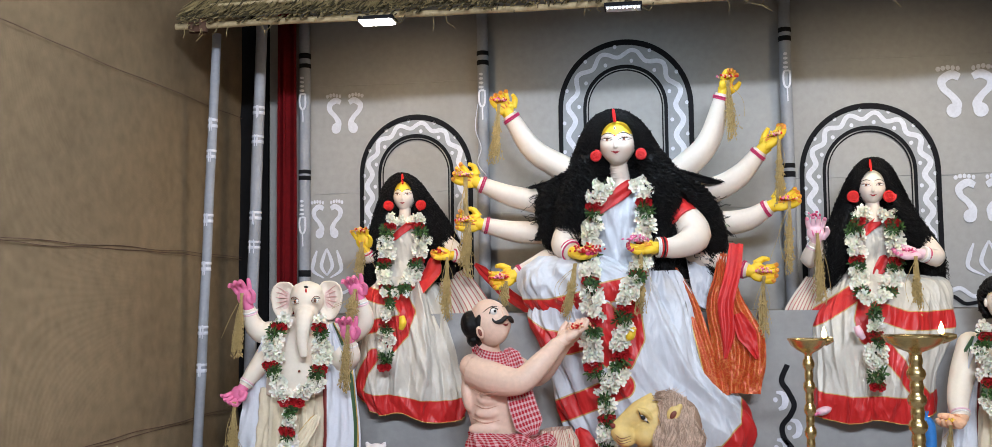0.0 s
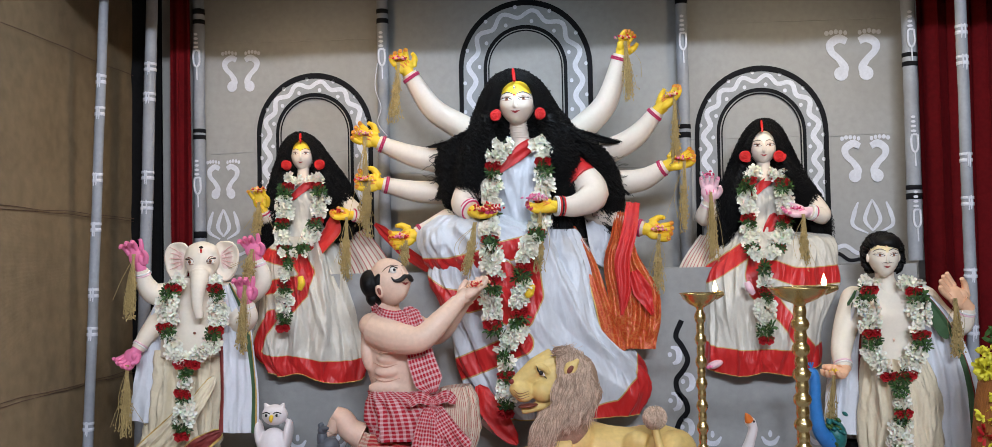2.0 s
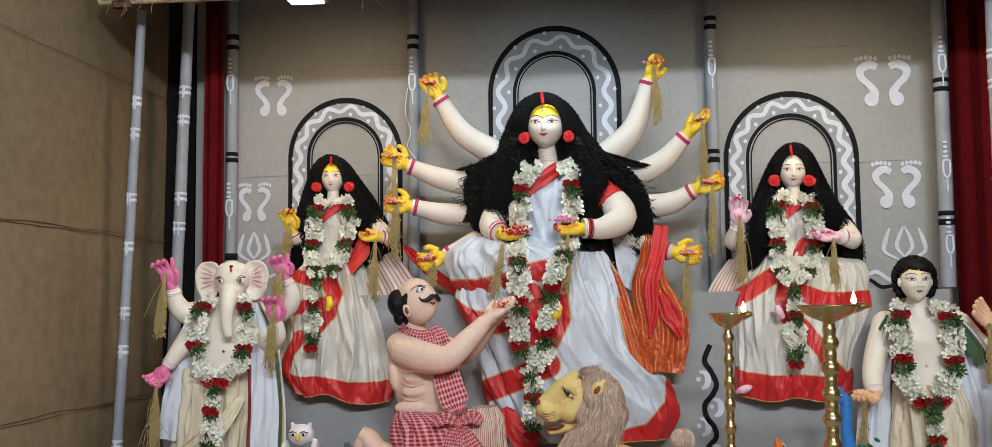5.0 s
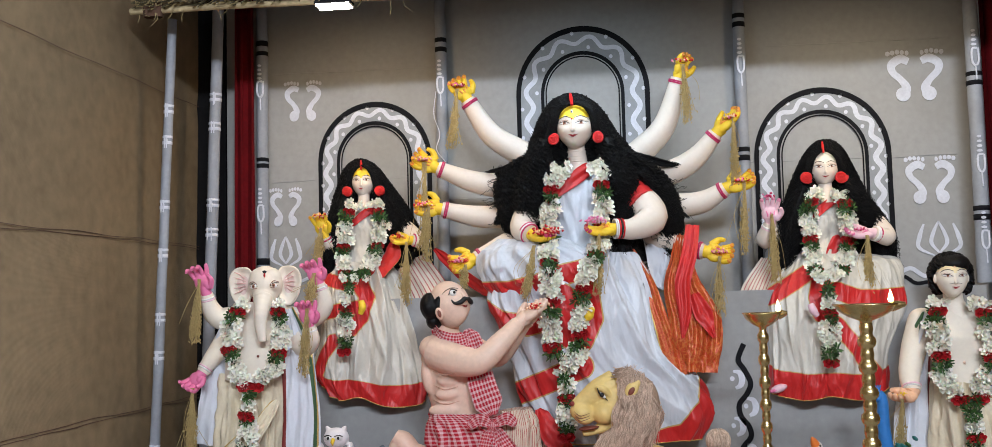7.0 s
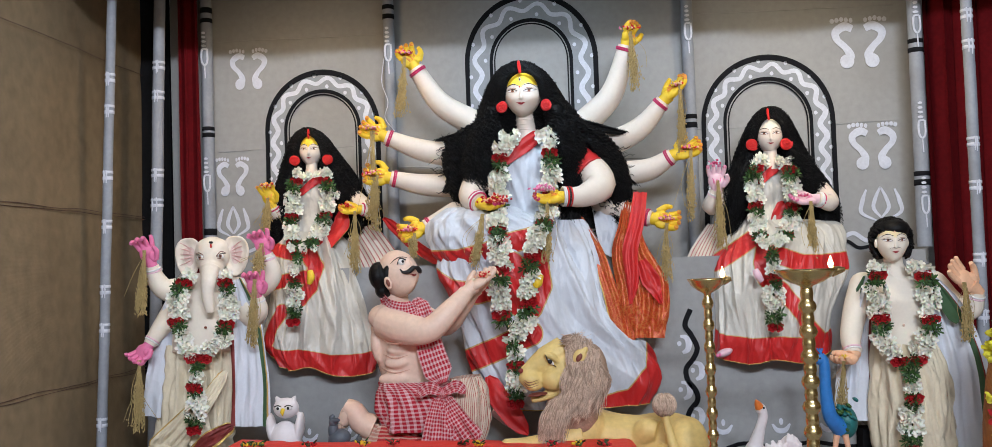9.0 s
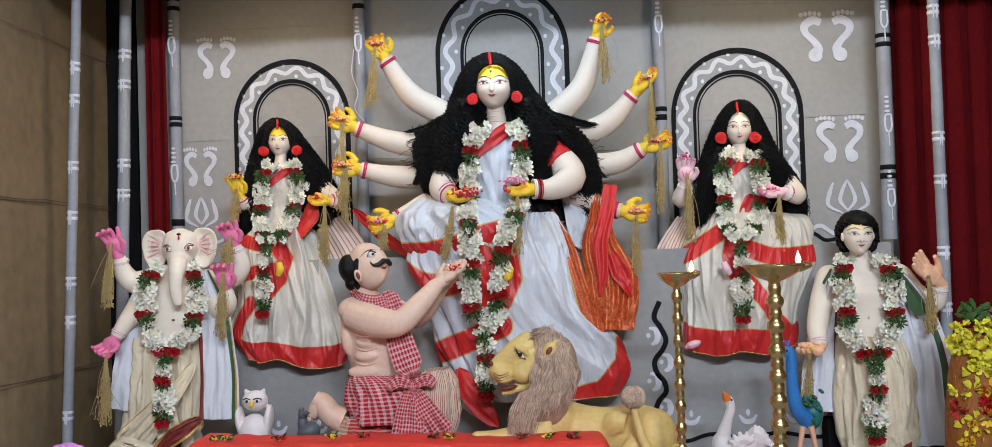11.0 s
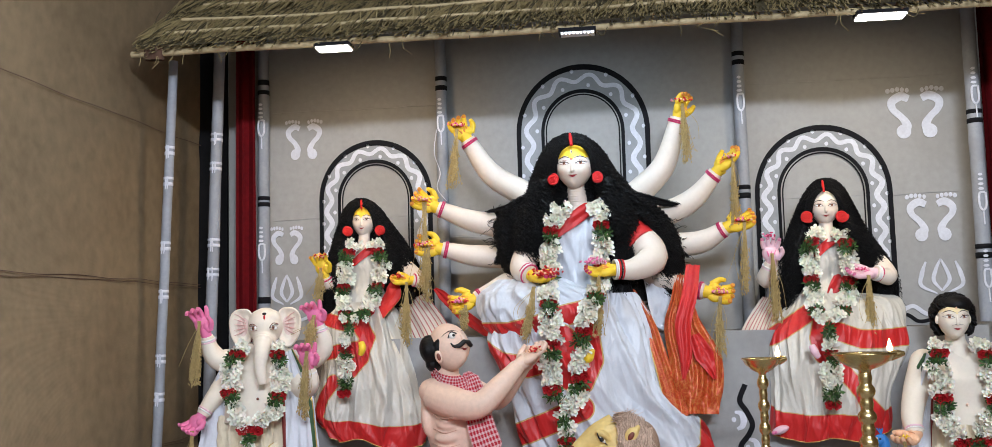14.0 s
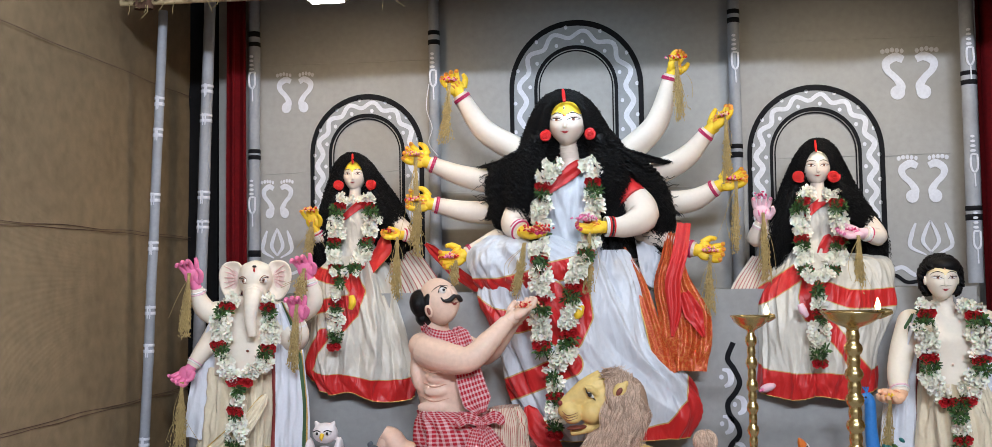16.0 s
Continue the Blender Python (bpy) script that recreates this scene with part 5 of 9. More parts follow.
locks(tress, [(-0.224, 4.860, 2.114), (-0.332, 4.870, 2.051), (-0.405, 4.880, 2.040)], [0.05, 0.05, 0.015], 60, 66)
locks(tress, [(-0.222, 4.840, 2.106), (-0.329, 4.840, 2.068), (-0.433, 4.850, 2.056)], [0.045, 0.030, 0.016], 34, 67, core=0.25)
locks(tress, [(0.119, 4.840, 2.109), (0.249, 4.840, 2.073), (0.361, 4.850, 2.048)], [0.045, 0.030, 0.016], 34, 68, core=0.25)
locks(tress, [(0.208, 4.830, 1.957), (0.306, 4.830, 1.885), (0.373, 4.840, 1.833)], [0.045, 0.030, 0.016], 34, 69, core=0.25)
locks(tress, [(-0.263, 4.830, 1.953), (-0.349, 4.830, 1.889), (-0.398, 4.840, 1.835)], [0.045, 0.030, 0.016], 34, 70, core=0.25)
# eight side arms
for pts, rad in (
    ([(-0.215, 4.930, 2.082), (-0.307, 4.910, 2.143), (-0.424, 4.880, 2.221), (-0.519, 4.850, 2.367), (-0.575, 4.840, 2.456)], (27, 25, 21, 13)),
    ([(-0.243, 4.930, 2.010), (-0.370, 4.900, 1.999), (-0.506, 4.870, 2.020), (-0.652, 4.840, 2.078), (-0.757, 4.820, 2.125)], (25, 24, 20, 12)),
    ([(-0.231, 4.920, 1.902), (-0.355, 4.890, 1.870), (-0.493, 4.860, 1.870), (-0.635, 4.830, 1.902), (-0.748, 4.810, 1.918)], (24, 23, 20, 12)),
    ([(-0.281, 4.860, 1.784), (-0.365, 4.820, 1.749), (-0.420, 4.790, 1.720), (-0.486, 4.770, 1.687), (-0.594, 4.750, 1.652)], (22, 19, 16, 12)),
    ([(0.119, 4.930, 2.062), (0.213, 4.910, 2.132), (0.310, 4.880, 2.232), (0.373, 4.850, 2.419), (0.397, 4.840, 2.520)], (27, 25, 21, 13)),
    ([(0.145, 4.930, 2.008), (0.304, 4.900, 2.023), (0.425, 4.870, 2.080), (0.515, 4.840, 2.179), (0.619, 4.820, 2.267)], (25, 24, 20, 12)),
    ([(0.184, 4.920, 1.894), (0.354, 4.890, 1.889), (0.456, 4.860, 1.901), (0.544, 4.830, 1.949), (0.665, 4.810, 1.981)], (24, 23, 20, 12)),
    ([(0.207, 4.880, 1.769), (0.297, 4.840, 1.745), (0.384, 4.800, 1.706), (0.444, 4.780, 1.691), (0.558, 4.760, 1.666)], (22, 20, 17, 12)),
):
    arm(b, pts, [r * U * f for r, f in zip(rad, (0.84, 0.86, 0.88, 0.98))], M_CREAM, M_YELLOW, None, 1.35, 0.55, (0.5, 0.5, 0.7), (M_NAIL, M_NAIL))
    h = Vector(pts[-1]).lerp(Vector(pts[-2]), 0.45)
    offering(h + Vector((0, -0.034, 0.006)), [M_PINK, M_ORANGE, M_RED, M_YELLOW], 60, 0.015, int(abs(h.x) * 1000))
# lap: the folded leg under white silk
drape(sari, [
    ((-0.386, 4.720, 1.761), (-0.129, 4.720, 1.757), 0.03, 0.03),
    ((-0.459, 4.720, 1.703), (-0.053, 4.720, 1.722), 0.10, 0.10),
    ((-0.470, 4.720, 1.639), (0.073, 4.720, 1.657), 0.13, 0.10),
    ((-0.450, 4.720, 1.575), (0.123, 4.720, 1.592), 0.13, 0.10),
    ((-0.415, 4.720, 1.531), (0.123, 4.720, 1.529), 0.10, 0.08),
], Bands(M_SILK_B, [([(-0.001, 4.590, 1.635), (-0.125, 4.590, 1.607), (-0.225, 4.590, 1.569), (-0.338, 4.600, 1.546), (-0.483, 4.650, 1.547)], 0.075)]), 220, 60, pleats=14, amp=0.014, seed=4, wrinkle=0.010, shift=2)
# skirt over the hanging legs
drape(sari, [
    ((-0.197, 4.760, 1.687), (0.138, 4.760, 1.695), 0.10, 0.05),
    ((-0.417, 4.740, 1.548), (0.201, 4.760, 1.604), 0.15, 0.06),
    ((-0.378, 4.720, 1.407), (0.237, 4.740, 1.450), 0.15, 0.06),
    ((-0.336, 4.720, 1.278), (0.277, 4.720, 1.298), 0.14, 0.06),
    ((-0.304, 4.720, 1.149), (0.405, 4.720, 1.160), 0.13, 0.06),
    ((-0.242, 4.720, 1.034), (0.445, 4.720, 1.060), 0.12, 0.06),
    ((-0.166, 4.720, 0.943), (0.400, 4.720, 0.955), 0.10, 0.06),
], Bands(M_SILK_B, [
    ([(-0.470, 4.620, 1.492), (-0.378, 4.600, 1.431), (-0.264, 4.580, 1.411), (-0.189, 4.570, 1.430)], 0.075),
    ([(-0.346, 4.620, 1.130), (-0.256, 4.600, 1.166), (-0.167, 4.580, 1.202), (-0.055, 4.570, 1.251)], 0.085),
    ([(-0.022, 4.570, 1.544), (-0.008, 4.560, 1.434), (-0.049, 4.570, 1.348)], 0.075),
    ([(-0.126, 4.570, 1.521), (-0.097, 4.560, 1.447), (-0.098, 4.560, 1.373)], 0.10),
    ([(0.470, 4.620, 1.230), (0.452, 4.600, 1.080), (0.350, 4.580, 0.960), (0.187, 4.580, 0.925)], 0.125),
]), 320, 110, pleats=18, amp=0.028, seed=7, wrinkle=0.006, shift=-2.5, trim=M_GOLD)
# red border bands
swath(sari, [(-0.232, 4.595, 1.087), (-0.194, 4.565, 1.016), (-0.133, 4.555, 0.931), (-0.080, 4.565, 0.863)], [0.06, 0.085, 0.08, 0.04], M_REDSILK, folds=2, amp=0.007, flat=(1, 0, 0.5), seed=3)
limb(b, [(-0.012, 4.510, 1.479), (-0.022, 4.505, 1.448), (-0.032, 4.510, 1.431)], [0.016, 0.02, 0.01], M_YELLOW, 10)
# train of striped and brocaded silk
swath(sari, [(0.150, 4.730, 1.700), (0.214, 4.690, 1.565), (0.256, 4.672, 1.420), (0.290, 4.668, 1.290), (0.312, 4.668, 1.200)], [0.035, 0.050, 0.060, 0.075, 0.095], lambda u, v: M_GOLD if u < 0.08 else M_BROCADE, folds=2, amp=0.007, seed=6, taper=1)
swath(sari, [(0.362, 4.790, 1.760), (0.350, 4.735, 1.660), (0.348, 4.700, 1.555), (0.388, 4.682, 1.420), (0.398, 4.672, 1.330), (0.394, 4.668, 1.270), (0.392, 4.668, 1.215)], [0.06, 0.09, 0.15, 0.205, 0.19, 0.17, 0.15], lambda u, v: M_GOLD if v > 0.985 or u > 0.97 else M_BROCADE, folds=5, amp=0.013, seed=7, n=60, across=40, taper=1)
swath(sari, [(0.402, 4.780, 1.800), (0.378, 4.705, 1.680), (0.346, 4.672, 1.560), (0.350, 4.652, 1.440), (0.338, 4.652, 1.350)], [0.055, 0.062, 0.062, 0.050, 0.012], M_REDSILK, folds=2, amp=0.010, seed=8, taper=1)
swath(sari, [(0.385, 4.670, 1.520), (0.422, 4.652, 1.440), (0.458, 4.648, 1.350)], [0.045, 0.075, 0.015], M_REDSILK, folds=2, amp=0.008, seed=9, taper=1)
swath(sari, [(-0.685, 4.920, 1.740), (-0.590, 4.860, 1.656), (-0.502, 4.800, 1.588), (-0.417, 4.740, 1.541)], [0.04, 0.05, 0.05, 0.05], M_REDSILK, folds=2, amp=0.006, flat=(0, 0, 1))
swath(sari, [(0.246, 4.860, 1.789), (0.281, 4.800, 1.656), (0.290, 4.760, 1.539)], [0.10, 0.13, 0.11], M_SILK, folds=4, amp=0.008, seed=3)
limb(b, [(-0.213, 4.660, 0.940), (-0.161, 4.620, 0.908), (-0.115, 4.580, 0.885)], [0.02, 0.02, 0.015], M_PALEPINK, 8)
tagged(b.make("goddess_statue"), "large ten-armed clay goddess statue in white and red sari", "statue")
tagged(tress.make("wig"), "long curly black wig on the large goddess statue", "wig", "wigs of the statues")
sari.make_parts("sari", "white silk sari with red border on the large goddess", "sari", "saris of the statues")


# ---- the two seated goddess statues ----
# left: yellow hands
b, tress, sari = Mesh(), Mesh(), Mesh()
wig(tress, [
    (2.143, -1.035, -0.991, 4.92, 5.0),
    (2.104, -1.086, -0.939, 4.895, 5.04),
    (2.036, -1.117, -0.895, 4.905, 5.06),
    (1.953, -1.152, -0.836, 4.93, 5.08),
    (1.844, -1.176, -0.782, 4.93, 5.08),
    (1.747, -1.189, -0.745, 4.93, 5.06),
    (1.665, -1.179, -0.760, 4.94, 5.04),
], 1500, M_HAIR, 11, curl=0.0048, thick=0.0017)
face = head(b, (-0.990, 4.905, 2.038), 19 * U, 25.5 * U, M_CREAM, M_YELLOW, turn=2)
b.tube([(-0.999, 4.900, 2.132), (-0.990, 4.868, 2.110), (-0.987, 4.856, 2.088)], [0.004, 0.0058, 0.004], M_RED, 8, flat=0.6)
hair_frame(tress, (-0.990, 4.905, 2.038), 19 * U, 25.5 * U, 165)
rosette(b, (-1.046, 4.845, 1.993), 0.0225, M_RED, 3)
rosette(b, (-0.904, 4.845, 1.993), 0.0225, M_RED, 4)
limb(b, [(-0.987, 4.900, 1.986), (-0.988, 4.900, 1.959), (-0.991, 4.910, 1.914)], [9.5 * U, 9.5 * U, 15 * U], M_CREAM, 10)
drape(sari, [
    ((-1.061, 4.950, 1.938), (-0.934, 4.950, 1.936), 0.03, 0.03),
    ((-1.111, 4.950, 1.914), (-0.893, 4.950, 1.910), 0.05, 0.05),
    ((-1.112, 4.950, 1.843), (-0.892, 4.950, 1.840), 0.075, 0.05),
    ((-1.091, 4.950, 1.761), (-0.912, 4.950, 1.758), 0.065, 0.05),
    ((-1.107, 4.930, 1.679), (-0.887, 4.930, 1.676), 0.08, 0.05),
], M_SILK_C, 80, 34, pleats=10, amp=0.011, seed=3, shift=3)
locks(tress, [(-1.047, 4.900, 2.022), (-1.078, 4.890, 1.933), (-1.110, 4.880, 1.826), (-1.134, 4.880, 1.718), (-1.135, 4.880, 1.646)], [0.03, 0.045, 0.05, 0.045, 0.02], 90, 71, curl=0.0048, thick=0.0016)
locks(tress, [(-0.927, 4.900, 2.020), (-0.882, 4.890, 1.930), (-0.835, 4.890, 1.848), (-0.805, 4.900, 1.776), (-0.796, 4.900, 1.674)], [0.03, 0.045, 0.055, 0.05, 0.02], 90, 72, curl=0.0048, thick=0.0016)
swath(sari, [(-0.936, 4.885, 1.925), (-0.972, 4.875, 1.903), (-1.006, 4.868, 1.877), (-1.043, 4.875, 1.848)], [0.03, 0.034, 0.03, 0.03], M_REDSILK, folds=1, amp=0.002, flat=(0.4, 0, 1))
arm(b, [(-1.092, 4.940, 1.891), (-1.115, 4.900, 1.827), (-1.135, 4.860, 1.771), (-1.145, 4.840, 1.800), (-1.173, 4.820, 1.905)], [16 * U, 15 * U, 12 * U, 9 * U], M_CREAM, M_YELLOW, None, 1.0, 0.7, (1, 0, 0.2))
offering((-1.162, 4.800, 1.883), [M_ORANGE, M_YELLOW, M_RED], 30, 0.013, 21)
arm(b, [(-0.900, 4.940, 1.888), (-0.815, 4.900, 1.835), (-0.736, 4.850, 1.773), (-0.764, 4.830, 1.775), (-0.854, 4.800, 1.767)], [16 * U, 15 * U, 12 * U, 9 * U], M_CREAM, M_YELLOW, None, 1.0, 0.6, (0, 1, 0.4))
offering((-0.822, 4.800, 1.787), [M_ORANGE, M_YELLOW, M_RED], 30, 0.013, 22)
swath(sari, [(-0.857, 4.860, 1.775), (-0.856, 4.830, 1.713), (-0.899, 4.800, 1.652), (-0.947, 4.800, 1.616)], [0.05, 0.085, 0.08, 0.05], lambda u, v: M_GOLD if u > 0.94 else M_REDSILK, folds=2, amp=0.006, flat=(1, 0, 0.5), seed=2)
# skirt
drape(sari, [
    ((-1.090, 4.920, 1.689), (-0.884, 4.920, 1.686), 0.08, 0.03),
    ((-1.154, 4.900, 1.611), (-0.823, 4.920, 1.620), 0.14, 0.05),
    ((-1.153, 4.880, 1.490), (-0.774, 4.900, 1.485), 0.17, 0.05),
    ((-1.157, 4.850, 1.384), (-0.737, 4.880, 1.351), 0.16, 0.05),
    ((-1.169, 4.830, 1.305), (-0.722, 4.850, 1.259), 0.14, 0.03),
    ((-1.178, 4.820, 1.247), (-0.720, 4.830, 1.195), 0.13, 0.02),
    ((-1.141, 4.820, 1.204), (-0.724, 4.820, 1.143), 0.12, 0.02),
], Bands(M_SILK_CB, [
    ([(-1.147, 4.780, 1.623), (-1.044, 4.740, 1.596)], 0.05), ([(-1.138, 4.740, 1.472), (-1.034, 4.700, 1.492), (-0.951, 4.700, 1.502)], 0.05),
    ([(-0.975, 4.700, 1.595), (-0.940, 4.700, 1.537), (-0.962, 4.700, 1.453), (-1.005, 4.700, 1.402)], 0.055), ([(-1.078, 4.700, 1.364), (-1.122, 4.720, 1.298), (-1.155, 4.740, 1.219)], 0.05),
], 0.79), 300, 90, pleats=14, amp=0.026, seed=9, sag=0.05, wrinkle=0.006, shift=-1.5, scallop=0.030, trim=M_GOLD)
limb(b, [(-0.943, 4.650, 1.523), (-0.937, 4.645, 1.497), (-0.947, 4.650, 1.472)], [0.012, 0.016, 0.01], M_YELLOW, 8)
# striped train spread beside her
swath(sari, [(-0.791, 4.930, 1.688), (-0.702, 4.880, 1.551), (-0.678, 4.860, 1.471), (-0.687, 4.860, 1.405)], [0.14, 0.17, 0.18, 0.17], M_STRIPE, folds=3, amp=0.01, uv=(1, 1), flat=(1, 0, 0.6), taper=1)
tagged(b.make("goddess_statue"), "seated clay goddess statue with yellow hands in cream and red sari", "statue")
tagged(tress.make("wig"), "long curly black wig on the yellow-handed goddess statue", "wig", "wigs of the statues")
sari.make_parts("sari", "cream silk sari with red border on the yellow-handed goddess", "sari", "saris of the statues")

# right: pale pink hands
b, tress, sari = Mesh(), Mesh(), Mesh()
wig(tress, [
    (2.147, 0.946, 0.994, 4.92, 5.0),
    (2.110, 0.904, 1.041, 4.89, 5.04),
    (2.030, 0.860, 1.082, 4.90, 5.06),
    (1.944, 0.828, 1.129, 4.93, 5.08),
    (1.837, 0.789, 1.196, 4.93, 5.08),
    (1.730, 0.762, 1.242, 4.93, 5.06),
    (1.618, 0.755, 1.236, 4.94, 5.04),
], 1500, M_HAIR, 12, curl=0.0048, thick=0.0017)
face = head(b, (0.953, 4.905, 2.022), 21.5 * U, 28 * U, M_CREAM, M_CREAM2, turn=-5)
b.tube([(0.951, 4.900, 2.134), (0.945, 4.866, 2.112), (0.945, 4.852, 2.084)], [0.004, 0.0058, 0.004], M_RED, 8, flat=0.6)
hair_frame(tress, (0.953, 4.905, 2.022), 21.5 * U, 28 * U, 169)
rosette(b, (0.871, 4.845, 1.983), 0.0255, M_RED, 5)
rosette(b, (1.009, 4.845, 1.980), 0.0255, M_RED, 6)
limb(b, [(0.954, 4.900, 1.963), (0.954, 4.900, 1.937), (0.955, 4.910, 1.890)], [10.5 * U, 10.5 * U, 17 * U], M_CREAM, 10)
drape(sari, [
    ((0.901, 4.950, 1.916), (1.027, 4.950, 1.914), 0.03, 0.03),
    ((0.853, 4.950, 1.890), (1.074, 4.950, 1.886), 0.05, 0.05),
    ((0.858, 4.950, 1.810), (1.073, 4.950, 1.807), 0.075, 0.05),
    ((0.873, 4.950, 1.730), (1.056, 4.950, 1.727), 0.065, 0.05),
    ((0.829, 4.930, 1.650), (1.082, 4.930, 1.647), 0.08, 0.05),
], M_SILK_C, 80, 34, pleats=10, amp=0.011, seed=5, shift=3)
locks(tress, [(0.892, 4.900, 2.004), (0.853, 4.890, 1.912), (0.809, 4.880, 1.807), (0.781, 4.880, 1.689), (0.775, 4.880, 1.585)], [0.03, 0.045, 0.055, 0.05, 0.02], 90, 73, curl=0.0048, thick=0.0016)
locks(tress, [(1.017, 4.900, 2.001), (1.060, 4.890, 1.908), (1.111, 4.890, 1.823), (1.154, 4.900, 1.745), (1.173, 4.900, 1.645)], [0.03, 0.045, 0.055, 0.05, 0.02], 90, 74, curl=0.0048, thick=0.0016)
swath(sari, [(1.001, 4.880, 1.903), (0.963, 4.872, 1.879), (0.925, 4.866, 1.851), (0.898, 4.872, 1.821)], [0.032, 0.036, 0.034, 0.03], M_REDSILK, folds=1, amp=0.002, flat=(0.4, 0, 1))
swath(sari, [(0.991, 4.868, 1.746), (0.964, 4.862, 1.686), (0.946, 4.855, 1.616)], [0.035, 0.045, 0.04], M_REDSILK, folds=1, amp=0.003)
arm(b, [(0.859, 4.940, 1.863), (0.774, 4.910, 1.783), (0.697, 4.870, 1.735), (0.719, 4.840, 1.798), (0.717, 4.820, 1.908)], [17 * U, 16 * U, 14 * U, 10 * U], M_CREAM, M_PALEPINK, None, 1.1, 0.5, (1, 0, 0.1), (M_PALEPINK, M_EYEWHITE))
offering((0.711, 4.810, 1.907), [M_PINK, M_NAIL], 16, 0.01, 23)
arm(b, [(1.066, 4.940, 1.859), (1.149, 4.900, 1.789), (1.176, 4.850, 1.732), (1.118, 4.820, 1.747), (1.004, 4.790, 1.737)], [17 * U, 16 * U, 14 * U, 10 * U], M_CREAM, M_PALEPINK, None, 1.1, 0.6, (0, 1, 0.4), (M_NAIL, M_EYEWHITE, M_EYEWHITE))
offering((1.050, 4.790, 1.759), [M_PINK, M_NAIL], 10, 0.01, 24)
drape(sari, [
    ((0.827, 4.920, 1.671), (1.080, 4.920, 1.668), 0.08, 0.03),
    ((0.758, 4.900, 1.603), (1.209, 4.920, 1.645), 0.14, 0.05),
    ((0.696, 4.880, 1.520), (1.229, 4.900, 1.539), 0.18, 0.05),
    ((0.682, 4.860, 1.429), (1.212, 4.880, 1.435), 0.18, 0.05),
    ((0.683, 4.840, 1.312), (1.162, 4.850, 1.307), 0.16, 0.04),
    ((0.674, 4.820, 1.223), (1.150, 4.830, 1.210), 0.14, 0.03),
    ((0.668, 4.820, 1.158), (1.137, 4.820, 1.154), 0.12, 0.02),
], Bands(M_SILK_CB, [
    ([(0.850, 4.680, 1.599), (0.771, 4.680, 1.546), (0.716, 4.680, 1.511), (0.650, 4.740, 1.481)], 0.058), ([(0.941, 4.670, 1.519), (1.026, 4.670, 1.488), (1.109, 4.680, 1.486), (1.221, 4.780, 1.494)], 0.068),
    ([(0.889, 4.680, 1.557), (0.869, 4.680, 1.494), (0.880, 4.680, 1.432)], 0.07), ([(0.929, 4.680, 1.394), (0.985, 4.680, 1.318), (1.036, 4.690, 1.242), (1.102, 4.720, 1.169)], 0.055),
], 0.79), 300, 90, pleats=13, amp=0.025, seed=14, sag=0.045, wrinkle=0.006, shift=1.5, scallop=0.02, trim=M_GOLD)
limb(b, [(0.824, 4.630, 1.471), (0.833, 4.625, 1.446), (0.848, 4.630, 1.426)], [0.012, 0.016, 0.010], M_PALEPINK, 8)
b.ball((0.706, 4.720, 1.144), (0.035, 0.03, 0.016), M_PALEPINK, Matrix.Rotation(-0.35, 3, "Y"), 10, 7)
for k in range(4):
    b.ball(Vector((0.675, 4.700, 1.134)) + Vector((0.010 * k, 0, 0.003 * k)), 0.007, M_PINK, nu=6, nv=5)
swath(sari, [(0.732, 4.930, 1.652), (0.663, 4.880, 1.534), (0.620, 4.860, 1.416), (0.602, 4.850, 1.312)], [0.09, 0.12, 0.14, 0.13], M_STRIPE, folds=3, amp=0.01, flat=(1, 0, 0.3), seed=4, taper=1)
tagged(b.make("goddess_statue"), "seated clay goddess statue with pale pink hands, cream sari", "statue")
tagged(tress.make("wig"), "long curly black wig on the pink-handed goddess statue", "wig", "wigs of the statues")
sari.make_parts("sari", "cream silk sari with red border on the pink-handed goddess", "sari", "saris of the statues")


# ---- elephant-headed statue ----
M_EARPINK = mat("faint_pink_paint", (0.76, 0.58, 0.52), 0.55, vary=0.08, scale=20)
M_EARRIB = mat("rose_paint", (0.72, 0.40, 0.36), 0.55, vary=0.1, scale=20)
b, dhoti, shawl = Mesh(), Mesh(), Mesh()
form = Mesh()
form.ball((-1.298, 4.520, 1.598), (28 * 0.00245, 0.07, 30 * 0.00245), M_CREAM2, nu=24, nv=16)
form.ball((-1.291, 4.490, 1.544), (19 * 0.00245, 0.05, 20 * 0.00245), M_CREAM2, nu=20, nv=12)
for s in (-1, 1):
    form.ball(Vector((-1.294, 4.510, 1.628)) + Vector((s * 0.024, 0, 0)), (0.038, 0.042, 0.036), M_CREAM2, nu=16, nv=10)
n = 24
tr = spline([(-1.278, 4.440, 1.549), (-1.274, 4.405, 1.496), (-1.276, 4.400, 1.434), (-1.269, 4.405, 1.376)], n)
form.tube(tr, [r * (1 + 0.03 * math.sin(i * 2.6)) for i, r in enumerate(lerps([15.5 * 0.0024, 12 * 0.0024, 9.5 * 0.0024, 7 * 0.0024], n))], M_CREAM2, 14)
fuse(b, form, M_CREAM2, 0.0045, 2)
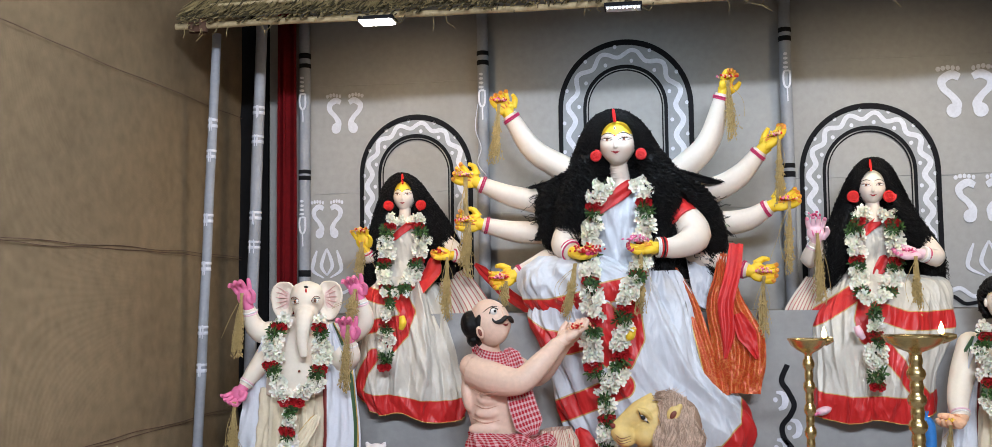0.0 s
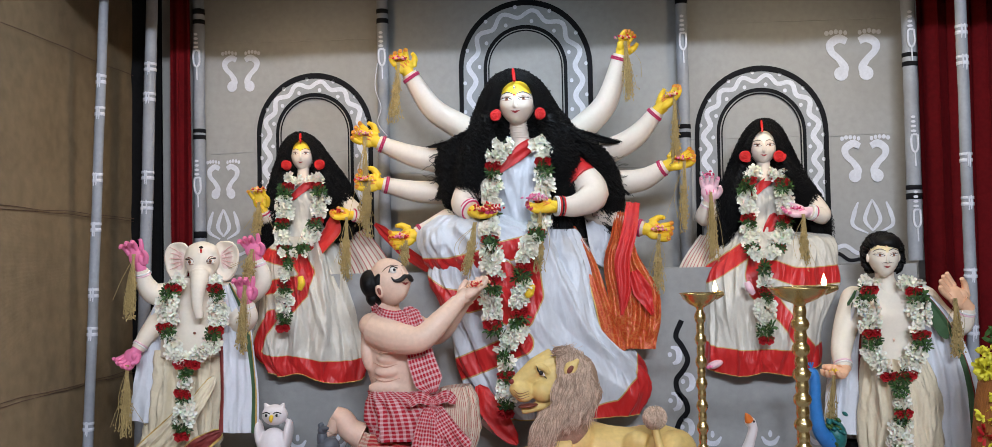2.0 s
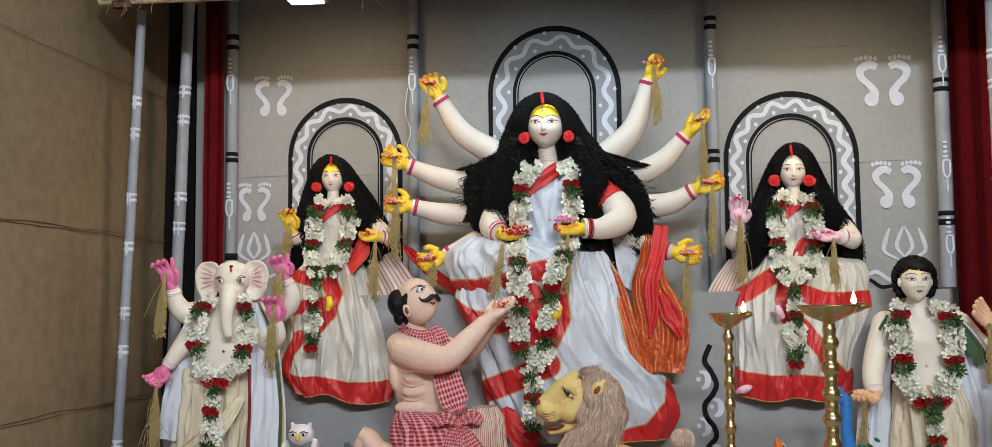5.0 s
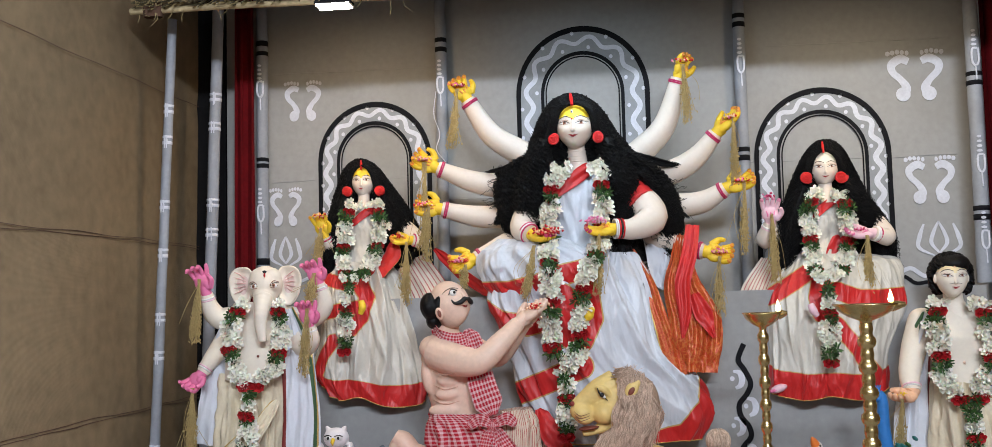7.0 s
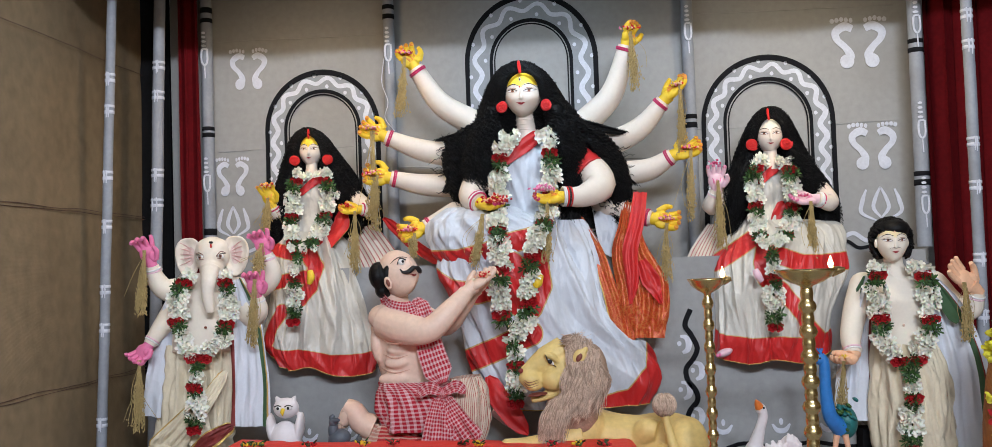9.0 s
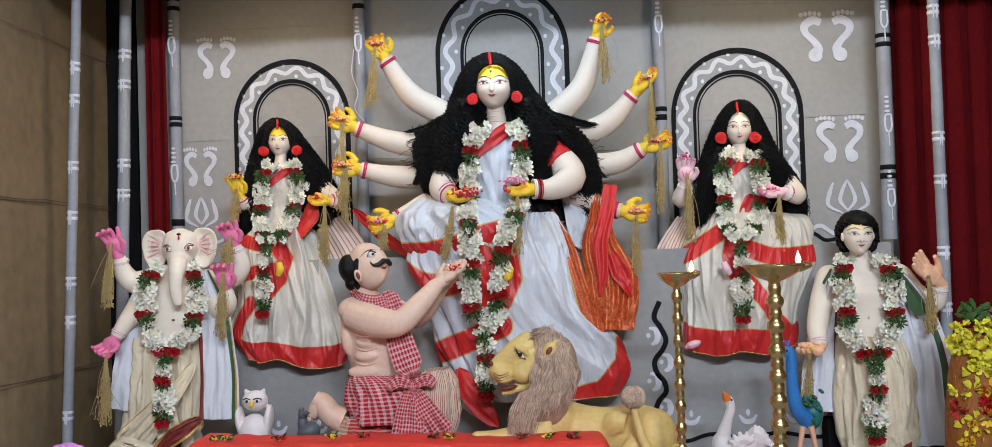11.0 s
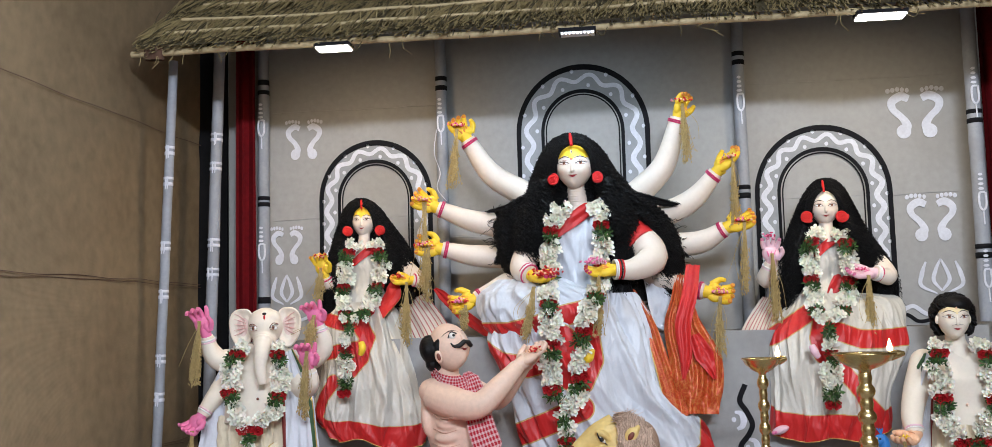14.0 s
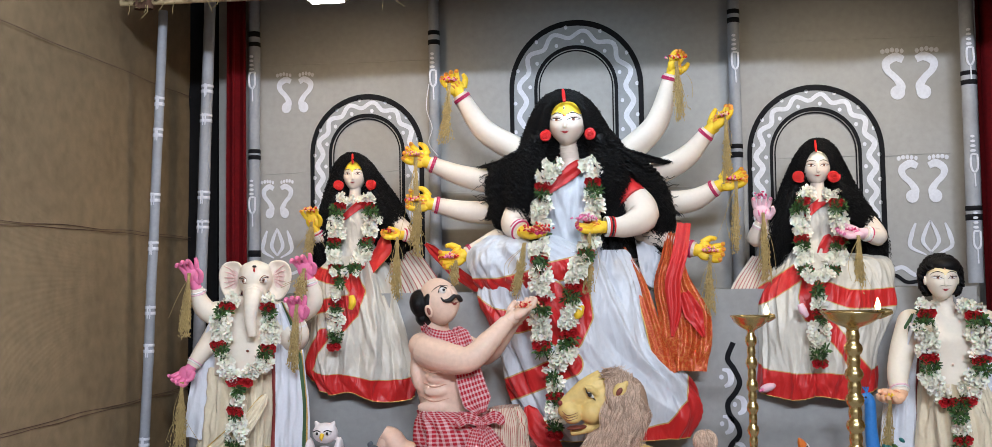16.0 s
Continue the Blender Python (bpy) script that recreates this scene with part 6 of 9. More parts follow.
for s, c in ((-1, (-1.396, 4.540, 1.602)), (1, (-1.211, 4.540, 1.604))):
    rows = []
    for j in range(9):
        rr = j / 8
        row = []
        for i in range(28):
            a = 2 * math.pi * i / 28
            rx = 0.046 * (1 + 0.12 * math.cos(a) * s) * rr
            rz = 0.068 * (1 + 0.10 * math.sin(3 * a)) * rr
            row.append(Vector(c) + Vector((rx * math.cos(a), 0.028 * (rr ** 2) * (-1 if rr > 0.8 else -0.4) * 0.5 + 0.005 * math.sin(a * 4) * rr, rz * math.sin(a) - 0.012 * rr * (math.sin(a) < -0.3))))
        rows.append(row)
    b.grid(rows, lambda u, v: M_EARPINK if v < 0.5 else M_CREAM2, close_u=True)
    b.grid([[p + Vector((0, 0.014, 0)) for p in r] for r in rows], M_CREAM2, close_u=True)
    b.tube([p + Vector((0, 0.006, 0)) for p in rows[-1]] + [rows[-1][0] + Vector((0, 0.006, 0))], 0.006, M_CREAM2, 6, caps=False)
    for q in range(-2, 3):
        tip = Vector(c) + Vector((s * 0.034, -0.016, 0.022 * q + 0.004))
        b.tube(spline([Vector(c) + Vector((-s * 0.012, -0.004, 0.009 * q)), Vector(c) + Vector((s * 0.012, -0.010, 0.017 * q + 0.003)), tip], 8), lerps([0.001, 0.0022, 0.0008], 8), M_EARRIB, 5)
for s, e in ((-1, (-1.322, 4.452, 1.590)), (1, (-1.240, 4.452, 1.592))):
    lean = Matrix.Rotation(0.40 * s, 3, "Y")
    b.ball(e, (0.014, 0.006, 0.0085), M_EYEWHITE, lean, 12, 8)
    b.ball(Vector(e) + Vector((0, -0.004, 0)), (0.0068, 0.003, 0.0068), M_IRIS, nu=10, nv=7)
    b.ball(Vector(e) + Vector((0, -0.006, 0)), (0.0034, 0.002, 0.0034), M_BLACK, nu=8, nv=5)
    for up, wide, m in ((0.009, 0.0017, M_LID), (0.017, 0.0016, M_BROWN)):
        b.tube(spline([Vector(e) + Vector((-0.018, 0.003, up * 0.4 - 0.006 * s)), Vector(e) + Vector((0, -0.004, up)), Vector(e) + Vector((0.018, 0.003, up * 0.4 + 0.006 * s))], 10), wide, m, 5)
    b.tube(spline([Vector(e) + Vector((-0.014, 0.001, -0.004 - 0.004 * s)), Vector(e) + Vector((0, -0.003, -0.009)), Vector(e) + Vector((0.014, 0.001, -0.004 + 0.004 * s))], 10), 0.0011, M_BROWN, 5)
b.ball((-1.278, 4.452, 1.646), (0.009, 0.004, 0.005), M_BLACK, nu=8, nv=5)
b.ball((-1.277, 4.448, 1.632), (0.004, 0.004, 0.009), M_RED, nu=8, nv=5)
limb(b, [(-1.256, 4.460, 1.534), (-1.230, 4.440, 1.510), (-1.212, 4.430, 1.490)], [0.010, 0.008, 0.004], M_EYEWHITE, 8)
# trunk of the body
drape(b, [
    ((-1.397, 4.560, 1.530), (-1.244, 4.560, 1.528), 0.04, 0.04),
    ((-1.459, 4.560, 1.480), (-1.199, 4.560, 1.482), 0.06, 0.05),
    ((-1.465, 4.560, 1.400), (-1.206, 4.560, 1.397), 0.09, 0.06),
    ((-1.467, 4.560, 1.313), (-1.212, 4.560, 1.310), 0.12, 0.06),
    ((-1.474, 4.560, 1.225), (-1.214, 4.560, 1.223), 0.12, 0.06),
], M_CREAM2, 44, 24, wrinkle=0.0)
b.ball((-1.300, 4.435, 1.319), (0.006, 0.004, 0.005), M_BROWN, nu=8, nv=5)
arm(b, [(-1.441, 4.560, 1.463), (-1.497, 4.540, 1.469), (-1.524, 4.520, 1.507), (-1.533, 4.500, 1.564), (-1.565, 4.480, 1.685)], [19 * U, 17 * U, 14 * U, 9.5 * U], M_CREAM2, M_PINK, None, 1.1, 1.25, (1, 0, 0.3), (M_PALEPINK, M_EYEWHITE), True)
arm(b, [(-1.455, 4.560, 1.413), (-1.490, 4.530, 1.347), (-1.514, 4.500, 1.305), (-1.542, 4.480, 1.257), (-1.595, 4.460, 1.186)], [18 * U, 16 * U, 13 * U, 9.5 * U], M_CREAM2, M_PINK, None, 1.1, 1.0, (1, 0, 0.3), (M_PALEPINK, M_EYEWHITE))
arm(b, [(-1.227, 4.580, 1.459), (-1.124, 4.560, 1.466), (-1.064, 4.540, 1.516), (-1.080, 4.520, 1.595), (-1.107, 4.500, 1.694)], [19 * U, 18 * U, 14 * U, 9.5 * U], M_CREAM2, M_PINK, None, 1.1, 1.25, (1, 0, 0.3), (M_PALEPINK, M_EYEWHITE), True)
arm(b, [(-1.220, 4.560, 1.435), (-1.151, 4.520, 1.349), (-1.098, 4.470, 1.376), (-1.101, 4.450, 1.430), (-1.103, 4.430, 1.537)], [18 * U, 16 * U, 13 * U, 9.5 * U], M_CREAM2, M_PINK, None, 1.1, 1.25, (1, 0, 0.3), (M_PALEPINK, M_EYEWHITE), True)
# dhoti and shawl
drape(dhoti, [
    ((-1.478, 4.560, 1.250), (-1.213, 4.560, 1.248), 0.11, 0.06),
    ((-1.498, 4.560, 1.125), (-1.220, 4.560, 1.123), 0.11, 0.06),
    ((-1.519, 4.560, 0.974), (-1.238, 4.560, 0.973), 0.10, 0.06),
    ((-1.546, 4.560, 0.861), (-1.255, 4.560, 0.860), 0.09, 0.06),
    ((-1.563, 4.560, 0.793), (-1.266, 4.560, 0.793), 0.09, 0.06),
], lambda u, v: (M_MAROON if v > 0.93 else (M_GOLD if v > 0.915 else M_DHOTI)), 120, 44, pleats=16, amp=0.030, seed=3, wrinkle=0.008, shift=2)
swath(dhoti, [(-1.335, 4.430, 1.175), (-1.345, 4.425, 1.042), (-1.339, 4.430, 0.920), (-1.300, 4.440, 0.826)], [0.08, 0.09, 0.10, 0.09], lambda u, v: (M_MAROON if v > 0.86 else M_DHOTI), folds=3, amp=0.010, seed=1)
swath(dhoti, [(-1.194, 4.410, 0.947), (-1.272, 4.390, 0.898), (-1.364, 4.400, 0.834)], [0.045, 0.07, 0.05], lambda u, v: M_GOLD if u < 0.12 or u > 0.88 else M_MAROON, folds=4, amp=0.016, flat=(0.25, 0, 1), seed=5, taper=0.6)
swath(dhoti, [(-1.228, 4.445, 1.150), (-1.290, 4.415, 1.050), (-1.400, 4.415, 0.930), (-1.500, 4.440, 0.835)], [0.03, 0.07, 0.11, 0.13], lambda u, v: M_GOLD if u < 0.05 else M_DHOTI, folds=5, amp=0.016, seed=12, n=50, across=26, taper=0.6)
swath(dhoti, [(-1.585, 4.440, 0.812), (-1.500, 4.410, 0.845), (-1.420, 4.400, 0.828), (-1.350, 4.400, 0.815)], [0.03, 0.075, 0.07, 0.03], M_DHOTI, folds=4, amp=0.020, flat=(0.2, 0, 1), seed=13, n=44, across=20, taper=0.5)
swath(shawl, [(-1.438, 4.520, 1.489), (-1.487, 4.520, 1.328), (-1.502, 4.500, 1.132), (-1.525, 4.500, 0.971)], [0.04, 0.10, 0.13, 0.12], M_SHAWL, folds=3, amp=0.014, seed=2, taper=1)
swath(shawl, [(-1.207, 4.520, 1.498), (-1.167, 4.500, 1.351), (-1.145, 4.480, 1.131), (-1.148, 4.480, 0.931)], [0.05, 0.12, 0.15, 0.15], lambda u, v: M_MAROON if u < 0.10 else (M_GREEN if 0.80 < u < 0.90 else (M_GOLD if 0.90 < u < 0.93 else M_SHAWL)), folds=3, amp=0.013, seed=4, across=30, taper=1)
tagged(b.make("elephant_headed_statue"), "cream elephant-headed clay statue with pink hands on a block", "statue")
dhoti.make_parts("dhoti", "tan raw silk dhoti on the elephant-headed statue", "dhoti", "dhotis of the statues")
shawl.make_parts("shawl", "white cotton shawl with green and maroon borders", "shawl", "shawls of the statues")
bb = Mesh()
bb.box((-1.62, 4.36, STAGE), (-1.14, 4.72, 0.79), M_FLOOR)
tagged(bb.make("pedestal", smooth=False), "low grey painted block under the elephant-headed statue", "pedestal")

# ---- standing youth statue ----
b, dhoti, shawl = Mesh(), Mesh(), Mesh()
face = head(b, (1.338, 4.600, 1.560), 22.5 * 0.0025, 31 * 0.0025, M_CREAM2, mat("pale_gold_paint", (0.84, 0.68, 0.38), 0.6, vary=0.08), turn=-4)
for s in (-1, 1):
    b.ball((1.338 + s * 0.058, 4.605, 1.556), (0.007, 0.010, 0.017), M_CREAM2, nu=10, nv=7)
b.ball(face(0.0, 0.040, 0.0), (0.004, 0.003, 0.010), M_ORANGE, nu=8, nv=6)
b.tube(spline([face(-0.022, -0.0245, 0.004), face(0, -0.021, 0.007), face(0.022, -0.0245, 0.004)], 10), lerps([0.0004, 0.0008, 0.0004], 10), M_LID, 6)
b.ball((1.347, 4.635, 1.609), (27 * 0.0025, 0.094, 17 * 0.0025), M_HAIR, nu=24, nv=14)
b.ball((1.357, 4.665, 1.568), (28 * 0.0025, 0.07, 28 * 0.0025), M_HAIR, nu=24, nv=14)
rng = random.Random(77)
for k in range(520):
    a, e = rng.uniform(-2.9, 2.9), rng.uniform(-0.75, 1.5)
    lim = 0.60 - 0.5 * max(0.0, abs(a) - 0.75)  # the hairline over the forehead
    if abs(a) < 1.35 and e < lim - 0.06:
        continue
    c = Vector((1.345, 4.630, 1.572))
    p = c + Vector((math.sin(a) * math.cos(e) * 29 * 0.0025, -math.cos(a) * math.cos(e) * 0.088, math.sin(e) * 32 * 0.0025))
    q = rng.uniform(0, 6.28)
    b.tube([p + Vector((0.009 * math.cos(i * 1.1 + q), 0.008 * math.sin(i * 1.1 + q), 0.006 * math.sin(i * 0.8 + q) - 0.002 * i)) for i in range(10)], 0.0042, M_HAIR, 5, caps=False)
limb(b, [(1.349, 4.635, 1.501), (1.353, 4.640, 1.469), (1.360, 4.650, 1.420)], [14 * 0.0025, 14.5 * 0.0025, 25 * 0.0025], M_CREAM2, 10)
drape(b, [
    ((1.298, 4.660, 1.450), (1.434, 4.660, 1.448), 0.05, 0.04),
    ((1.225, 4.660, 1.411), (1.510, 4.660, 1.408), 0.07, 0.05),
    ((1.229, 4.660, 1.342), (1.505, 4.660, 1.339), 0.105, 0.06),
    ((1.267, 4.660, 1.255), (1.480, 4.660, 1.253), 0.095, 0.06),
    ((1.281, 4.660, 1.193), (1.475, 4.660, 1.191), 0.10, 0.06),
    ((1.261, 4.660, 1.131), (1.493, 4.660, 1.129), 0.10, 0.06),
], M_CREAM2, 48, 30, wrinkle=0.0)
b.ball((1.355, 4.560, 1.244), (0.005, 0.004, 0.006), M_FLESH, nu=8, nv=5)
arm(b, [(1.239, 4.660, 1.396), (1.199, 4.640, 1.294), (1.167, 4.600, 1.199), (1.165, 4.560, 1.140), (1.106, 4.520, 1.101)], [20 * U, 18 * U, 15 * U, 11 * U], M_CREAM2, M_ORANGE, None, 1.3, 0.8, (0, 1, 0.3), (M_PALEPINK, M_EYEWHITE))
arm(b, [(1.513, 4.680, 1.392), (1.572, 4.660, 1.318), (1.628, 4.620, 1.291), (1.641, 4.590, 1.360), (1.527, 4.560, 1.473)], [20 * U, 18 * U, 15 * U, 11 * U], M_CREAM2, M_ORANGE, None, 1.4, 0.3, (0, 0.4, 1), (M_PALEPINK, M_EYEWHITE))
offering((1.121, 4.520, 1.130), [M_YELLOW], 14, 0.01, 31)
drape(dhoti, [
    ((1.266, 4.660, 1.173), (1.489, 4.660, 1.171), 0.11, 0.06),
    ((1.251, 4.660, 1.069), (1.527, 4.660, 1.067), 0.12, 0.06),
    ((1.245, 4.660, 0.921), (1.540, 4.660, 0.919), 0.12, 0.06),
    ((1.253, 4.660, 0.797), (1.539, 4.660, 0.796), 0.11, 0.06),
    ((1.272, 4.660, 0.717), (1.533, 4.660, 0.702), 0.10, 0.06),
], lambda u, v: (M_MAROON if v > 0.955 else M_DHOTI), 120, 44, pleats=15, amp=0.030, seed=21, wrinkle=0.008, shift=1.5)
swath(dhoti, [(1.383, 4.535, 1.131), (1.399, 4.530, 0.964), (1.423, 4.535, 0.820), (1.474, 4.550, 0.709)], [0.06, 0.08, 0.10, 0.08], lambda u, v: (M_MAROON if v > 0.85 else M_DHOTI), folds=3, amp=0.010, seed=1)
swath(shawl, [(1.245, 4.585, 1.428), (1.212, 4.630, 1.275), (1.190, 4.650, 1.077), (1.178, 4.640, 0.877)], [0.05, 0.09, 0.13, 0.16], lambda u, v: (M_GREEN if u < 0.25 and v < 0.35 else (M_MAROON if u > 0.88 else M_SHAWL)), folds=4, amp=0.014, seed=6, across=26, taper=1)
swath(shawl, [(1.447, 4.575, 1.431), (1.530, 4.600, 1.270), (1.588, 4.610, 1.040), (1.605, 4.610, 0.740)], [0.05, 0.15, 0.19, 0.21], lambda u, v: (M_GREEN if 0.72 < u < 0.84 else (M_MAROON if 0.84 < u < 0.88 else M_SHAWL)), folds=4, amp=0.016, seed=8, across=30, taper=1)
swath(shawl, [(1.436, 4.545, 1.427), (1.490, 4.545, 1.345), (1.553, 4.560, 1.247)], [0.03, 0.04, 0.04], M_GREEN, folds=1, amp=0.003)
for s in (-1, 1):
    b.ball(Vector((1.377, 4.600, 0.686)) + Vector((s * 0.07, -0.04, 0.0)), (0.035, 0.07, 0.022), M_CREAM2, nu=12, nv=8)
tagged(b.make("youth_statue"), "standing pale clay youth statue in cream dhoti with white shawl", "statue")
dhoti.make_parts("dhoti", "tan raw silk dhoti on the youth statue", "dhoti", "dhotis of the statues")
shawl.make_parts("shawl", "white cotton shawl with green border on the youth", "shawl", "shawls of the statues")

# ---- kneeling man statue ----
b, scarf, loin = Mesh(), Mesh(), Mesh()
k = 0.00238
hc = Vector((-0.541, 4.400, 1.502))
# head in profile, lifted towards the goddess
face = head(b, hc, 31 * k, 38 * k, M_FLESH, None, turn=52, tilt=-27, nose=2.2, lips=M_MAROON, look_eyes=0)
b.tube(spline([face(-0.050, -0.014, 0.006), face(-0.044, -0.030, 0.007), face(-0.028, -0.034, 0.010), face(-0.01, -0.025, 0.014), face(0, -0.026, 0.015), face(0.012, -0.026, 0.013), face(0.028, -0.034, 0.010), face(0.044, -0.030, 0.006), face(0.050, -0.014, 0.005)], 30), lerps([0.002, 0.005, 0.009, 0.009, 0.006, 0.009, 0.009, 0.005, 0.002], 30), M_BLACK, 8)
b.ball(face(-0.034, 0.012, 0.001), (0.013, 0.013, 0.0125), M_EYEWHITE, nu=14, nv=9)
b.ball(face(-0.034, 0.012, 0.001) + Vector((0.007, -0.0095, 0.003)), (0.0055, 0.005, 0.0055), M_BLACK, nu=10, nv=7)
b.tube(spline([face(-0.050, 0.008, 0.003), face(-0.036, 0.027, 0.006), face(-0.018, 0.016, 0.004)], 10), 0.0024, M_BLACK, 6)
hair = Mesh()
hair.ball((-0.608, 4.400, 1.493), (18 * k, 0.082, 24 * k), M_HAIR, Matrix.Rotation(-0.25, 3, "Y"), 18, 12)
hair.ball((-0.596, 4.410, 1.441), (15 * k, 0.065, 14 * k), M_HAIR, nu=14, nv=10)
hair.ball((-0.574, 4.345, 1.503), (8 * k, 0.018, 15 * k), M_HAIR, Matrix.Rotation(0.3, 3, "Y"), 14, 10)
fuse(b, hair, M_HAIR, 0.004, 2)
b.ball((-0.566, 4.320, 1.469), (6 * k, 0.012, 10 * k), M_FLESH, Matrix.Rotation(-0.3, 3, "Y"), 12, 8)
b.ball((-0.564, 4.309, 1.469), (3 * k, 0.005, 6 * k), M_BROWN, Matrix.Rotation(-0.3, 3, "Y"), 10, 6)
form = Mesh()
form.tube(spline([(-0.562, 4.430, 1.450), (-0.564, 4.440, 1.396), (-0.560, 4.450, 1.352)], 10), lerps([22 * k, 22 * k, 32 * k], 10), M_FLESH, 18)
rows = []
for j, (x0, x1, z, fr) in enumerate(((-0.610, -0.505, 1.392, 0.055), (-0.652, -0.440, 1.355, 0.090), (-0.662, -0.405, 1.300, 0.110), (-0.655, -0.398, 1.240, 0.115), (-0.643, -0.408, 1.180, 0.105), (-0.626, -0.424, 1.125, 0.100), (-0.622, -0.428, 1.062, 0.105))):
    rows.append([Vector(((x0 + x1) / 2 + (x1 - x0) / 2 * math.cos(2 * math.pi * i / 36), 4.455 + fr * math.sin(2 * math.pi * i / 36), z)) for i in range(36)])
form.grid(rows, M_FLESH, close_u=True)
form.cap(rows[0][::-1], M_FLESH)
form.cap(rows[-1], M_FLESH)
# chest, ribs and waist
form.ball((-0.548, 4.358, 1.292), (0.066, 0.030, 0.040), M_FLESH, Matrix.Rotation(0.25, 3, "Y"), 20, 12)
form.ball((-0.545, 4.352, 1.222), (0.040, 0.020, 0.024), M_FLESH, nu=16, nv=10)
form.ball((-0.550, 4.356, 1.172), (0.046, 0.020, 0.022), M_FLESH, nu=16, nv=10)
form.ball((-0.628, 4.400, 1.235), (0.024, 0.040, 0.068), M_FLESH, Matrix.Rotation(-0.12, 3, "Y"), 16, 10)
form.ball((-0.560, 4.362, 1.112), (0.062, 0.020, 0.026), M_FLESH, nu=16, nv=10)
form.ball((-0.600, 4.380, 1.340), (0.056, 0.058, 0.050), M_FLESH, nu=18, nv=12)
form.tube(spline([(-0.594, 4.365, 1.330), (-0.506, 4.310, 1.300), (-0.412, 4.272, 1.296), (-0.336, 4.290, 1.362), (-0.274, 4.330, 1.430)], 26), lerps([26 * k, 25 * k, 20 * k, 17 * k, 12 * k], 26), M_FLESH, 16)
form.ball((-0.470, 4.285, 1.300), (0.062, 0.046, 0.050), M_FLESH, nu=16, nv=10)
skin = fuse(b, form, M_FLESH, 0.0055, 3)
for low, x0, x1 in ((1.252, -0.605, -0.500), (1.196, -0.600, -0.505), (1.142, -0.610, -0.500)):
    b.tube([skin_at(skin, p, -0.0012) for p in spline([(x0, 4.3, low + 0.008), ((x0 + x1) / 2, 4.3, low - 0.006), (x1, 4.3, low + 0.004)], 14)], lerps([0.0008, 0.0034, 0.0008], 14), M_FLESHLINE, 6)
hand(b, (-0.274, 4.330, 1.430), (-0.173, 4.380, 1.502), M_FLESH, None, 1.3, 0.5, (0, 1, 0.3))
arm(b, [(-0.463, 4.480, 1.332), (-0.388, 4.460, 1.302), (-0.342, 4.440, 1.322), (-0.264, 4.430, 1.422), (-0.186, 4.420, 1.483)], [20 * k, 18 * k, 16 * k, 11 * k], M_FLESH, M_FLESH, None, 1.3, 0.5, (0, 1, 0.3), ())
offering((-0.204, 4.340, 1.480), [M_ORANGE, M_RED, M_ORANGE], 90, 0.018, 33)
# checked scarf
swath(scarf, [(-0.601, 4.380, 1.418), (-0.564, 4.330, 1.378), (-0.507, 4.320, 1.364), (-0.463, 4.340, 1.376)], [0.05, 0.06, 0.065, 0.06], M_GAMCHA, folds=3, amp=0.007, flat=(0, 0, 1), uv=(0.35, 0.9))
swath(scarf, [(-0.470, 4.360, 1.410), (-0.444, 4.340, 1.329), (-0.415, 4.320, 1.214), (-0.373, 4.300, 1.100)], [0.07, 0.09, 0.10, 0.11], M_GAMCHA, folds=3, amp=0.010, uv=(0.5, 1.2), seed=2)
# checked loincloth over bent legs
drape(loin, [
    ((-0.625, 4.440, 1.101), (-0.413, 4.440, 1.100), 0.11, 0.09),
    ((-0.631, 4.440, 1.060), (-0.305, 4.440, 1.070), 0.13, 0.10),
    ((-0.627, 4.440, 0.988), (-0.241, 4.440, 1.010), 0.14, 0.10),
    ((-0.621, 4.440, 0.916), (-0.233, 4.440, 0.926), 0.13, 0.10),
], M_GAMCHA, 110, 30, pleats=11, amp=0.018, seed=6, wrinkle=0.008, uv=(2.6, 1.0))
drape(loin, [
    ((-0.665, 4.460, 0.946), (-0.454, 4.440, 0.925), 0.09, 0.08),
    ((-0.695, 4.460, 0.888), (-0.445, 4.440, 0.879), 0.10, 0.08),
    ((-0.701, 4.460, 0.821), (-0.436, 4.440, 0.819), 0.10, 0.08),
], M_GAMCHA_S, 80, 20, pleats=9, amp=0.012, seed=8, uv=(2.4, 0.9))
drape(loin, [
    ((-0.351, 4.400, 1.106), (-0.241, 4.400, 1.115), 0.05, 0.06),
    ((-0.361, 4.400, 1.040), (-0.214, 4.400, 1.058), 0.09, 0.09),
    ((-0.358, 4.400, 0.945), (-0.215, 4.400, 0.968), 0.09, 0.09),
    ((-0.335, 4.400, 0.850), (-0.240, 4.400, 0.874), 0.07, 0.07),
], M_GAMCHA_V, 70, 24, pleats=8, amp=0.012, seed=9, uv=(2.0, 1.0))
loin.mark("knot")
loin.ball((-0.371, 4.285, 1.065), (0.024, 0.022, 0.02), M_GAMCHA, nu=14, nv=9)
swath(loin, [(-0.370, 4.270, 1.067), (-0.419, 4.260, 1.087), (-0.462, 4.270, 1.059)], [0.03, 0.045, 0.03], M_GAMCHA, folds=2, amp=0.008, uv=(0.3, 0.4), flat=(0, 0, 1))
swath(loin, [(-0.370, 4.270, 1.067), (-0.318, 4.260, 1.091), (-0.287, 4.270, 1.067)], [0.03, 0.045, 0.03], M_GAMCHA, folds=2, amp=0.008, uv=(0.3, 0.4), flat=(0, 0, 1))
swath(loin, [(-0.371, 4.280, 1.057), (-0.384, 4.265, 0.967), (-0.396, 4.270, 0.852)], [0.06, 0.10, 0.13], M_GAMCHA, folds=4, amp=0.014, uv=(0.6, 1.0), seed=3, across=24)
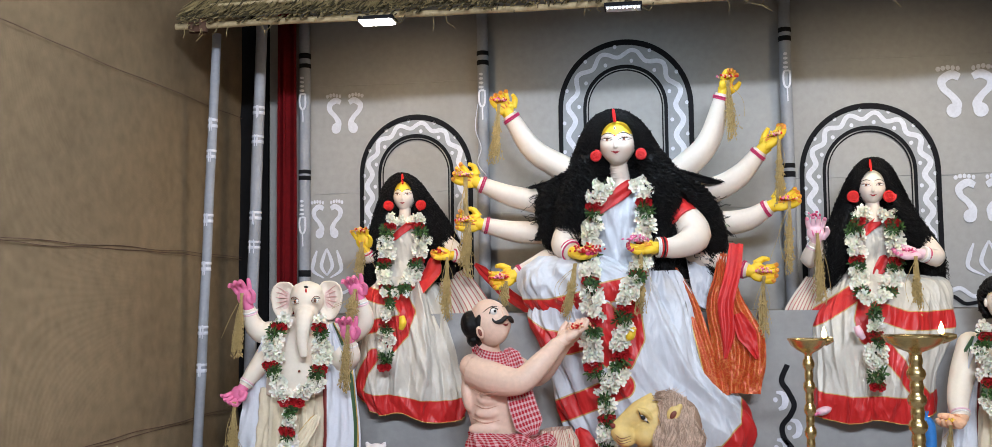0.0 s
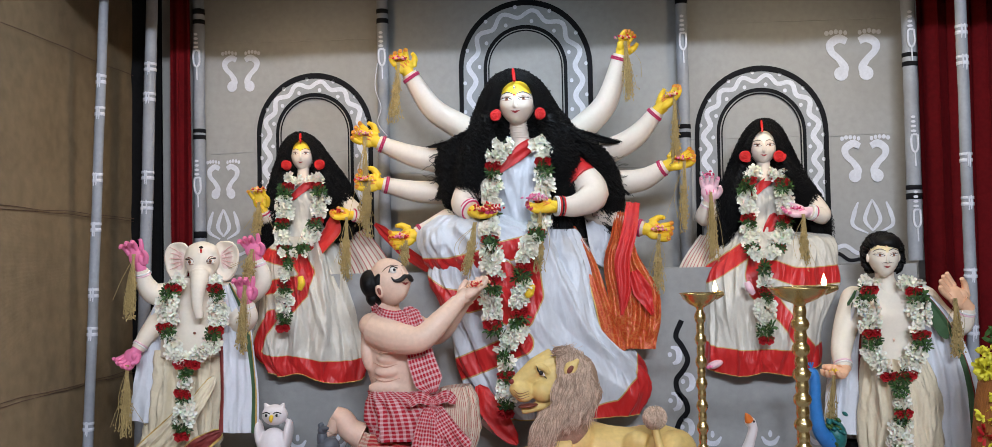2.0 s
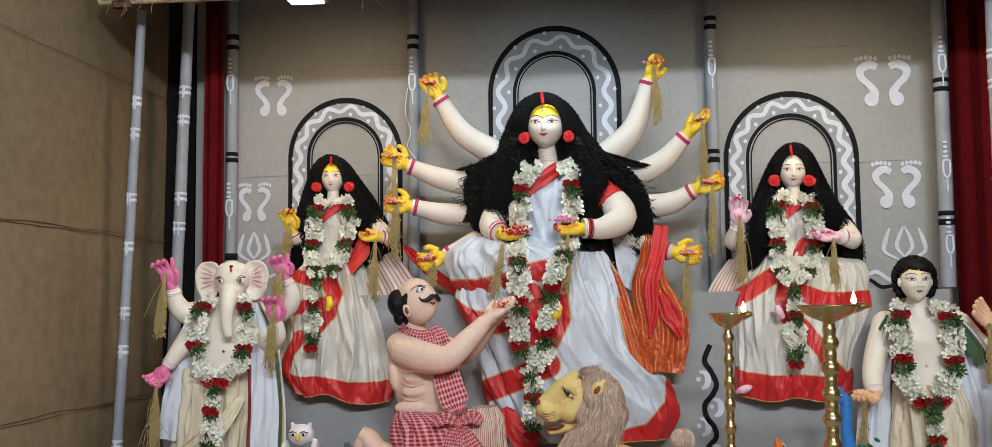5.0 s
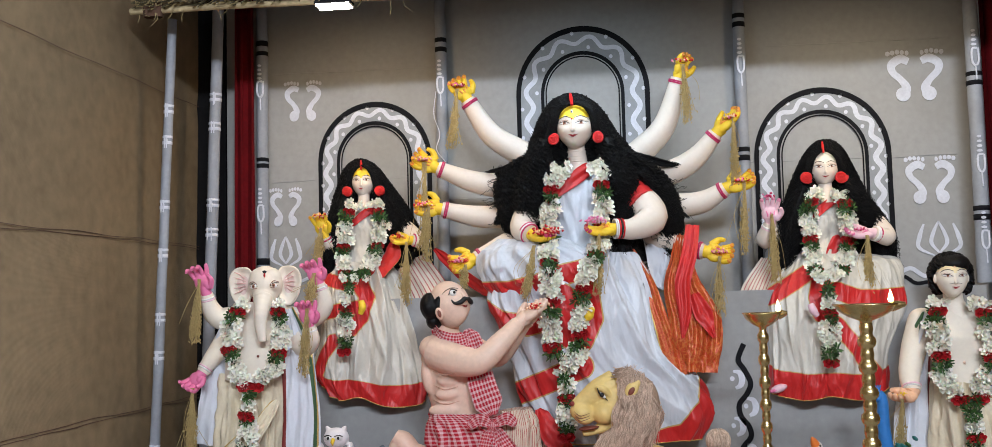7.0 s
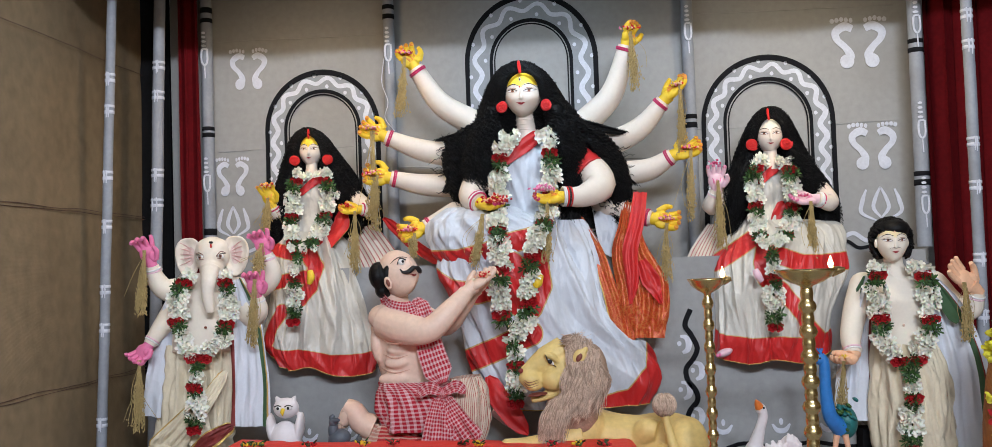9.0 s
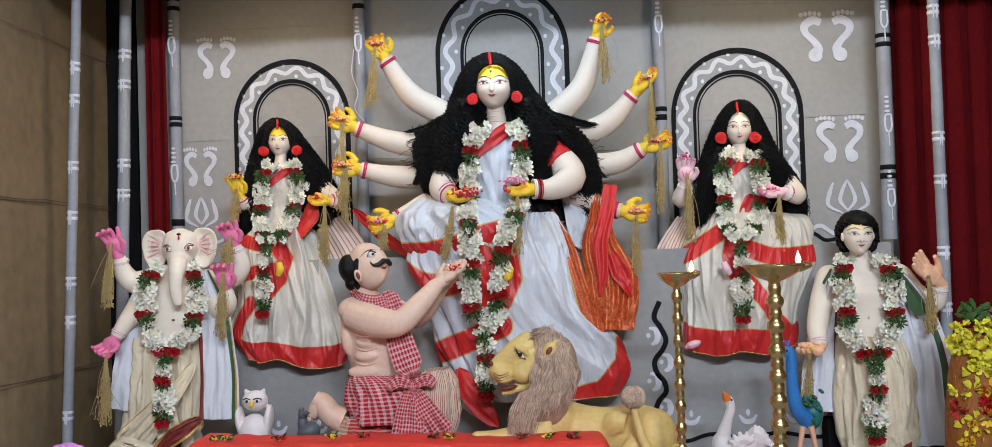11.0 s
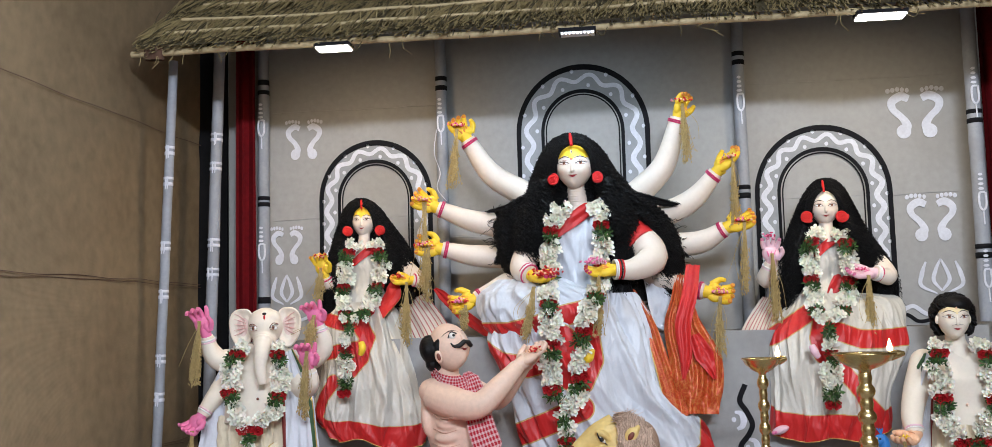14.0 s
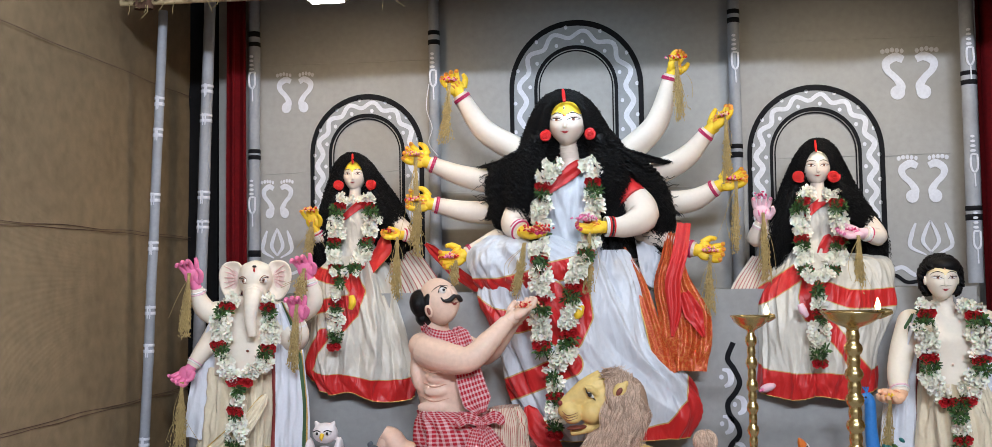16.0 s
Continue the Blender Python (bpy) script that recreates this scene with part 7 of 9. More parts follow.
swath(loin, [(-0.371, 4.280, 1.057), (-0.320, 4.265, 0.967), (-0.262, 4.270, 0.875)], [0.05, 0.09, 0.11], M_GAMCHA, folds=3, amp=0.012, uv=(0.5, 1.0), seed=5, across=24)
limb(b, [(-0.653, 4.420, 0.924), (-0.701, 4.420, 0.948), (-0.730, 4.420, 0.991), (-0.761, 4.420, 1.011)], [21 * k, 19 * k, 17 * k, 12 * k], M_FLESH, 12)
limb(b, [(-0.727, 4.420, 1.006), (-0.754, 4.420, 0.972), (-0.774, 4.420, 0.944)], [14 * k, 13 * k, 9 * k], M_FLESH, 10)
for i in range(4):
    b.ball(Vector((-0.781, 4.420, 0.934)) + Vector((0.006 * i, 0.01 * i - 0.015, 0.0)), 0.010, M_FLESH, nu=8, nv=5)
b.ball((-0.297, 4.300, 0.855), (0.05, 0.05, 0.024), mat("slate_paint", (0.07, 0.09, 0.12), 0.6), nu=12, nv=8)
tagged(b.make("kneeling_man_statue"), "painted clay statue of a kneeling man in red checked cloth", "statue")
scarf.make_parts("scarf", "red and white checked cotton scarf round the neck", "scarf")
loin.make_parts("loincloth", "red and white checked cotton loincloth with a knot", "loincloth")

# ---- lion statue ----
M_LION = mat("ochre_painted_clay", (0.76, 0.55, 0.20), 0.55, vary=0.15, scale=9, fine=60, bump=0.1, spot=((0.55, 0.35, 0.10), 0.4))
M_MANE = mat("grey_brown_fibre", (0.60, 0.43, 0.32), 0.7, vary=0.4, scale=40, fine=200, bump=0.3)
M_MANE_D = mat("dark_brown_fibre", (0.40, 0.27, 0.19), 0.75, vary=0.4, scale=40, fine=200, bump=0.3)
b = Mesh()
k = 0.00232
form = Mesh()
form.ball((0.065, 4.280, 1.146), (34 * k, 0.078, 37 * k), M_LION, nu=24, nv=16)
form.tube(spline([(0.071, 4.270, 1.206), (0.011, 4.255, 1.181), (-0.034, 4.245, 1.157), (-0.075, 4.235, 1.134)], 14), lerps([24 * k, 21 * k, 15 * k, 9 * k], 14), M_LION, 14)
form.ball((-0.046, 4.235, 1.113), (20 * k, 0.046, 15 * k), M_LION, Matrix.Rotation(0.25, 3, "Y"), 20, 12)
form.ball((-0.039, 4.225, 1.090), (13 * k, 0.034, 8 * k), M_LION, nu=16, nv=10)
form.ball((0.029, 4.235, 1.113), (20 * k, 0.05, 19 * k), M_LION, nu=18, nv=12)
form.tube(spline([(0.064, 4.260, 1.075), (0.014, 4.245, 1.057), (-0.022, 4.240, 1.045), (-0.049, 4.235, 1.041)], 12), lerps([12 * k, 8 * k, 6.5 * k, 5.5 * k], 12), M_LION, 12)
form.tube(spline([(0.003, 4.205, 1.202), (0.030, 4.200, 1.195), (0.052, 4.210, 1.172)], 8), lerps([4 * k, 5 * k, 3 * k], 8), M_LION, 10)
skin = fuse(b, form, M_LION, 0.0045, 3)
b.ball((-0.026, 4.225, 1.060), (16 * k, 0.032, 3.2 * k), M_BROWN, Matrix.Rotation(-0.12, 3, "Y"), 14, 8)
b.ball(skin_at(skin, (-0.082, 4.200, 1.145), -0.006), (4 * k, 0.010, 4 * k), M_MAROON, nu=12, nv=8)
b.ball(skin_at(skin, (0.025, 4.200, 1.175), -0.004), (6.5 * k, 0.006, 2.8 * k), M_EYEWHITE, Matrix.Rotation(0.75, 3, "Y"), 12, 8)
b.ball(skin_at(skin, (0.023, 4.200, 1.177), 0.0015), (3.4 * k, 0.004, 3.4 * k), M_BLACK, nu=10, nv=7)
b.tube([skin_at(skin, p, 0.002) for p in spline([(0.008, 4.200, 1.202), (0.014, 4.200, 1.184), (0.027, 4.200, 1.171), (0.043, 4.200, 1.157)], 10)], lerps([0.0012, 0.0032, 0.0036, 0.0012], 10), M_BLACK, 6)
for low in (0.0, 0.009, 0.018):
    b.tube([skin_at(skin, p - Vector((0, 0, low))) for p in spline([(-0.074, 4.200, 1.120), (-0.054, 4.200, 1.106), (-0.020, 4.200, 1.115)], 10)], lerps([0.0006, 0.0016, 0.0006], 10), M_BROWN, 5)
form = Mesh()
form.ball((0.127, 4.170, 1.195), (10 * k, 0.016, 13 * k), M_LION, Matrix.Rotation(0.55, 3, "Y"), 14, 9)
form.ball((0.143, 4.170, 1.213), (5 * k, 0.012, 8 * k), M_LION, Matrix.Rotation(0.7, 3, "Y"), 14, 9)
fuse(b, form, M_LION, 0.004, 2)
b.ball((0.125, 4.156, 1.192), (4 * k, 0.005, 7 * k), M_BROWN, Matrix.Rotation(0.6, 3, "Y"), 12, 7)
# body
form = Mesh()
form.tube(spline([(0.104, 4.330, 0.927), (0.212, 4.340, 0.883), (0.327, 4.340, 0.874), (0.430, 4.340, 0.878), (0.497, 4.330, 0.861)], 20), lerps([40 * k, 42 * k, 38 * k, 41 * k, 40 * k], 20), M_LION, 18)
form.ball((0.135, 4.290, 0.920), (34 * k, 0.07, 40 * k), M_LION, Matrix.Rotation(0.3, 3, "Y"), 20, 12)
form.ball((0.491, 4.275, 0.858), (35 * k, 0.08, 46 * k), M_LION, Matrix.Rotation(0.15, 3, "Y"), 20, 14)
form.tube(spline([(0.118, 4.240, 0.906), (0.022, 4.210, 0.892), (-0.072, 4.190, 0.887), (-0.147, 4.180, 0.887)], 14), lerps([24 * k, 17 * k, 13 * k, 12 * k], 14), M_LION, 14)
form.tube(spline([(0.119, 4.290, 0.858), (0.039, 4.280, 0.844), (-0.053, 4.280, 0.835)], 10), lerps([22 * k, 15 * k, 12 * k], 10), M_LION, 12)
for toe in (-0.025, 0.0, 0.025):
    form.tube([(-0.134, 4.180, 0.891), Vector((-0.172, 4.180, 0.885)) + Vector((0.006 * abs(toe) / 0.025, toe, 0))], [9 * k, 6.5 * k], M_LION, 10)
form.tube(spline([(0.431, 4.225, 0.848), (0.384, 4.200, 0.806), (0.418, 4.190, 0.772), (0.461, 4.180, 0.772)], 12), lerps([20 * k, 14 * k, 11 * k, 9 * k], 12), M_LION, 12)
form.tube(spline([(0.313, 4.300, 0.867), (0.356, 4.270, 0.918), (0.391, 4.260, 0.915)], 8), lerps([18 * k, 20 * k, 16 * k], 8), M_LION, 12)
skin = fuse(b, form, M_LION, 0.006, 3)
for i in range(3):
    b.tube([skin_at(skin, p, 0.0005) for p in spline([Vector((-0.152, 4.150, 0.897)) + Vector((-0.006 * i, 0, 0.004 * i)), Vector((-0.168, 4.150, 0.884)) + Vector((-0.004 * i, 0, 0.005 * i))], 6)], 0.0012, M_BROWN, 5)
limb(b, [(0.561, 4.240, 0.824), (0.528, 4.190, 0.803), (0.481, 4.165, 0.818), (0.442, 4.160, 0.867), (0.426, 4.170, 0.925), (0.415, 4.180, 0.978)], [10 * k, 9.5 * k, 8.5 * k, 7.5 * k, 6.5 * k, 5.5 * k], M_LION, 26)
rng = random.Random(15)
def tuft(p0, p1, spread, n, r, mats):
    for i in range(n):
        a = Vector(p0) + Vector((rng.gauss(0, spread), rng.gauss(0, spread), rng.gauss(0, spread)))
        e = Vector(p1) + Vector((rng.gauss(0, spread * 1.6), rng.gauss(0, spread), rng.gauss(0, spread * 1.2)))
        mid = a.lerp(e, 0.5) + Vector((rng.gauss(0, 0.006), -0.012, rng.gauss(0, 0.005)))
        b.tube(spline([a, mid, e], 7), lerps([r, r, r * 0.4], 7), rng.choice(mats), 4, caps=False)
mm = [M_MANE, M_MANE, M_MANE_D]
b.ball((0.151, 4.300, 1.097), (32 * k, 0.085, 58 * k), M_MANE_D, Matrix.Rotation(0.15, 3, "Y"), 20, 14)
b.ball((0.093, 4.270, 0.987), (42 * k, 0.085, 38 * k), M_MANE_D, Matrix.Rotation(0.35, 3, "Y"), 20, 14)
crown = spline([(0.091, 4.205, 1.228), (0.100, 4.200, 1.248), (0.120, 4.190, 1.258), (0.159, 4.180, 1.245), (0.185, 4.190, 1.204)], 40)
waist = spline([(0.089, 4.175, 1.102), (0.102, 4.165, 1.099), (0.113, 4.160, 1.097), (0.163, 4.165, 1.096), (0.213, 4.200, 1.091)], 40)
hem = spline([(-0.004, 4.175, 0.918), (0.018, 4.150, 0.914), (0.057, 4.145, 0.915), (0.110, 4.155, 0.935), (0.183, 4.200, 0.958)], 40)
for i in range(3400):
    s = min(0.999, max(0, rng.random()))
    q = int(s * 39)
    f = rng.uniform(0, 0.75)
    j3 = lambda r: Vector((rng.gauss(0, r), rng.gauss(0, r * 0.6), rng.gauss(0, r)))
    top, mid, end = crown[q] + j3(0.006), waist[q] + j3(0.010), hem[q] + j3(0.014)
    line = spline([top, mid, end], 14)[int(f * 7):int(f * 7) + 7]
    lock = (q // 3) * 2.4
    line = [p + Vector((0.008 * math.sin(lock + 55 * p.z), -0.007 * math.cos(lock * 1.7 + 40 * p.z), 0)) for p in line]
    b.tube(line, lerps([0.0012, 0.0017, 0.0008], 7), rng.choice(mm), 4, caps=False)
for i in range(700):  # beard under the jaw
    s = rng.random()
    top = Vector((0.023, 4.205, 1.038)).lerp(Vector((0.086, 4.175, 1.069)), s)
    end = Vector((-0.020, 4.175, 0.918)).lerp(Vector((0.044, 4.150, 0.910)), s) + Vector((rng.gauss(0, 0.010), rng.gauss(0, 0.008), rng.gauss(0, 0.016)))
    mid = top.lerp(end, 0.5) + Vector((rng.gauss(0, 0.008), -0.014 + rng.gauss(0, 0.006), rng.gauss(0, 0.008)))
    b.tube(spline([top + Vector((rng.gauss(0, 0.006), rng.gauss(0, 0.006), 0)), mid, end], 9), lerps([0.0012, 0.0017, 0.0008], 9), rng.choice(mm), 4, caps=False)
tuft((0.075, 4.210, 1.247), (0.129, 4.200, 1.257), 0.009, 160, 0.0014, mm)
b.ball((0.414, 4.190, 1.018), (16 * k, 0.035, 16 * k), M_MANE, nu=14, nv=9)
for i in range(500):  # tail tuft, combed round
    d = Vector((rng.gauss(0, 1), -abs(rng.gauss(0, 1)), rng.gauss(0.4, 1))).normalized()
    side = Vector((0, 0, 1)) - d * d.z
    p = Vector((0.414, 4.190, 1.018)) + Vector((d.x * 17 * k, d.y * 0.038, d.z * 17 * k))
    b.tube([p - side * 0.016, p + d * 0.003, p + side * 0.016], [0.0008, 0.0014, 0.0006], rng.choice(mm), 4, caps=False)
tagged(b.make("lion_statue"), "ochre painted lying clay lion statue with a grey-brown fibre mane", "statue")

bb = Mesh()
bb.box((1.223, 4.70, STAGE), (1.730, 4.79, 0.834), M_GAP_BLACK)
tagged(bb.make("backing_block", smooth=False), "black block behind the youth statue", "block")



# ---- garlands ----
M_PETAL = mat("white_flower_petal", (0.90, 0.88, 0.77), 0.6, vary=0.05, scale=20, fine=90, bump=0.05, sub=0.2)
M_ROSE = mat("red_rose_petal", (0.50, 0.012, 0.018), 0.6, vary=0.25, scale=40, fine=120, bump=0.1)
M_LEAF = mat("green_leaf", (0.045, 0.11, 0.022), 0.6, vary=0.4, scale=30, fine=120, bump=0.1)
M_LEAF_D = mat("dark_green_leaf", (0.02, 0.05, 0.014), 0.6, vary=0.4, scale=30, fine=120, bump=0.1)


def petal(b, base, way, up, ln, wd, m, bend=0.3):
    """One rounded petal of six faces, cupped and bent."""
    base, way, up = Vector(base), Vector(way).normalized(), Vector(up).normalized()
    side = way.cross(up)
    i = len(b.v)
    mid = base + way * ln * 0.55 + up * ln * bend * 0.25
    rim = ((0.42, -0.46, 0.20), (0.80, -0.40, 0.28), (1.0, 0.0, 0.12), (0.80, 0.40, 0.28), (0.42, 0.46, 0.20))
    for p in [base, mid] + [base + way * ln * a + side * wd * c + up * (ln * bend * 0.6 * a + wd * e) for a, c, e in rim]:
        b.v.append(tuple(p))
        b.uv.append((0.5, 0.5))
    for q, r in ((0, 2), (2, 3), (3, 4), (4, 5), (5, 6), (6, 0)):
        b.f.append((i + 1, i + q, i + r))
        b.k.append(b.slot(m))


def flower_mesh(seed):
    """A white blossom with two rings of petals, facing +z."""
    rng = random.Random(seed)
    b = Mesh()
    for ring, (cnt, tilt, ln) in enumerate(((6, 0.15, 0.026), (5, 0.75, 0.020))):
        for k in range(cnt):
            a = 2 * math.pi * (k + 0.5 * ring) / cnt + rng.gauss(0, 0.12)
            out = Vector((math.cos(a), math.sin(a), 0))
            way = out * math.cos(tilt) + Vector((0, 0, math.sin(tilt)))
            up = Vector((0, 0, math.cos(tilt))) - out * math.sin(tilt)
            petal(b, out * 0.002, way, up, ln * rng.uniform(0.8, 1.1), 0.0175, M_PETAL, 0.45)
    ob = b.make("flower", smooth=True)
    me = ob.data
    bpy.data.objects.remove(ob)
    return me


def rose_mesh(seed):
    b = Mesh()
    b.ball((0, 0, 0.004), (0.012, 0.012, 0.012), M_ROSE, nu=8, nv=5)
    rng = random.Random(seed)
    for ring, (cnt, tilt, ln) in enumerate(((6, 0.3, 0.024), (5, 0.75, 0.022), (4, 1.15, 0.02))):
        for k in range(cnt):
            a = 2 * math.pi * (k + 0.37 * ring) / cnt + rng.gauss(0, 0.15)
            out = Vector((math.cos(a), math.sin(a), 0))
            petal(b, out * 0.004, out * math.cos(tilt) + Vector((0, 0, math.sin(tilt))), Vector((0, 0, math.cos(tilt))) - out * math.sin(tilt), ln, 0.021, M_ROSE, 0.6)
    ob = b.make("rose")
    me = ob.data
    bpy.data.objects.remove(ob)
    return me


def sprig_mesh(seed):
    b = Mesh()
    rng = random.Random(seed)
    for k in range(9):
        a = 2 * math.pi * k / 9 + rng.gauss(0, 0.2)
        t = rng.uniform(-0.1, 0.5)
        out = Vector((math.cos(a), math.sin(a), 0))
        petal(b, out * 0.003, out * math.cos(t) + Vector((0, 0, math.sin(t))), Vector((0, 0, 1)), rng.uniform(0.024, 0.036), 0.011, M_LEAF if k % 3 else M_LEAF_D, 0.2)
    ob = b.make("leaf_sprig")
    me = ob.data
    bpy.data.objects.remove(ob)
    return me


FLOWERS = [flower_mesh(s) for s in (1, 2, 3, 4)]
ROSES = [rose_mesh(s) for s in (1, 2)]
SPRIGS = [sprig_mesh(s) for s in (1, 2, 3)]


def put(me, name, at, facing, roll, size, parent):
    ob = new(name, me)
    ob.parent = parent
    q = Vector(facing).to_track_quat("Z", "Y")
    ob.matrix_basis = Matrix.LocRotScale(Vector(at), q @ Euler((0, 0, roll)).to_quaternion(), (size, size, size))
    return ob


def garland(paths, label, seed, size=1.0, white=0.105, red=0.068):
    """A garland of white blossoms with roses and leaves set between. paths: strands, each a list of points."""
    g = thing("flower_garland", label, "garland", "garlands on the statues")
    rng = random.Random(seed)
    for n, (path, start) in enumerate(paths):
        pts = spline(path, 200)
        total = sum((q - p).length for p, q in zip(pts, pts[1:]))
        tail = n == 2
        d, acc, step, zone = 0.0, 0.0, 0.0049 * size, ""
        for i in range(1, 200):
            seg = (pts[i] - pts[i - 1]).length
            d += seg
            acc += seg
            while acc >= step:
                acc -= step
                p = pts[i]
                t = (pts[i] - pts[i - 1]).normalized()
                ph = (d + start) % (white + red)
                was = zone
                zone = "white" if ph < white else ("rose" if ph < white + red * 0.40 else "leaf")
                wide = 0.029
                if tail:  # thin at the top, then a bell of blossoms over leaves and two roses
                    f = d / total
                    zone = "leaf" if f < 0.12 or 0.34 < f < 0.48 else ("rose" if 0.30 < f < 0.34 or f > 0.93 else ("leaf" if f > 0.80 else "white"))
                    wide = 0.017 if f < 0.5 else 0.030
                f = Vector((rng.gauss(0, 0.8), -1.0, rng.gauss(0, 0.55)))
                off = Vector((rng.uniform(-1, 1) * wide * size, -abs(rng.gauss(0, 0.010)), rng.gauss(0, 0.004)))
                off = off - t * off.dot(t) * 0.5
                f = (f + Vector((off.x * 45, 0, 0))).normalized()
                if zone == "white":
                    put(rng.choice(FLOWERS), "flower", p + off, f, rng.uniform(0, 6), size * rng.uniform(0.85, 1.08), g)
                elif zone == "rose":
                    if was != "rose":
                        for side in (-0.010, 0.009):
                            put(rng.choice(ROSES), "rose", p + Vector((side * size, -0.014, -0.010 + rng.uniform(-0.003, 0.003))), (0.3 * side / 0.01, -1, -0.4), rng.uniform(0, 6), size * rng.uniform(0.95, 1.08), g)
                    elif rng.random() < 0.3:
                        put(rng.choice(SPRIGS), "leaf_sprig", p + off * 0.7, f, rng.uniform(0, 6), size * 0.6, g)
                else:
                    put(rng.choice(SPRIGS), "leaf_sprig", p + off * 0.8 + Vector((0, -0.012, 0)), f, rng.uniform(0, 6), size * rng.uniform(0.7, 0.9), g)
    # the thread
    t = Mesh()
    for path, start in paths:
        t.tube(spline(path, 40), 0.004, M_LEAF_D, 5)
    t.make("thread", g)
    return g


garland([
    ([(-0.113, 4.720, 2.060), (-0.156, 4.700, 1.977), (-0.167, 4.690, 1.875), (-0.176, 4.680, 1.761), (-0.167, 4.540, 1.632), (-0.159, 4.510, 1.510), (-0.168, 4.510, 1.401), (-0.157, 4.510, 1.315), (-0.119, 4.510, 1.237)], 0.0),
    ([(0.018, 4.720, 2.065), (0.042, 4.700, 1.974), (0.043, 4.690, 1.871), (0.029, 4.680, 1.752), (-0.000, 4.540, 1.654), (-0.042, 4.510, 1.545), (-0.051, 4.510, 1.436), (-0.062, 4.510, 1.327), (-0.107, 4.510, 1.242)], 0.02),
    ([(-0.117, 4.500, 1.224), (-0.113, 4.500, 1.146), (-0.114, 4.500, 1.061), (-0.120, 4.500, 0.996)], 0.09),
], "long white flower garland with red roses on the large goddess statue", 1, 1.0)
garland([
    ([(-1.018, 4.870, 1.949), (-1.051, 4.845, 1.884), (-1.056, 4.840, 1.796), (-1.053, 4.800, 1.688), (-1.000, 4.695, 1.615)], 0.05),
    ([(-0.937, 4.870, 1.948), (-0.900, 4.845, 1.881), (-0.906, 4.840, 1.785), (-0.935, 4.800, 1.687), (-0.958, 4.695, 1.615)], 0.05),
    ([(-0.992, 4.665, 1.595), (-1.001, 4.655, 1.518), (-1.008, 4.655, 1.416), (-1.012, 4.655, 1.315)], 0.10),
], "white flower garland with red roses on the seated goddess", 2, 0.85, 0.09, 0.062)
garland([
    ([(0.911, 4.870, 1.930), (0.872, 4.845, 1.869), (0.870, 4.840, 1.765), (0.869, 4.800, 1.647), (0.876, 4.675, 1.569)], 0.05),
    ([(0.994, 4.870, 1.928), (1.021, 4.845, 1.866), (1.021, 4.840, 1.754), (0.996, 4.800, 1.645), (0.923, 4.675, 1.569)], 0.05),
    ([(0.892, 4.645, 1.544), (0.893, 4.635, 1.445), (0.890, 4.635, 1.334), (0.889, 4.635, 1.243)], 0.09),
], "white flower garland with red roses on the seated goddess", 3, 0.9, 0.095, 0.062)
garland([
    ([(-1.356, 4.450, 1.531), (-1.396, 4.440, 1.473), (-1.402, 4.420, 1.370), (-1.384, 4.400, 1.286), (-1.312, 4.395, 1.205)], 0.07),
    ([(-1.228, 4.450, 1.529), (-1.206, 4.440, 1.471), (-1.201, 4.420, 1.368), (-1.220, 4.400, 1.285), (-1.302, 4.395, 1.205)], 0.07),
    ([(-1.313, 4.390, 1.191), (-1.322, 4.390, 1.119), (-1.323, 4.390, 1.035), (-1.329, 4.390, 0.937)], 0.10),
], "white flower garland with red roses on the elephant-headed statue", 4, 0.95, 0.095, 0.066)
garland([
    ([(1.273, 4.560, 1.477), (1.249, 4.540, 1.408), (1.257, 4.530, 1.324), (1.261, 4.530, 1.229), (1.292, 4.520, 1.157), (1.344, 4.515, 1.105)], 0.07),
    ([(1.414, 4.560, 1.475), (1.435, 4.540, 1.406), (1.440, 4.530, 1.322), (1.436, 4.530, 1.227), (1.402, 4.520, 1.157), (1.353, 4.515, 1.105)], 0.07),
    ([(1.349, 4.510, 1.087), (1.356, 4.505, 1.016), (1.353, 4.505, 0.921), (1.340, 4.505, 0.790)], 0.10),
], "white flower garland with red roses on the youth statue", 5, 1.0, 0.10, 0.068)

# ---- sheaves of paddy hanging from the hands ----
M_PADDY = mat("dry_paddy_straw", (0.44, 0.32, 0.13), 0.75, vary=0.3, scale=40, fine=150, bump=0.1)


def sheaf(top, foot, seed, wide=0.022):
    rng = random.Random(seed)
    top, foot = Vector(top), Vector(foot)
    b = Mesh()
    wide *= 0.72
    for k in range(36):
        e = foot + Vector((rng.gauss(0, wide), rng.gauss(0, wide * 0.6), rng.uniform(-0.02, 0.05)))
        m1 = top.lerp(e, 0.45) + Vector((rng.gauss(0, wide * 0.35), rng.gauss(0, wide * 0.3), 0))
        path = spline([top + Vector((rng.gauss(0, 0.003), rng.gauss(0, 0.003), 0.012)), m1, e], 9)
        b.tube(path, 0.0012, M_PADDY, 3, caps=False)
        for j in range(4, 9):
            for q in range(2):
                p = path[j] + Vector((rng.gauss(0, 0.004), rng.gauss(0, 0.004), rng.gauss(0, 0.005)))
                b.ball(p, (0.0022, 0.0022, 0.0052), M_PADDY, Matrix.Rotation(rng.gauss(0, 0.4), 3, "Y"), 5, 3)
    for k in range(3):
        e = foot + Vector((rng.gauss(0, wide * 2.4), 0, rng.uniform(0.0, 0.08)))
        b.tube(spline([top, top.lerp(e, 0.5) + Vector((rng.gauss(0, 0.02), -0.01, 0.0)), e], 9), 0.001, M_PADDY, 3, caps=False)
    return tagged(b.make("paddy_sheaf"), "dry golden paddy sheaf hanging from a statue's hand", "paddy sheaf", "paddy sheaves")


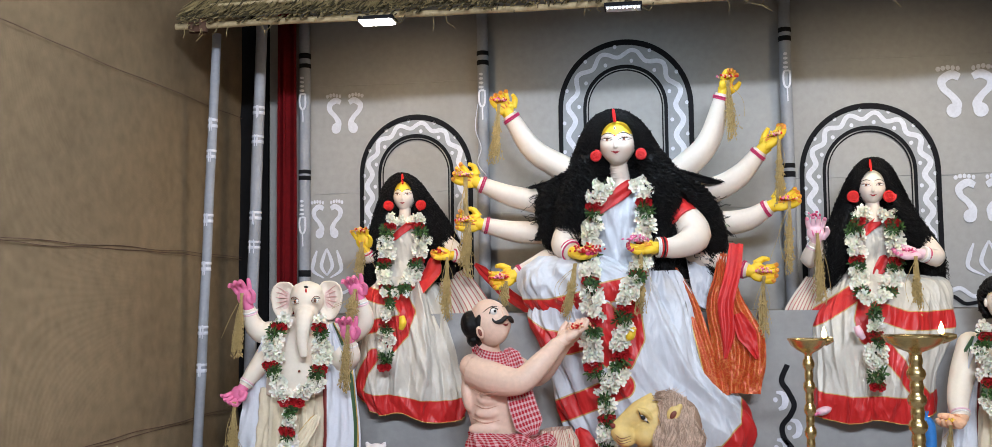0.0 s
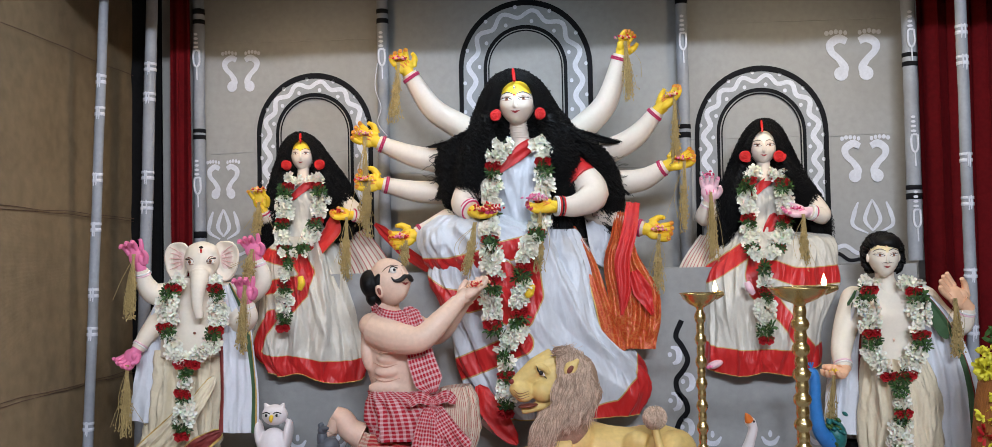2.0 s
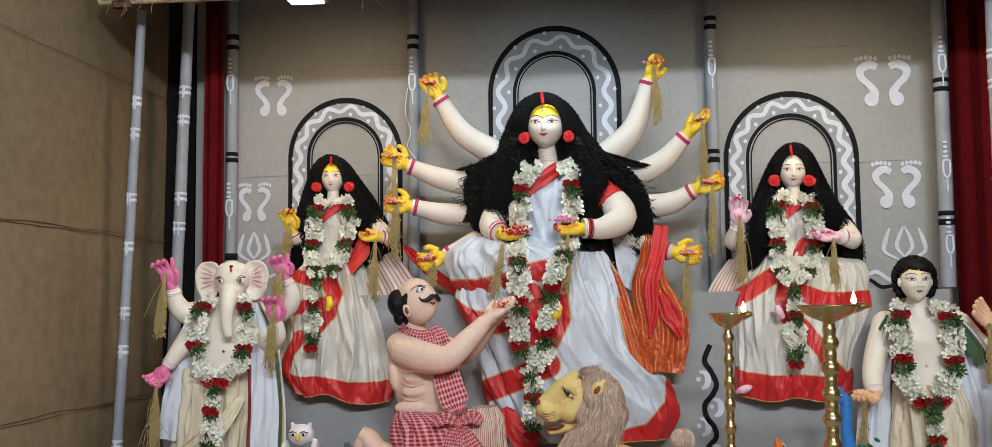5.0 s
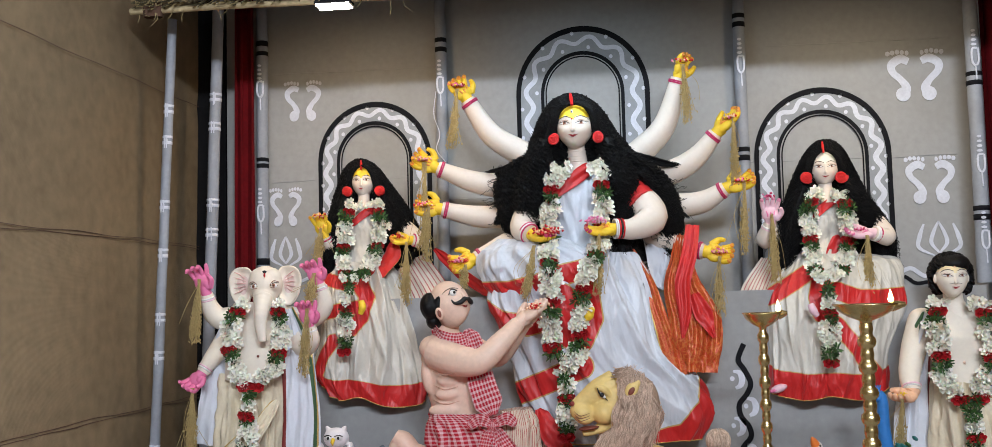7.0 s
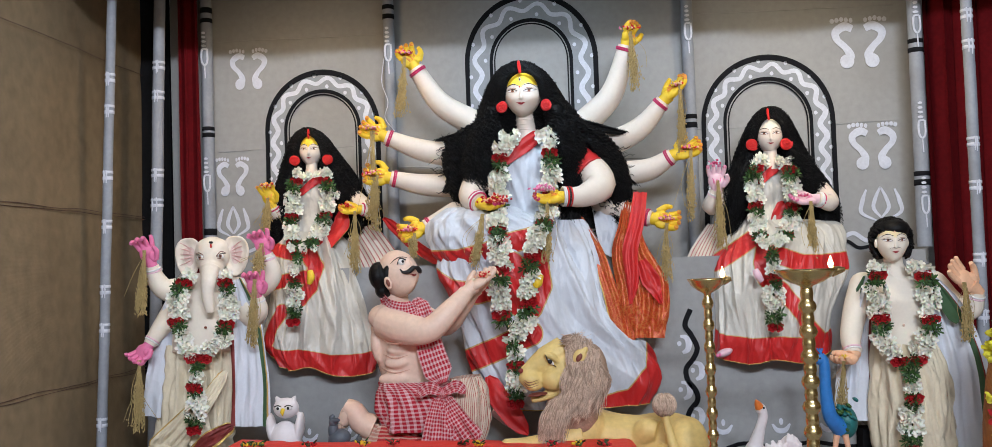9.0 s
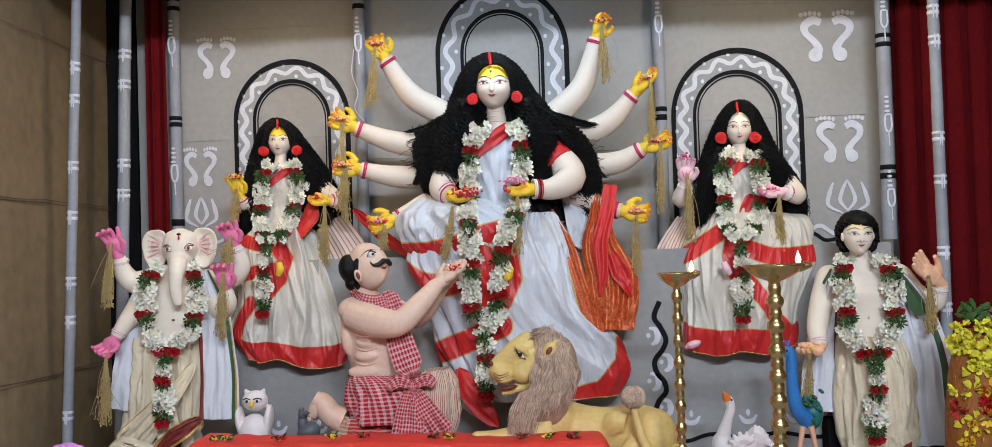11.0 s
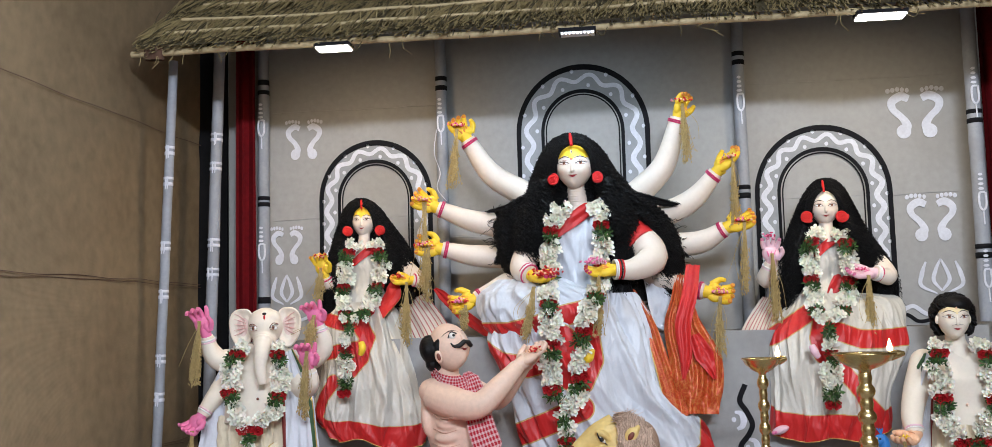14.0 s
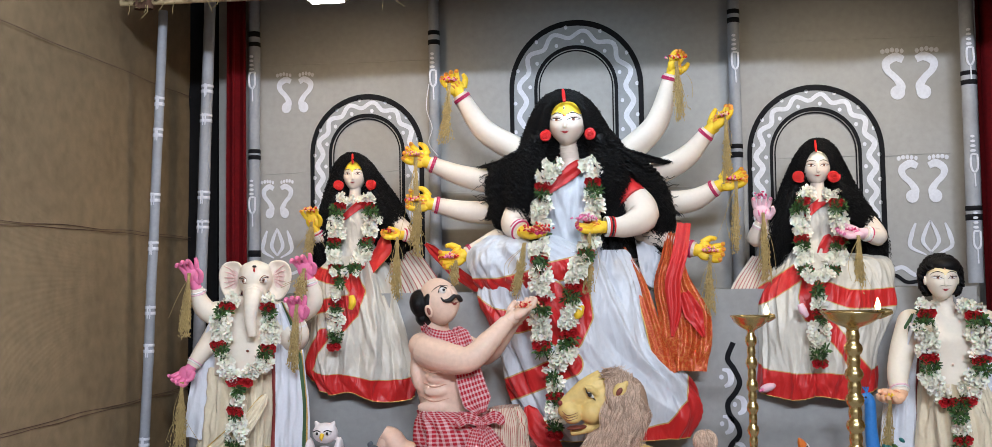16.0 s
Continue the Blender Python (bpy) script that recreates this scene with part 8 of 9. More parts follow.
for i, (a, e) in enumerate((
    ((-0.556, 4.810, 2.397), (-0.581, 4.820, 2.174)), ((-0.701, 4.800, 2.089), (-0.701, 4.800, 1.696)), ((-0.679, 4.780, 1.899), (-0.709, 4.790, 1.748)),
    ((-0.522, 4.720, 1.650), (-0.530, 4.720, 1.583)), ((-0.230, 4.585, 1.713), (-0.263, 4.560, 1.530)), ((0.025, 4.600, 1.759), (0.015, 4.540, 1.544)),
    ((0.389, 4.810, 2.457), (0.400, 4.820, 2.246)), ((0.579, 4.790, 2.222), (0.580, 4.800, 1.966)), ((0.615, 4.780, 1.953), (0.603, 4.790, 1.697)),
    ((0.498, 4.720, 1.656), (0.483, 4.700, 1.428)), ((-1.149, 4.790, 1.824), (-1.162, 4.790, 1.708)), ((-0.779, 4.780, 1.754), (-0.781, 4.760, 1.527)),
    ((0.717, 4.790, 1.824), (0.717, 4.780, 1.577)), ((1.080, 4.770, 1.725), (1.073, 4.740, 1.516)), ((-1.541, 4.450, 1.613), (-1.558, 4.450, 1.394)),
    ((-1.563, 4.430, 1.189), (-1.574, 4.430, 0.945)), ((-1.093, 4.400, 1.487), (-1.106, 4.400, 1.260)), ((-1.084, 4.470, 1.624), (-1.095, 4.450, 1.522)),
    ((1.108, 4.490, 1.110), (1.087, 4.490, 0.872)), ((1.575, 4.530, 1.388), (1.576, 4.530, 1.197)),
)):
    sheaf(a, e, 50 + i, 0.012 if i == 3 else 0.017)

# ---- brass oil lamps ----
M_BRASS = mat("polished_brass", (0.72, 0.55, 0.26), 0.27, metal=1.0, vary=0.12, scale=10, fine=60, bump=0.04)
M_FLAME = glow("lamp_flame", (1.0, 0.62, 0.22), 30)
M_WICK = mat("burnt_wick", (0.05, 0.04, 0.03), 0.9)


def oil_lamp(x, y, top, r, bead, wick_side, label):
    lampo = thing("oil_lamp", label, "oil lamp", "brass oil lamps")
    b = Mesh()
    z0 = STAGE
    prof = [(0.0, 0.0), (r * 0.95, 0.0), (r, 0.012), (r * 0.8, 0.03), (r * 0.4, 0.055), (bead * 0.9, 0.08)]
    z = 0.08
    end = top - z0 - 0.05
    k = 0
    while z < end - 0.012:
        big = bead * (1.0 if k % 2 == 0 else 0.72)
        hgt = 0.036 if k % 2 == 0 else 0.024
        for s in (0.0, 0.2, 0.5, 0.8, 1.0):
            prof.append((bead * 0.64 + (big - bead * 0.64) * math.sin(math.pi * s) ** 0.7, z + hgt * s))
        prof.append((bead * 0.66, z + hgt + 0.003))
        z += hgt + 0.006
        k += 1
    prof.append((bead * 0.5, end))
    b.lathe((x, y, z0), prof, M_BRASS, 20)
    b.make("stem", lampo)
    b = Mesh()
    bowl = [(bead * 0.55, -0.055), (bead * 0.7, -0.045), (r * 0.55, -0.034), (r * 0.85, -0.018), (r * 0.97, -0.004), (r * 1.04, 0.0), (r * 1.03, 0.003), (r * 0.93, 0.0), (r * 0.8, -0.014), (r * 0.4, -0.026), (0.001, -0.028)]
    b.lathe((x, y, top), bowl, M_BRASS, 28)
    tipx = x + wick_side * r * 1.25
    b.tube([(x + wick_side * r * 0.8, y - 0.01, top - 0.006), (x + wick_side * r * 1.05, y - 0.012, top - 0.002), (tipx, y - 0.014, top)], [0.016, 0.012, 0.006], M_BRASS, 10, flat=1.0)
    b.make("bowl", lampo)
    fx = x + wick_side * r * 0.80
    b = Mesh()
    b.tube([(fx - 0.01, y - 0.008, top - 0.008), (fx, y - 0.01, top + 0.006)], 0.003, M_WICK, 6)
    b.make("wick", lampo)
    b = Mesh()
    b.lathe((fx, y - 0.01, top + 0.004), [(0.0005, 0.0), (0.006, 0.004), (0.0085, 0.011), (0.006, 0.021), (0.0025, 0.031), (0.0003, 0.038)], M_FLAME, 10)
    b.make("flame", lampo)
    return lampo


oil_lamp(0.552, 4.0, 1.452, 0.062, 0.0195, 1, "slender brass oil lamp with a small lit flame")
oil_lamp(0.782, 3.6, 1.478, 0.086, 0.0265, 1, "tall brass oil lamp with a wide bowl and lit flame")

# ---- animal figures ----
M_WHITECLAY = mat("white_painted_clay", (0.82, 0.76, 0.76), 0.55, vary=0.05, scale=15, fine=70, bump=0.1)
M_GREYCLAY = mat("slate_painted_clay", (0.09, 0.105, 0.125), 0.5, vary=0.2, scale=15, fine=70, bump=0.1)
M_BLUE = mat("peacock_blue_paint", (0.03, 0.20, 0.55), 0.45, vary=0.15, scale=20)
M_TEAL = mat("teal_paint", (0.02, 0.16, 0.15), 0.5, vary=0.25, scale=25)

b = Mesh()
c = Vector((-1.017, 4.500, 0.932))
form = Mesh()
hd = Vector((-1.011, 4.500, 0.996))
form.ball((c.x, c.y, STAGE + 0.165), (0.062, 0.058, 0.082), M_WHITECLAY, nu=22, nv=14)
form.ball(hd, (0.050, 0.046, 0.040), M_WHITECLAY, nu=20, nv=12)
for s in (-1, 1):
    form.tube([hd + Vector((s * 0.026, 0, 0.022)), hd + Vector((s * 0.038, -0.004, 0.046))], [0.016, 0.005], M_WHITECLAY, 10)
    form.ball(c + Vector((s * 0.056, 0.006, -0.012)), (0.018, 0.042, 0.060), M_WHITECLAY, Matrix.Rotation(s * 0.10, 3, "Y"), 14, 10)
    form.ball((c.x + s * 0.025, c.y - 0.045, STAGE + 0.105), (0.018, 0.022, 0.012), M_WHITECLAY, nu=12, nv=8)
fuse(b, form, M_WHITECLAY, 0.004, 2)
b.box((c.x - 0.05, c.y - 0.04, STAGE + 0.1005), (c.x + 0.05, c.y + 0.04, STAGE + 0.112), M_WHITECLAY)
for s in (-1, 1):
    b.ball(hd + Vector((s * 0.020, -0.042, 0.004)), (0.014, 0.006, 0.008), M_EYEWHITE, nu=10, nv=6)
    b.ball(hd + Vector((s * 0.020, -0.046, 0.004)), (0.006, 0.004, 0.006), M_BLACK, nu=8, nv=5)
    b.tube(spline([hd + Vector((s * 0.036, -0.040, 0.010)), hd + Vector((s * 0.02, -0.047, 0.016)), hd + Vector((s * 0.006, -0.047, 0.010))], 8), 0.002, M_BLACK, 5)
b.tube([hd + Vector((0, -0.046, 0.0)), hd + Vector((0, -0.058, -0.010)), hd + Vector((0, -0.052, -0.022))], [0.008, 0.008, 0.002], M_YELLOW, 8)
tagged(b.make("owl_statue"), "white painted clay owl statue beside the kneeling man", "statue")
slab("owl_block", (c.x - 0.09, 4.42, STAGE), (c.x + 0.09, 4.60, STAGE + 0.10), M_FLOOR, "low grey block under the owl statue", "pedestal", "")

b = Mesh()
c = Vector((-0.783, 4.360, 0.902))
b.ball(c + Vector((0.01, 0, -0.005)), (0.045, 0.035, 0.035), M_GREYCLAY, Matrix.Rotation(-0.3, 3, "Y"), 16, 10)
b.ball(c + Vector((-0.012, 0, 0.025)), (0.020, 0.022, 0.034), M_GREYCLAY, nu=14, nv=9)
b.ball(c + Vector((-0.010, -0.004, 0.056)), (0.018, 0.018, 0.018), M_GREYCLAY, nu=12, nv=8)
b.tube([c + Vector((-0.012, -0.005, 0.058)), c + Vector((0.008, -0.02, 0.066)), c + Vector((0.018, -0.024, 0.066))], [0.014, 0.009, 0.004], M_GREYCLAY, 8)
for s in (-1, 1):
    b.ball(c + Vector((-0.016, 0.012 * s, 0.074)), (0.009, 0.004, 0.010), M_GREYCLAY, nu=8, nv=6)
b.tube(spline([c + Vector((0.05, 0, -0.02)), c + Vector((0.075, -0.01, -0.01)), c + Vector((0.085, 0, 0.01))], 10), lerps([0.006, 0.002], 10), M_GREYCLAY, 6)
b.box(tuple(c + Vector((-0.05, -0.04, STAGE - c.z))), tuple(c + Vector((0.06, 0.04, -0.034))), M_GREYCLAY)
tagged(b.make("mouse_statue"), "dark grey painted clay mouse statue beside the owl", "statue")

b = Mesh()
k = 0.00246
c = Vector((0.827, 4.450, 0.781))
form = Mesh()
form.ball((0.810, 4.450, 0.771), (32 * k, 0.062, 20 * k), M_WHITECLAY, nu=24, nv=14)
form.ball((0.759, 4.450, 0.790), (15 * k, 0.05, 22 * k), M_WHITECLAY, nu=18, nv=12)
form.tube(spline([(0.761, 4.445, 0.803), (0.767, 4.440, 0.840), (0.781, 4.425, 0.894), (0.792, 4.420, 0.937), (0.782, 4.415, 0.971)], 22), lerps([14 * k, 10.5 * k, 7.5 * k, 7 * k, 7.5 * k], 22), M_WHITECLAY, 14)
form.ball((0.780, 4.415, 0.966), (8 * k, 0.020, 8 * k), M_WHITECLAY, nu=14, nv=9)
form.ball((0.893, 4.460, 0.806), (17 * k, 0.035, 22 * k), M_WHITECLAY, nu=18, nv=12)
for q in range(6):
    form.tube([(0.872 + 0.010 * q, 4.430, 0.800), (0.878 + 0.013 * q, 4.425, 0.842 - 0.002 * q * q), (0.884 + 0.015 * q, 4.440, 0.868 - 0.004 * q * q)], [0.008, 0.011, 0.005], M_WHITECLAY, 8)
fuse(b, form, M_WHITECLAY, 0.004, 3)
form = Mesh()
form.ball((0.843, 4.405, 0.799), (17 * k, 0.02, 16 * k), M_WHITECLAY, nu=18, nv=12)
for q in range(15):
    a = -2.6 + 0.26 * q
    r0 = Vector((0.830, 4.388, 0.807))
    tip = r0 + Vector((-(0.056 if q % 2 else 0.042) * math.cos(a), 0.004 if q % 2 else -0.004, -(0.052 if q % 2 else 0.038) * math.sin(a) * 0.9))
    form.tube([r0, r0.lerp(tip, 0.6) + Vector((0, -0.004, 0)), tip], [0.005, 0.0095, 0.006], M_WHITECLAY, 8)
fuse(b, form, M_WHITECLAY, 0.003, 1)
hd = Vector((0.780, 4.415, 0.966))
M_BEAK = mat("deep_orange_paint", (0.80, 0.20, 0.03), 0.5, vary=0.15, scale=20)
b.tube([hd + Vector((-0.004, -0.012, 0.006)), hd + Vector((-0.012, -0.022, 0.022)), hd + Vector((-0.018, -0.026, 0.034))], [0.016, 0.011, 0.003], M_BEAK, 12)
b.ball(hd + Vector((0.012, -0.014, 0.002)), 0.0045, M_BLACK, nu=8, nv=5)
tagged(b.make("swan_statue"), "white painted clay swan statue with an orange beak", "statue")

b = Mesh()
nk = spline([(1.006, 4.420, 1.151), (1.020, 4.420, 1.123), (1.021, 4.420, 1.030), (1.034, 4.430, 0.934), (1.079, 4.460, 0.877)], 22)
b.tube(nk, lerps([0.016, 0.019, 0.021, 0.026, 0.034], 22), M_BLUE, 14)
hd = Vector((1.006, 4.420, 1.137))
b.ball(hd, (0.022, 0.020, 0.021), M_BLUE, nu=14, nv=9)
b.tube([hd + Vector((-0.014, -0.008, 0.004)), hd + Vector((-0.038, -0.02, 0.006))], [0.009, 0.003], M_ORANGE, 8)
b.ball(hd + Vector((-0.004, -0.018, 0.006)), 0.004, M_BLACK, nu=8, nv=5)
for k in range(3):
    b.tube([hd + Vector((0.004, 0, 0.018)), hd + Vector((0.01 * (k - 1), 0, 0.042))], [0.002, 0.003], M_BLUE, 5)
b.ball((1.103, 4.480, 0.898), (0.042, 0.05, 0.060), M_TEAL, nu=18, nv=12)
rng = random.Random(3)
for k in range(18):
    p = Vector((1.104, 4.440, 0.933)) + Vector((rng.gauss(0, 0.02), 0, rng.gauss(0, 0.025)))
    b.ball(p, (0.012, 0.02, 0.007), rng.choice([M_TEAL, M_LEAF, M_TEAL]), Matrix.Rotation(0.7, 3, "Y"), 8, 5)
for lx in (1298, 1336):
    top = Vector((1.073, 4.440, 0.858)) + Vector(((lx - 1316) * 0.0008, 0, 0))
    ft = Vector((top.x + (lx - 1316) * 0.0014, top.y, STAGE + 0.005))
    b.tube([top, top.lerp(ft, 0.5), ft], [0.012, 0.008, 0.007], M_ORANGE, 8)
    for k in range(3):
        b.tube([ft, ft + Vector((0.03 * (k - 1), -0.035, 0))], [0.006, 0.003], M_ORANGE, 5)
tagged(b.make("peacock_statue"), "bright blue painted peacock statue with orange legs", "statue")

# ---- red-covered table ----
tbl = thing("offering_table", "long low table covered in crumpled red cloth", "table")
b = Mesh()
b.box((-1.06, 4.03, STAGE), (0.26, 4.18, 0.86), M_LATH)
b.make("frame", tbl, smooth=False)
b = Mesh()
rows = []
xs = 150
prof = [(4.23, 0.78), (4.225, 0.90), (4.205, 0.925), (4.12, 0.926), (4.03, 0.925), (4.005, 0.915), (3.995, 0.88), (3.988, 0.82), (3.98, 0.76), (3.972, 0.712)]
for j in range(46):
    s = j / 45 * (len(prof) - 1)
    k = min(int(s), len(prof) - 2)
    w = s - k
    y, z = prof[k][0] * (1 - w) + prof[k + 1][0] * w, prof[k][1] * (1 - w) + prof[k + 1][1] * w
    drop = max(0.0, 0.92 - z) / 0.2 if y < 4.02 else 0.0
    row = []
    for i in range(xs):
        u = i / (xs - 1)
        x = -1.13 + 1.46 * u
        flare = (u - 0.5) * 0.16 * drop
        end = max(0.0, (0.03 - min(u, 1 - u)) / 0.03)
        zz = z - 0.06 * end ** 2 - 0.025 * u + 0.012 * wob(u * 6, z * 3, 1) + 0.004 * wob(u * 30, z * 9, 4)
        yy = y - 0.016 * drop * math.sin(u * 46 + 2.5 * wob(u * 6, 0, 2)) * abs(wob(u * 7, 1, 6)) * 2 - 0.004 * wob(u * 40, z * 20, 3) - 0.012 * max(0.0, 1 - abs(3 * wob(u * 11 + z * 9, z * 7 - u * 4, 8))) ** 2
        row.append((x + flare, yy, zz))
    rows.append(row)
b.grid(rows, M_REDSTAGE)
b.grid([[(p[0], p[1] + 0.003, p[2] - 0.003) for p in r] for r in rows], M_REDSTAGE)
tagged(b.make("table_cover", tbl), "crumpled bright red cloth cover")

# loose blossoms on the table's edge
rng = random.Random(8)
M_MARI = mat("yellow_marigold", (0.80, 0.50, 0.02), 0.6, vary=0.2, scale=40)
for k, (fx, kind) in enumerate(((-1.02, 3), (-0.98, 0), (-0.80, 1), (-0.62, 0), (-0.52, 1), (-0.28, 2), (-0.22, 0), (0.02, 2), (0.11, 0), (0.20, 1))):
    b = Mesh()
    p = Vector((fx, 4.03 + rng.uniform(0, 0.04), 0.935 - 0.025 * (fx + 1.13) / 1.46))
    petals_pile(b, p, [M_MARI, M_LEAF] if kind in (0, 3) else [M_ROSE, M_LEAF_D], 16, 0.011, 90 + k)
    for q in range(4):
        petal(b, p, (rng.gauss(0, 1), rng.gauss(0, 1), 0.2), (0, 0, 1), 0.03, 0.013, M_LEAF_D)
    tagged(b.make("petal_heap"), "scattered yellow and red petals with leaves on red cloth", "flowers", "petals on the table", "stuff")

# ---- clutter beside the table ----
M_TERRA = mat("terracotta", (0.54, 0.30, 0.14), 0.75, vary=0.15, scale=12, fine=80, bump=0.15)
M_PINKBAG = creased(mat("pink_plastic_film", (0.66, 0.24, 0.66), 0.4, vary=0.15, scale=10, fine=50, bump=0.1), 14, 0.012, 0.7, 0.8)
M_BLACKBAG = creased(mat("black_plastic_film", (0.010, 0.010, 0.012), 0.38, vary=0.3, scale=14, fine=50, bump=0.1, spec=0.35), 14, 0.010, 0.6, 0.8)
M_CLEAR = creased(mat("clear_plastic_film", (0.62, 0.60, 0.58), 0.35, vary=0.1, scale=14, fine=50, bump=0.1), 16, 0.010, 0.6, 0.8)
M_CLEAR.node_tree.nodes["Principled BSDF"].inputs["Transmission Weight"].default_value = 0.6


def vase(at, h, r, label, mouth=0.42):
    b = Mesh()
    b.lathe(at, [(0.001, 0), (r * 0.6, 0.0), (r * 0.95, h * 0.2), (r, h * 0.38), (r * 0.85, h * 0.55), (r * mouth * 0.85, h * 0.68), (r * mouth * 0.72, h * 0.84), (r * mouth * 0.95, h * 0.96), (r * mouth * 1.08, h * 0.975), (r * mouth * 1.08, h * 0.995), (r * mouth, h), (r * mouth * 0.85, h * 0.985), (r * mouth * 0.55, h * 0.86), (r * mouth * 0.6, h * 0.7)], M_TERRA, 30)
    return tagged(b.make("clay_vase"), label, "vase")


def crumpled(name, c, size, m, seed, label, category, points=()):
    """A plastic bag: a slack film with broad creases, its corners drawn out to points."""
    b = Mesh()
    c, rows = Vector(c), []
    nu, nv = 90, 56
    tips = [(Vector(p) - c, w) for p, w in points]
    for j in range(nv + 1):
        a = math.pi * j / nv
        row = []
        for i in range(nu):
            t = 2 * math.pi * i / nu
            d = Vector((math.sin(a) * math.cos(t), math.sin(a) * math.sin(t), math.cos(a)))
            k = 0.95 + 0.32 * wob(d.x * 1.3 + seed, d.y * 1.3, d.z * 1.3)
            for q, (fr, am) in enumerate(((2.2, 0.24), (4.3, 0.10))):
                k -= am * abs(wob(d.x * fr + seed * 2 + q, d.y * fr, d.z * fr + q)) * 2 - am * 0.4
            p = Vector((d.x * size[0], d.y * size[1], max(d.z, -0.6) * size[2])) * k
            for tip, w in tips:
                s = max(0.0, d.dot(tip.normalized()))
                p = p.lerp(tip, s ** (40 / w))
            row.append(c + p)
        rows.append(row)
    b.grid(rows, m, close_u=True)
    return tagged(b.make(name), label, category)


def strap(path, wide, m, name, parent):
    b = Mesh()
    swath(b, path, [wide, wide * 0.8, wide], m, n=24, across=6, folds=1, amp=0.002, flat=(0.3, 1, 0), taper=1)
    b.make(name, parent)


vase((-1.741, 3.8, STAGE), 0.937 - STAGE, 0.080, "terracotta vase with a narrow neck on the stage")
vase((-1.442, 3.72, STAGE), 0.894 - STAGE, 0.046, "small terracotta vase with a flared rim", 0.72)
b = Mesh()
b.lathe((-1.52, 3.72, STAGE), [(0.001, 0), (0.045, 0), (0.055, 0.13), (0.062, 0.138), (0.055, 0.138), (0.045, 0.12), (0.001, 0.11)], M_TERRA, 24)
pot = tagged(b.make("clay_pot"), "small terracotta pot holding green leaves", "pot")
b = Mesh()
for k in range(14):
    petal(b, (-1.52, 3.72, STAGE + 0.12), (rng.gauss(0, 1), rng.gauss(0, 1), 0.9), (0, -1, 0.3), rng.uniform(0.04, 0.07), 0.022, M_LEAF)
b.make("leaves", pot)
crumpled("plastic_bag", (-1.539, 3.980, 0.829), (0.13, 0.10, 0.115), M_PINKBAG, 3, "crumpled pink plastic bag beside the red table", "bag", (((-1.356, 3.930, 0.914), 1.0), ((-1.614, 3.980, 0.916), 4), ((-1.504, 3.980, 0.941), 4), ((-1.732, 3.900, 0.828), 2)))
black = crumpled("plastic_bag", (-1.336, 3.950, 0.810), (0.105, 0.08, 0.10), M_BLACKBAG, 7, "crumpled black plastic bag beside the red table", "bag", (((-1.234, 3.950, 0.902), 6), ((-1.421, 3.950, 0.887), 5), ((-1.334, 3.950, 0.900), 6)))
strap([(-1.228, 3.900, 0.888), (-1.177, 3.890, 0.899), (-1.148, 3.890, 0.870), (-1.141, 3.890, 0.820)], 0.022, M_BLACKBAG, "handle", black)
crumpled("plastic_bag", (-1.190, 3.820, 0.815), (0.075, 0.06, 0.045), M_CLEAR, 11, "crumpled clear plastic bag beside the red table", "bag", (((-1.252, 3.800, 0.848), 5), ((-1.116, 3.800, 0.852), 5)))
crumpled("plastic_bag", (-1.591, 3.820, 0.860), (0.060, 0.05, 0.075), M_CLEAR, 13, "clear plastic bag tied round green leaves", "bag", (((-1.552, 3.820, 0.943), 4), ((-1.639, 3.800, 0.881), 4)))

# ---- right side: low table with folded cloth, and the decked pot ----
side = thing("side_table", "low table covered with red cloth before the youth statue", "table")
b = Mesh()
b.box((0.92, 4.10, STAGE), (1.62, 4.34, 0.735), M_LATH)
b.make("board", side, smooth=False)
b = Mesh()
rows = [[(0.88 + 0.76 * i / 60, 4.36 - 0.30 * j / 20, 0.742 + 0.006 * wob(i * 0.2, j * 0.3, 2) - (0.05 if j > 18 else 0) * (j - 18) / 2) for i in range(61)] for j in range(21)]
b.grid(rows, M_REDSTAGE)
b.make("table_cover", side)
b = Mesh()
rows = []
for j in range(61):
    v = j / 60 * 5
    lay = min(int(v), 4)
    w = v - lay
    y = 4.30 - 0.17 * (w if lay % 2 == 0 else 1 - w)
    row = []
    for i in range(60):
        u = i / 59
        row.append((1.05 + 0.38 * u + 0.006 * lay, y, 0.754 + 0.0095 * v + 0.004 * math.sin(w * math.pi) + 0.006 * wob(u * 6, v * 1.5, 2) - 0.020 * abs(2 * u - 1) ** 6))
    rows.append(row)
b.grid(rows, M_GAMCHA, uv=(1.5, 1.8))
tagged(b.make("folded_cloth"), "folded red and white checked cotton cloth", "cloth")
b = Mesh()
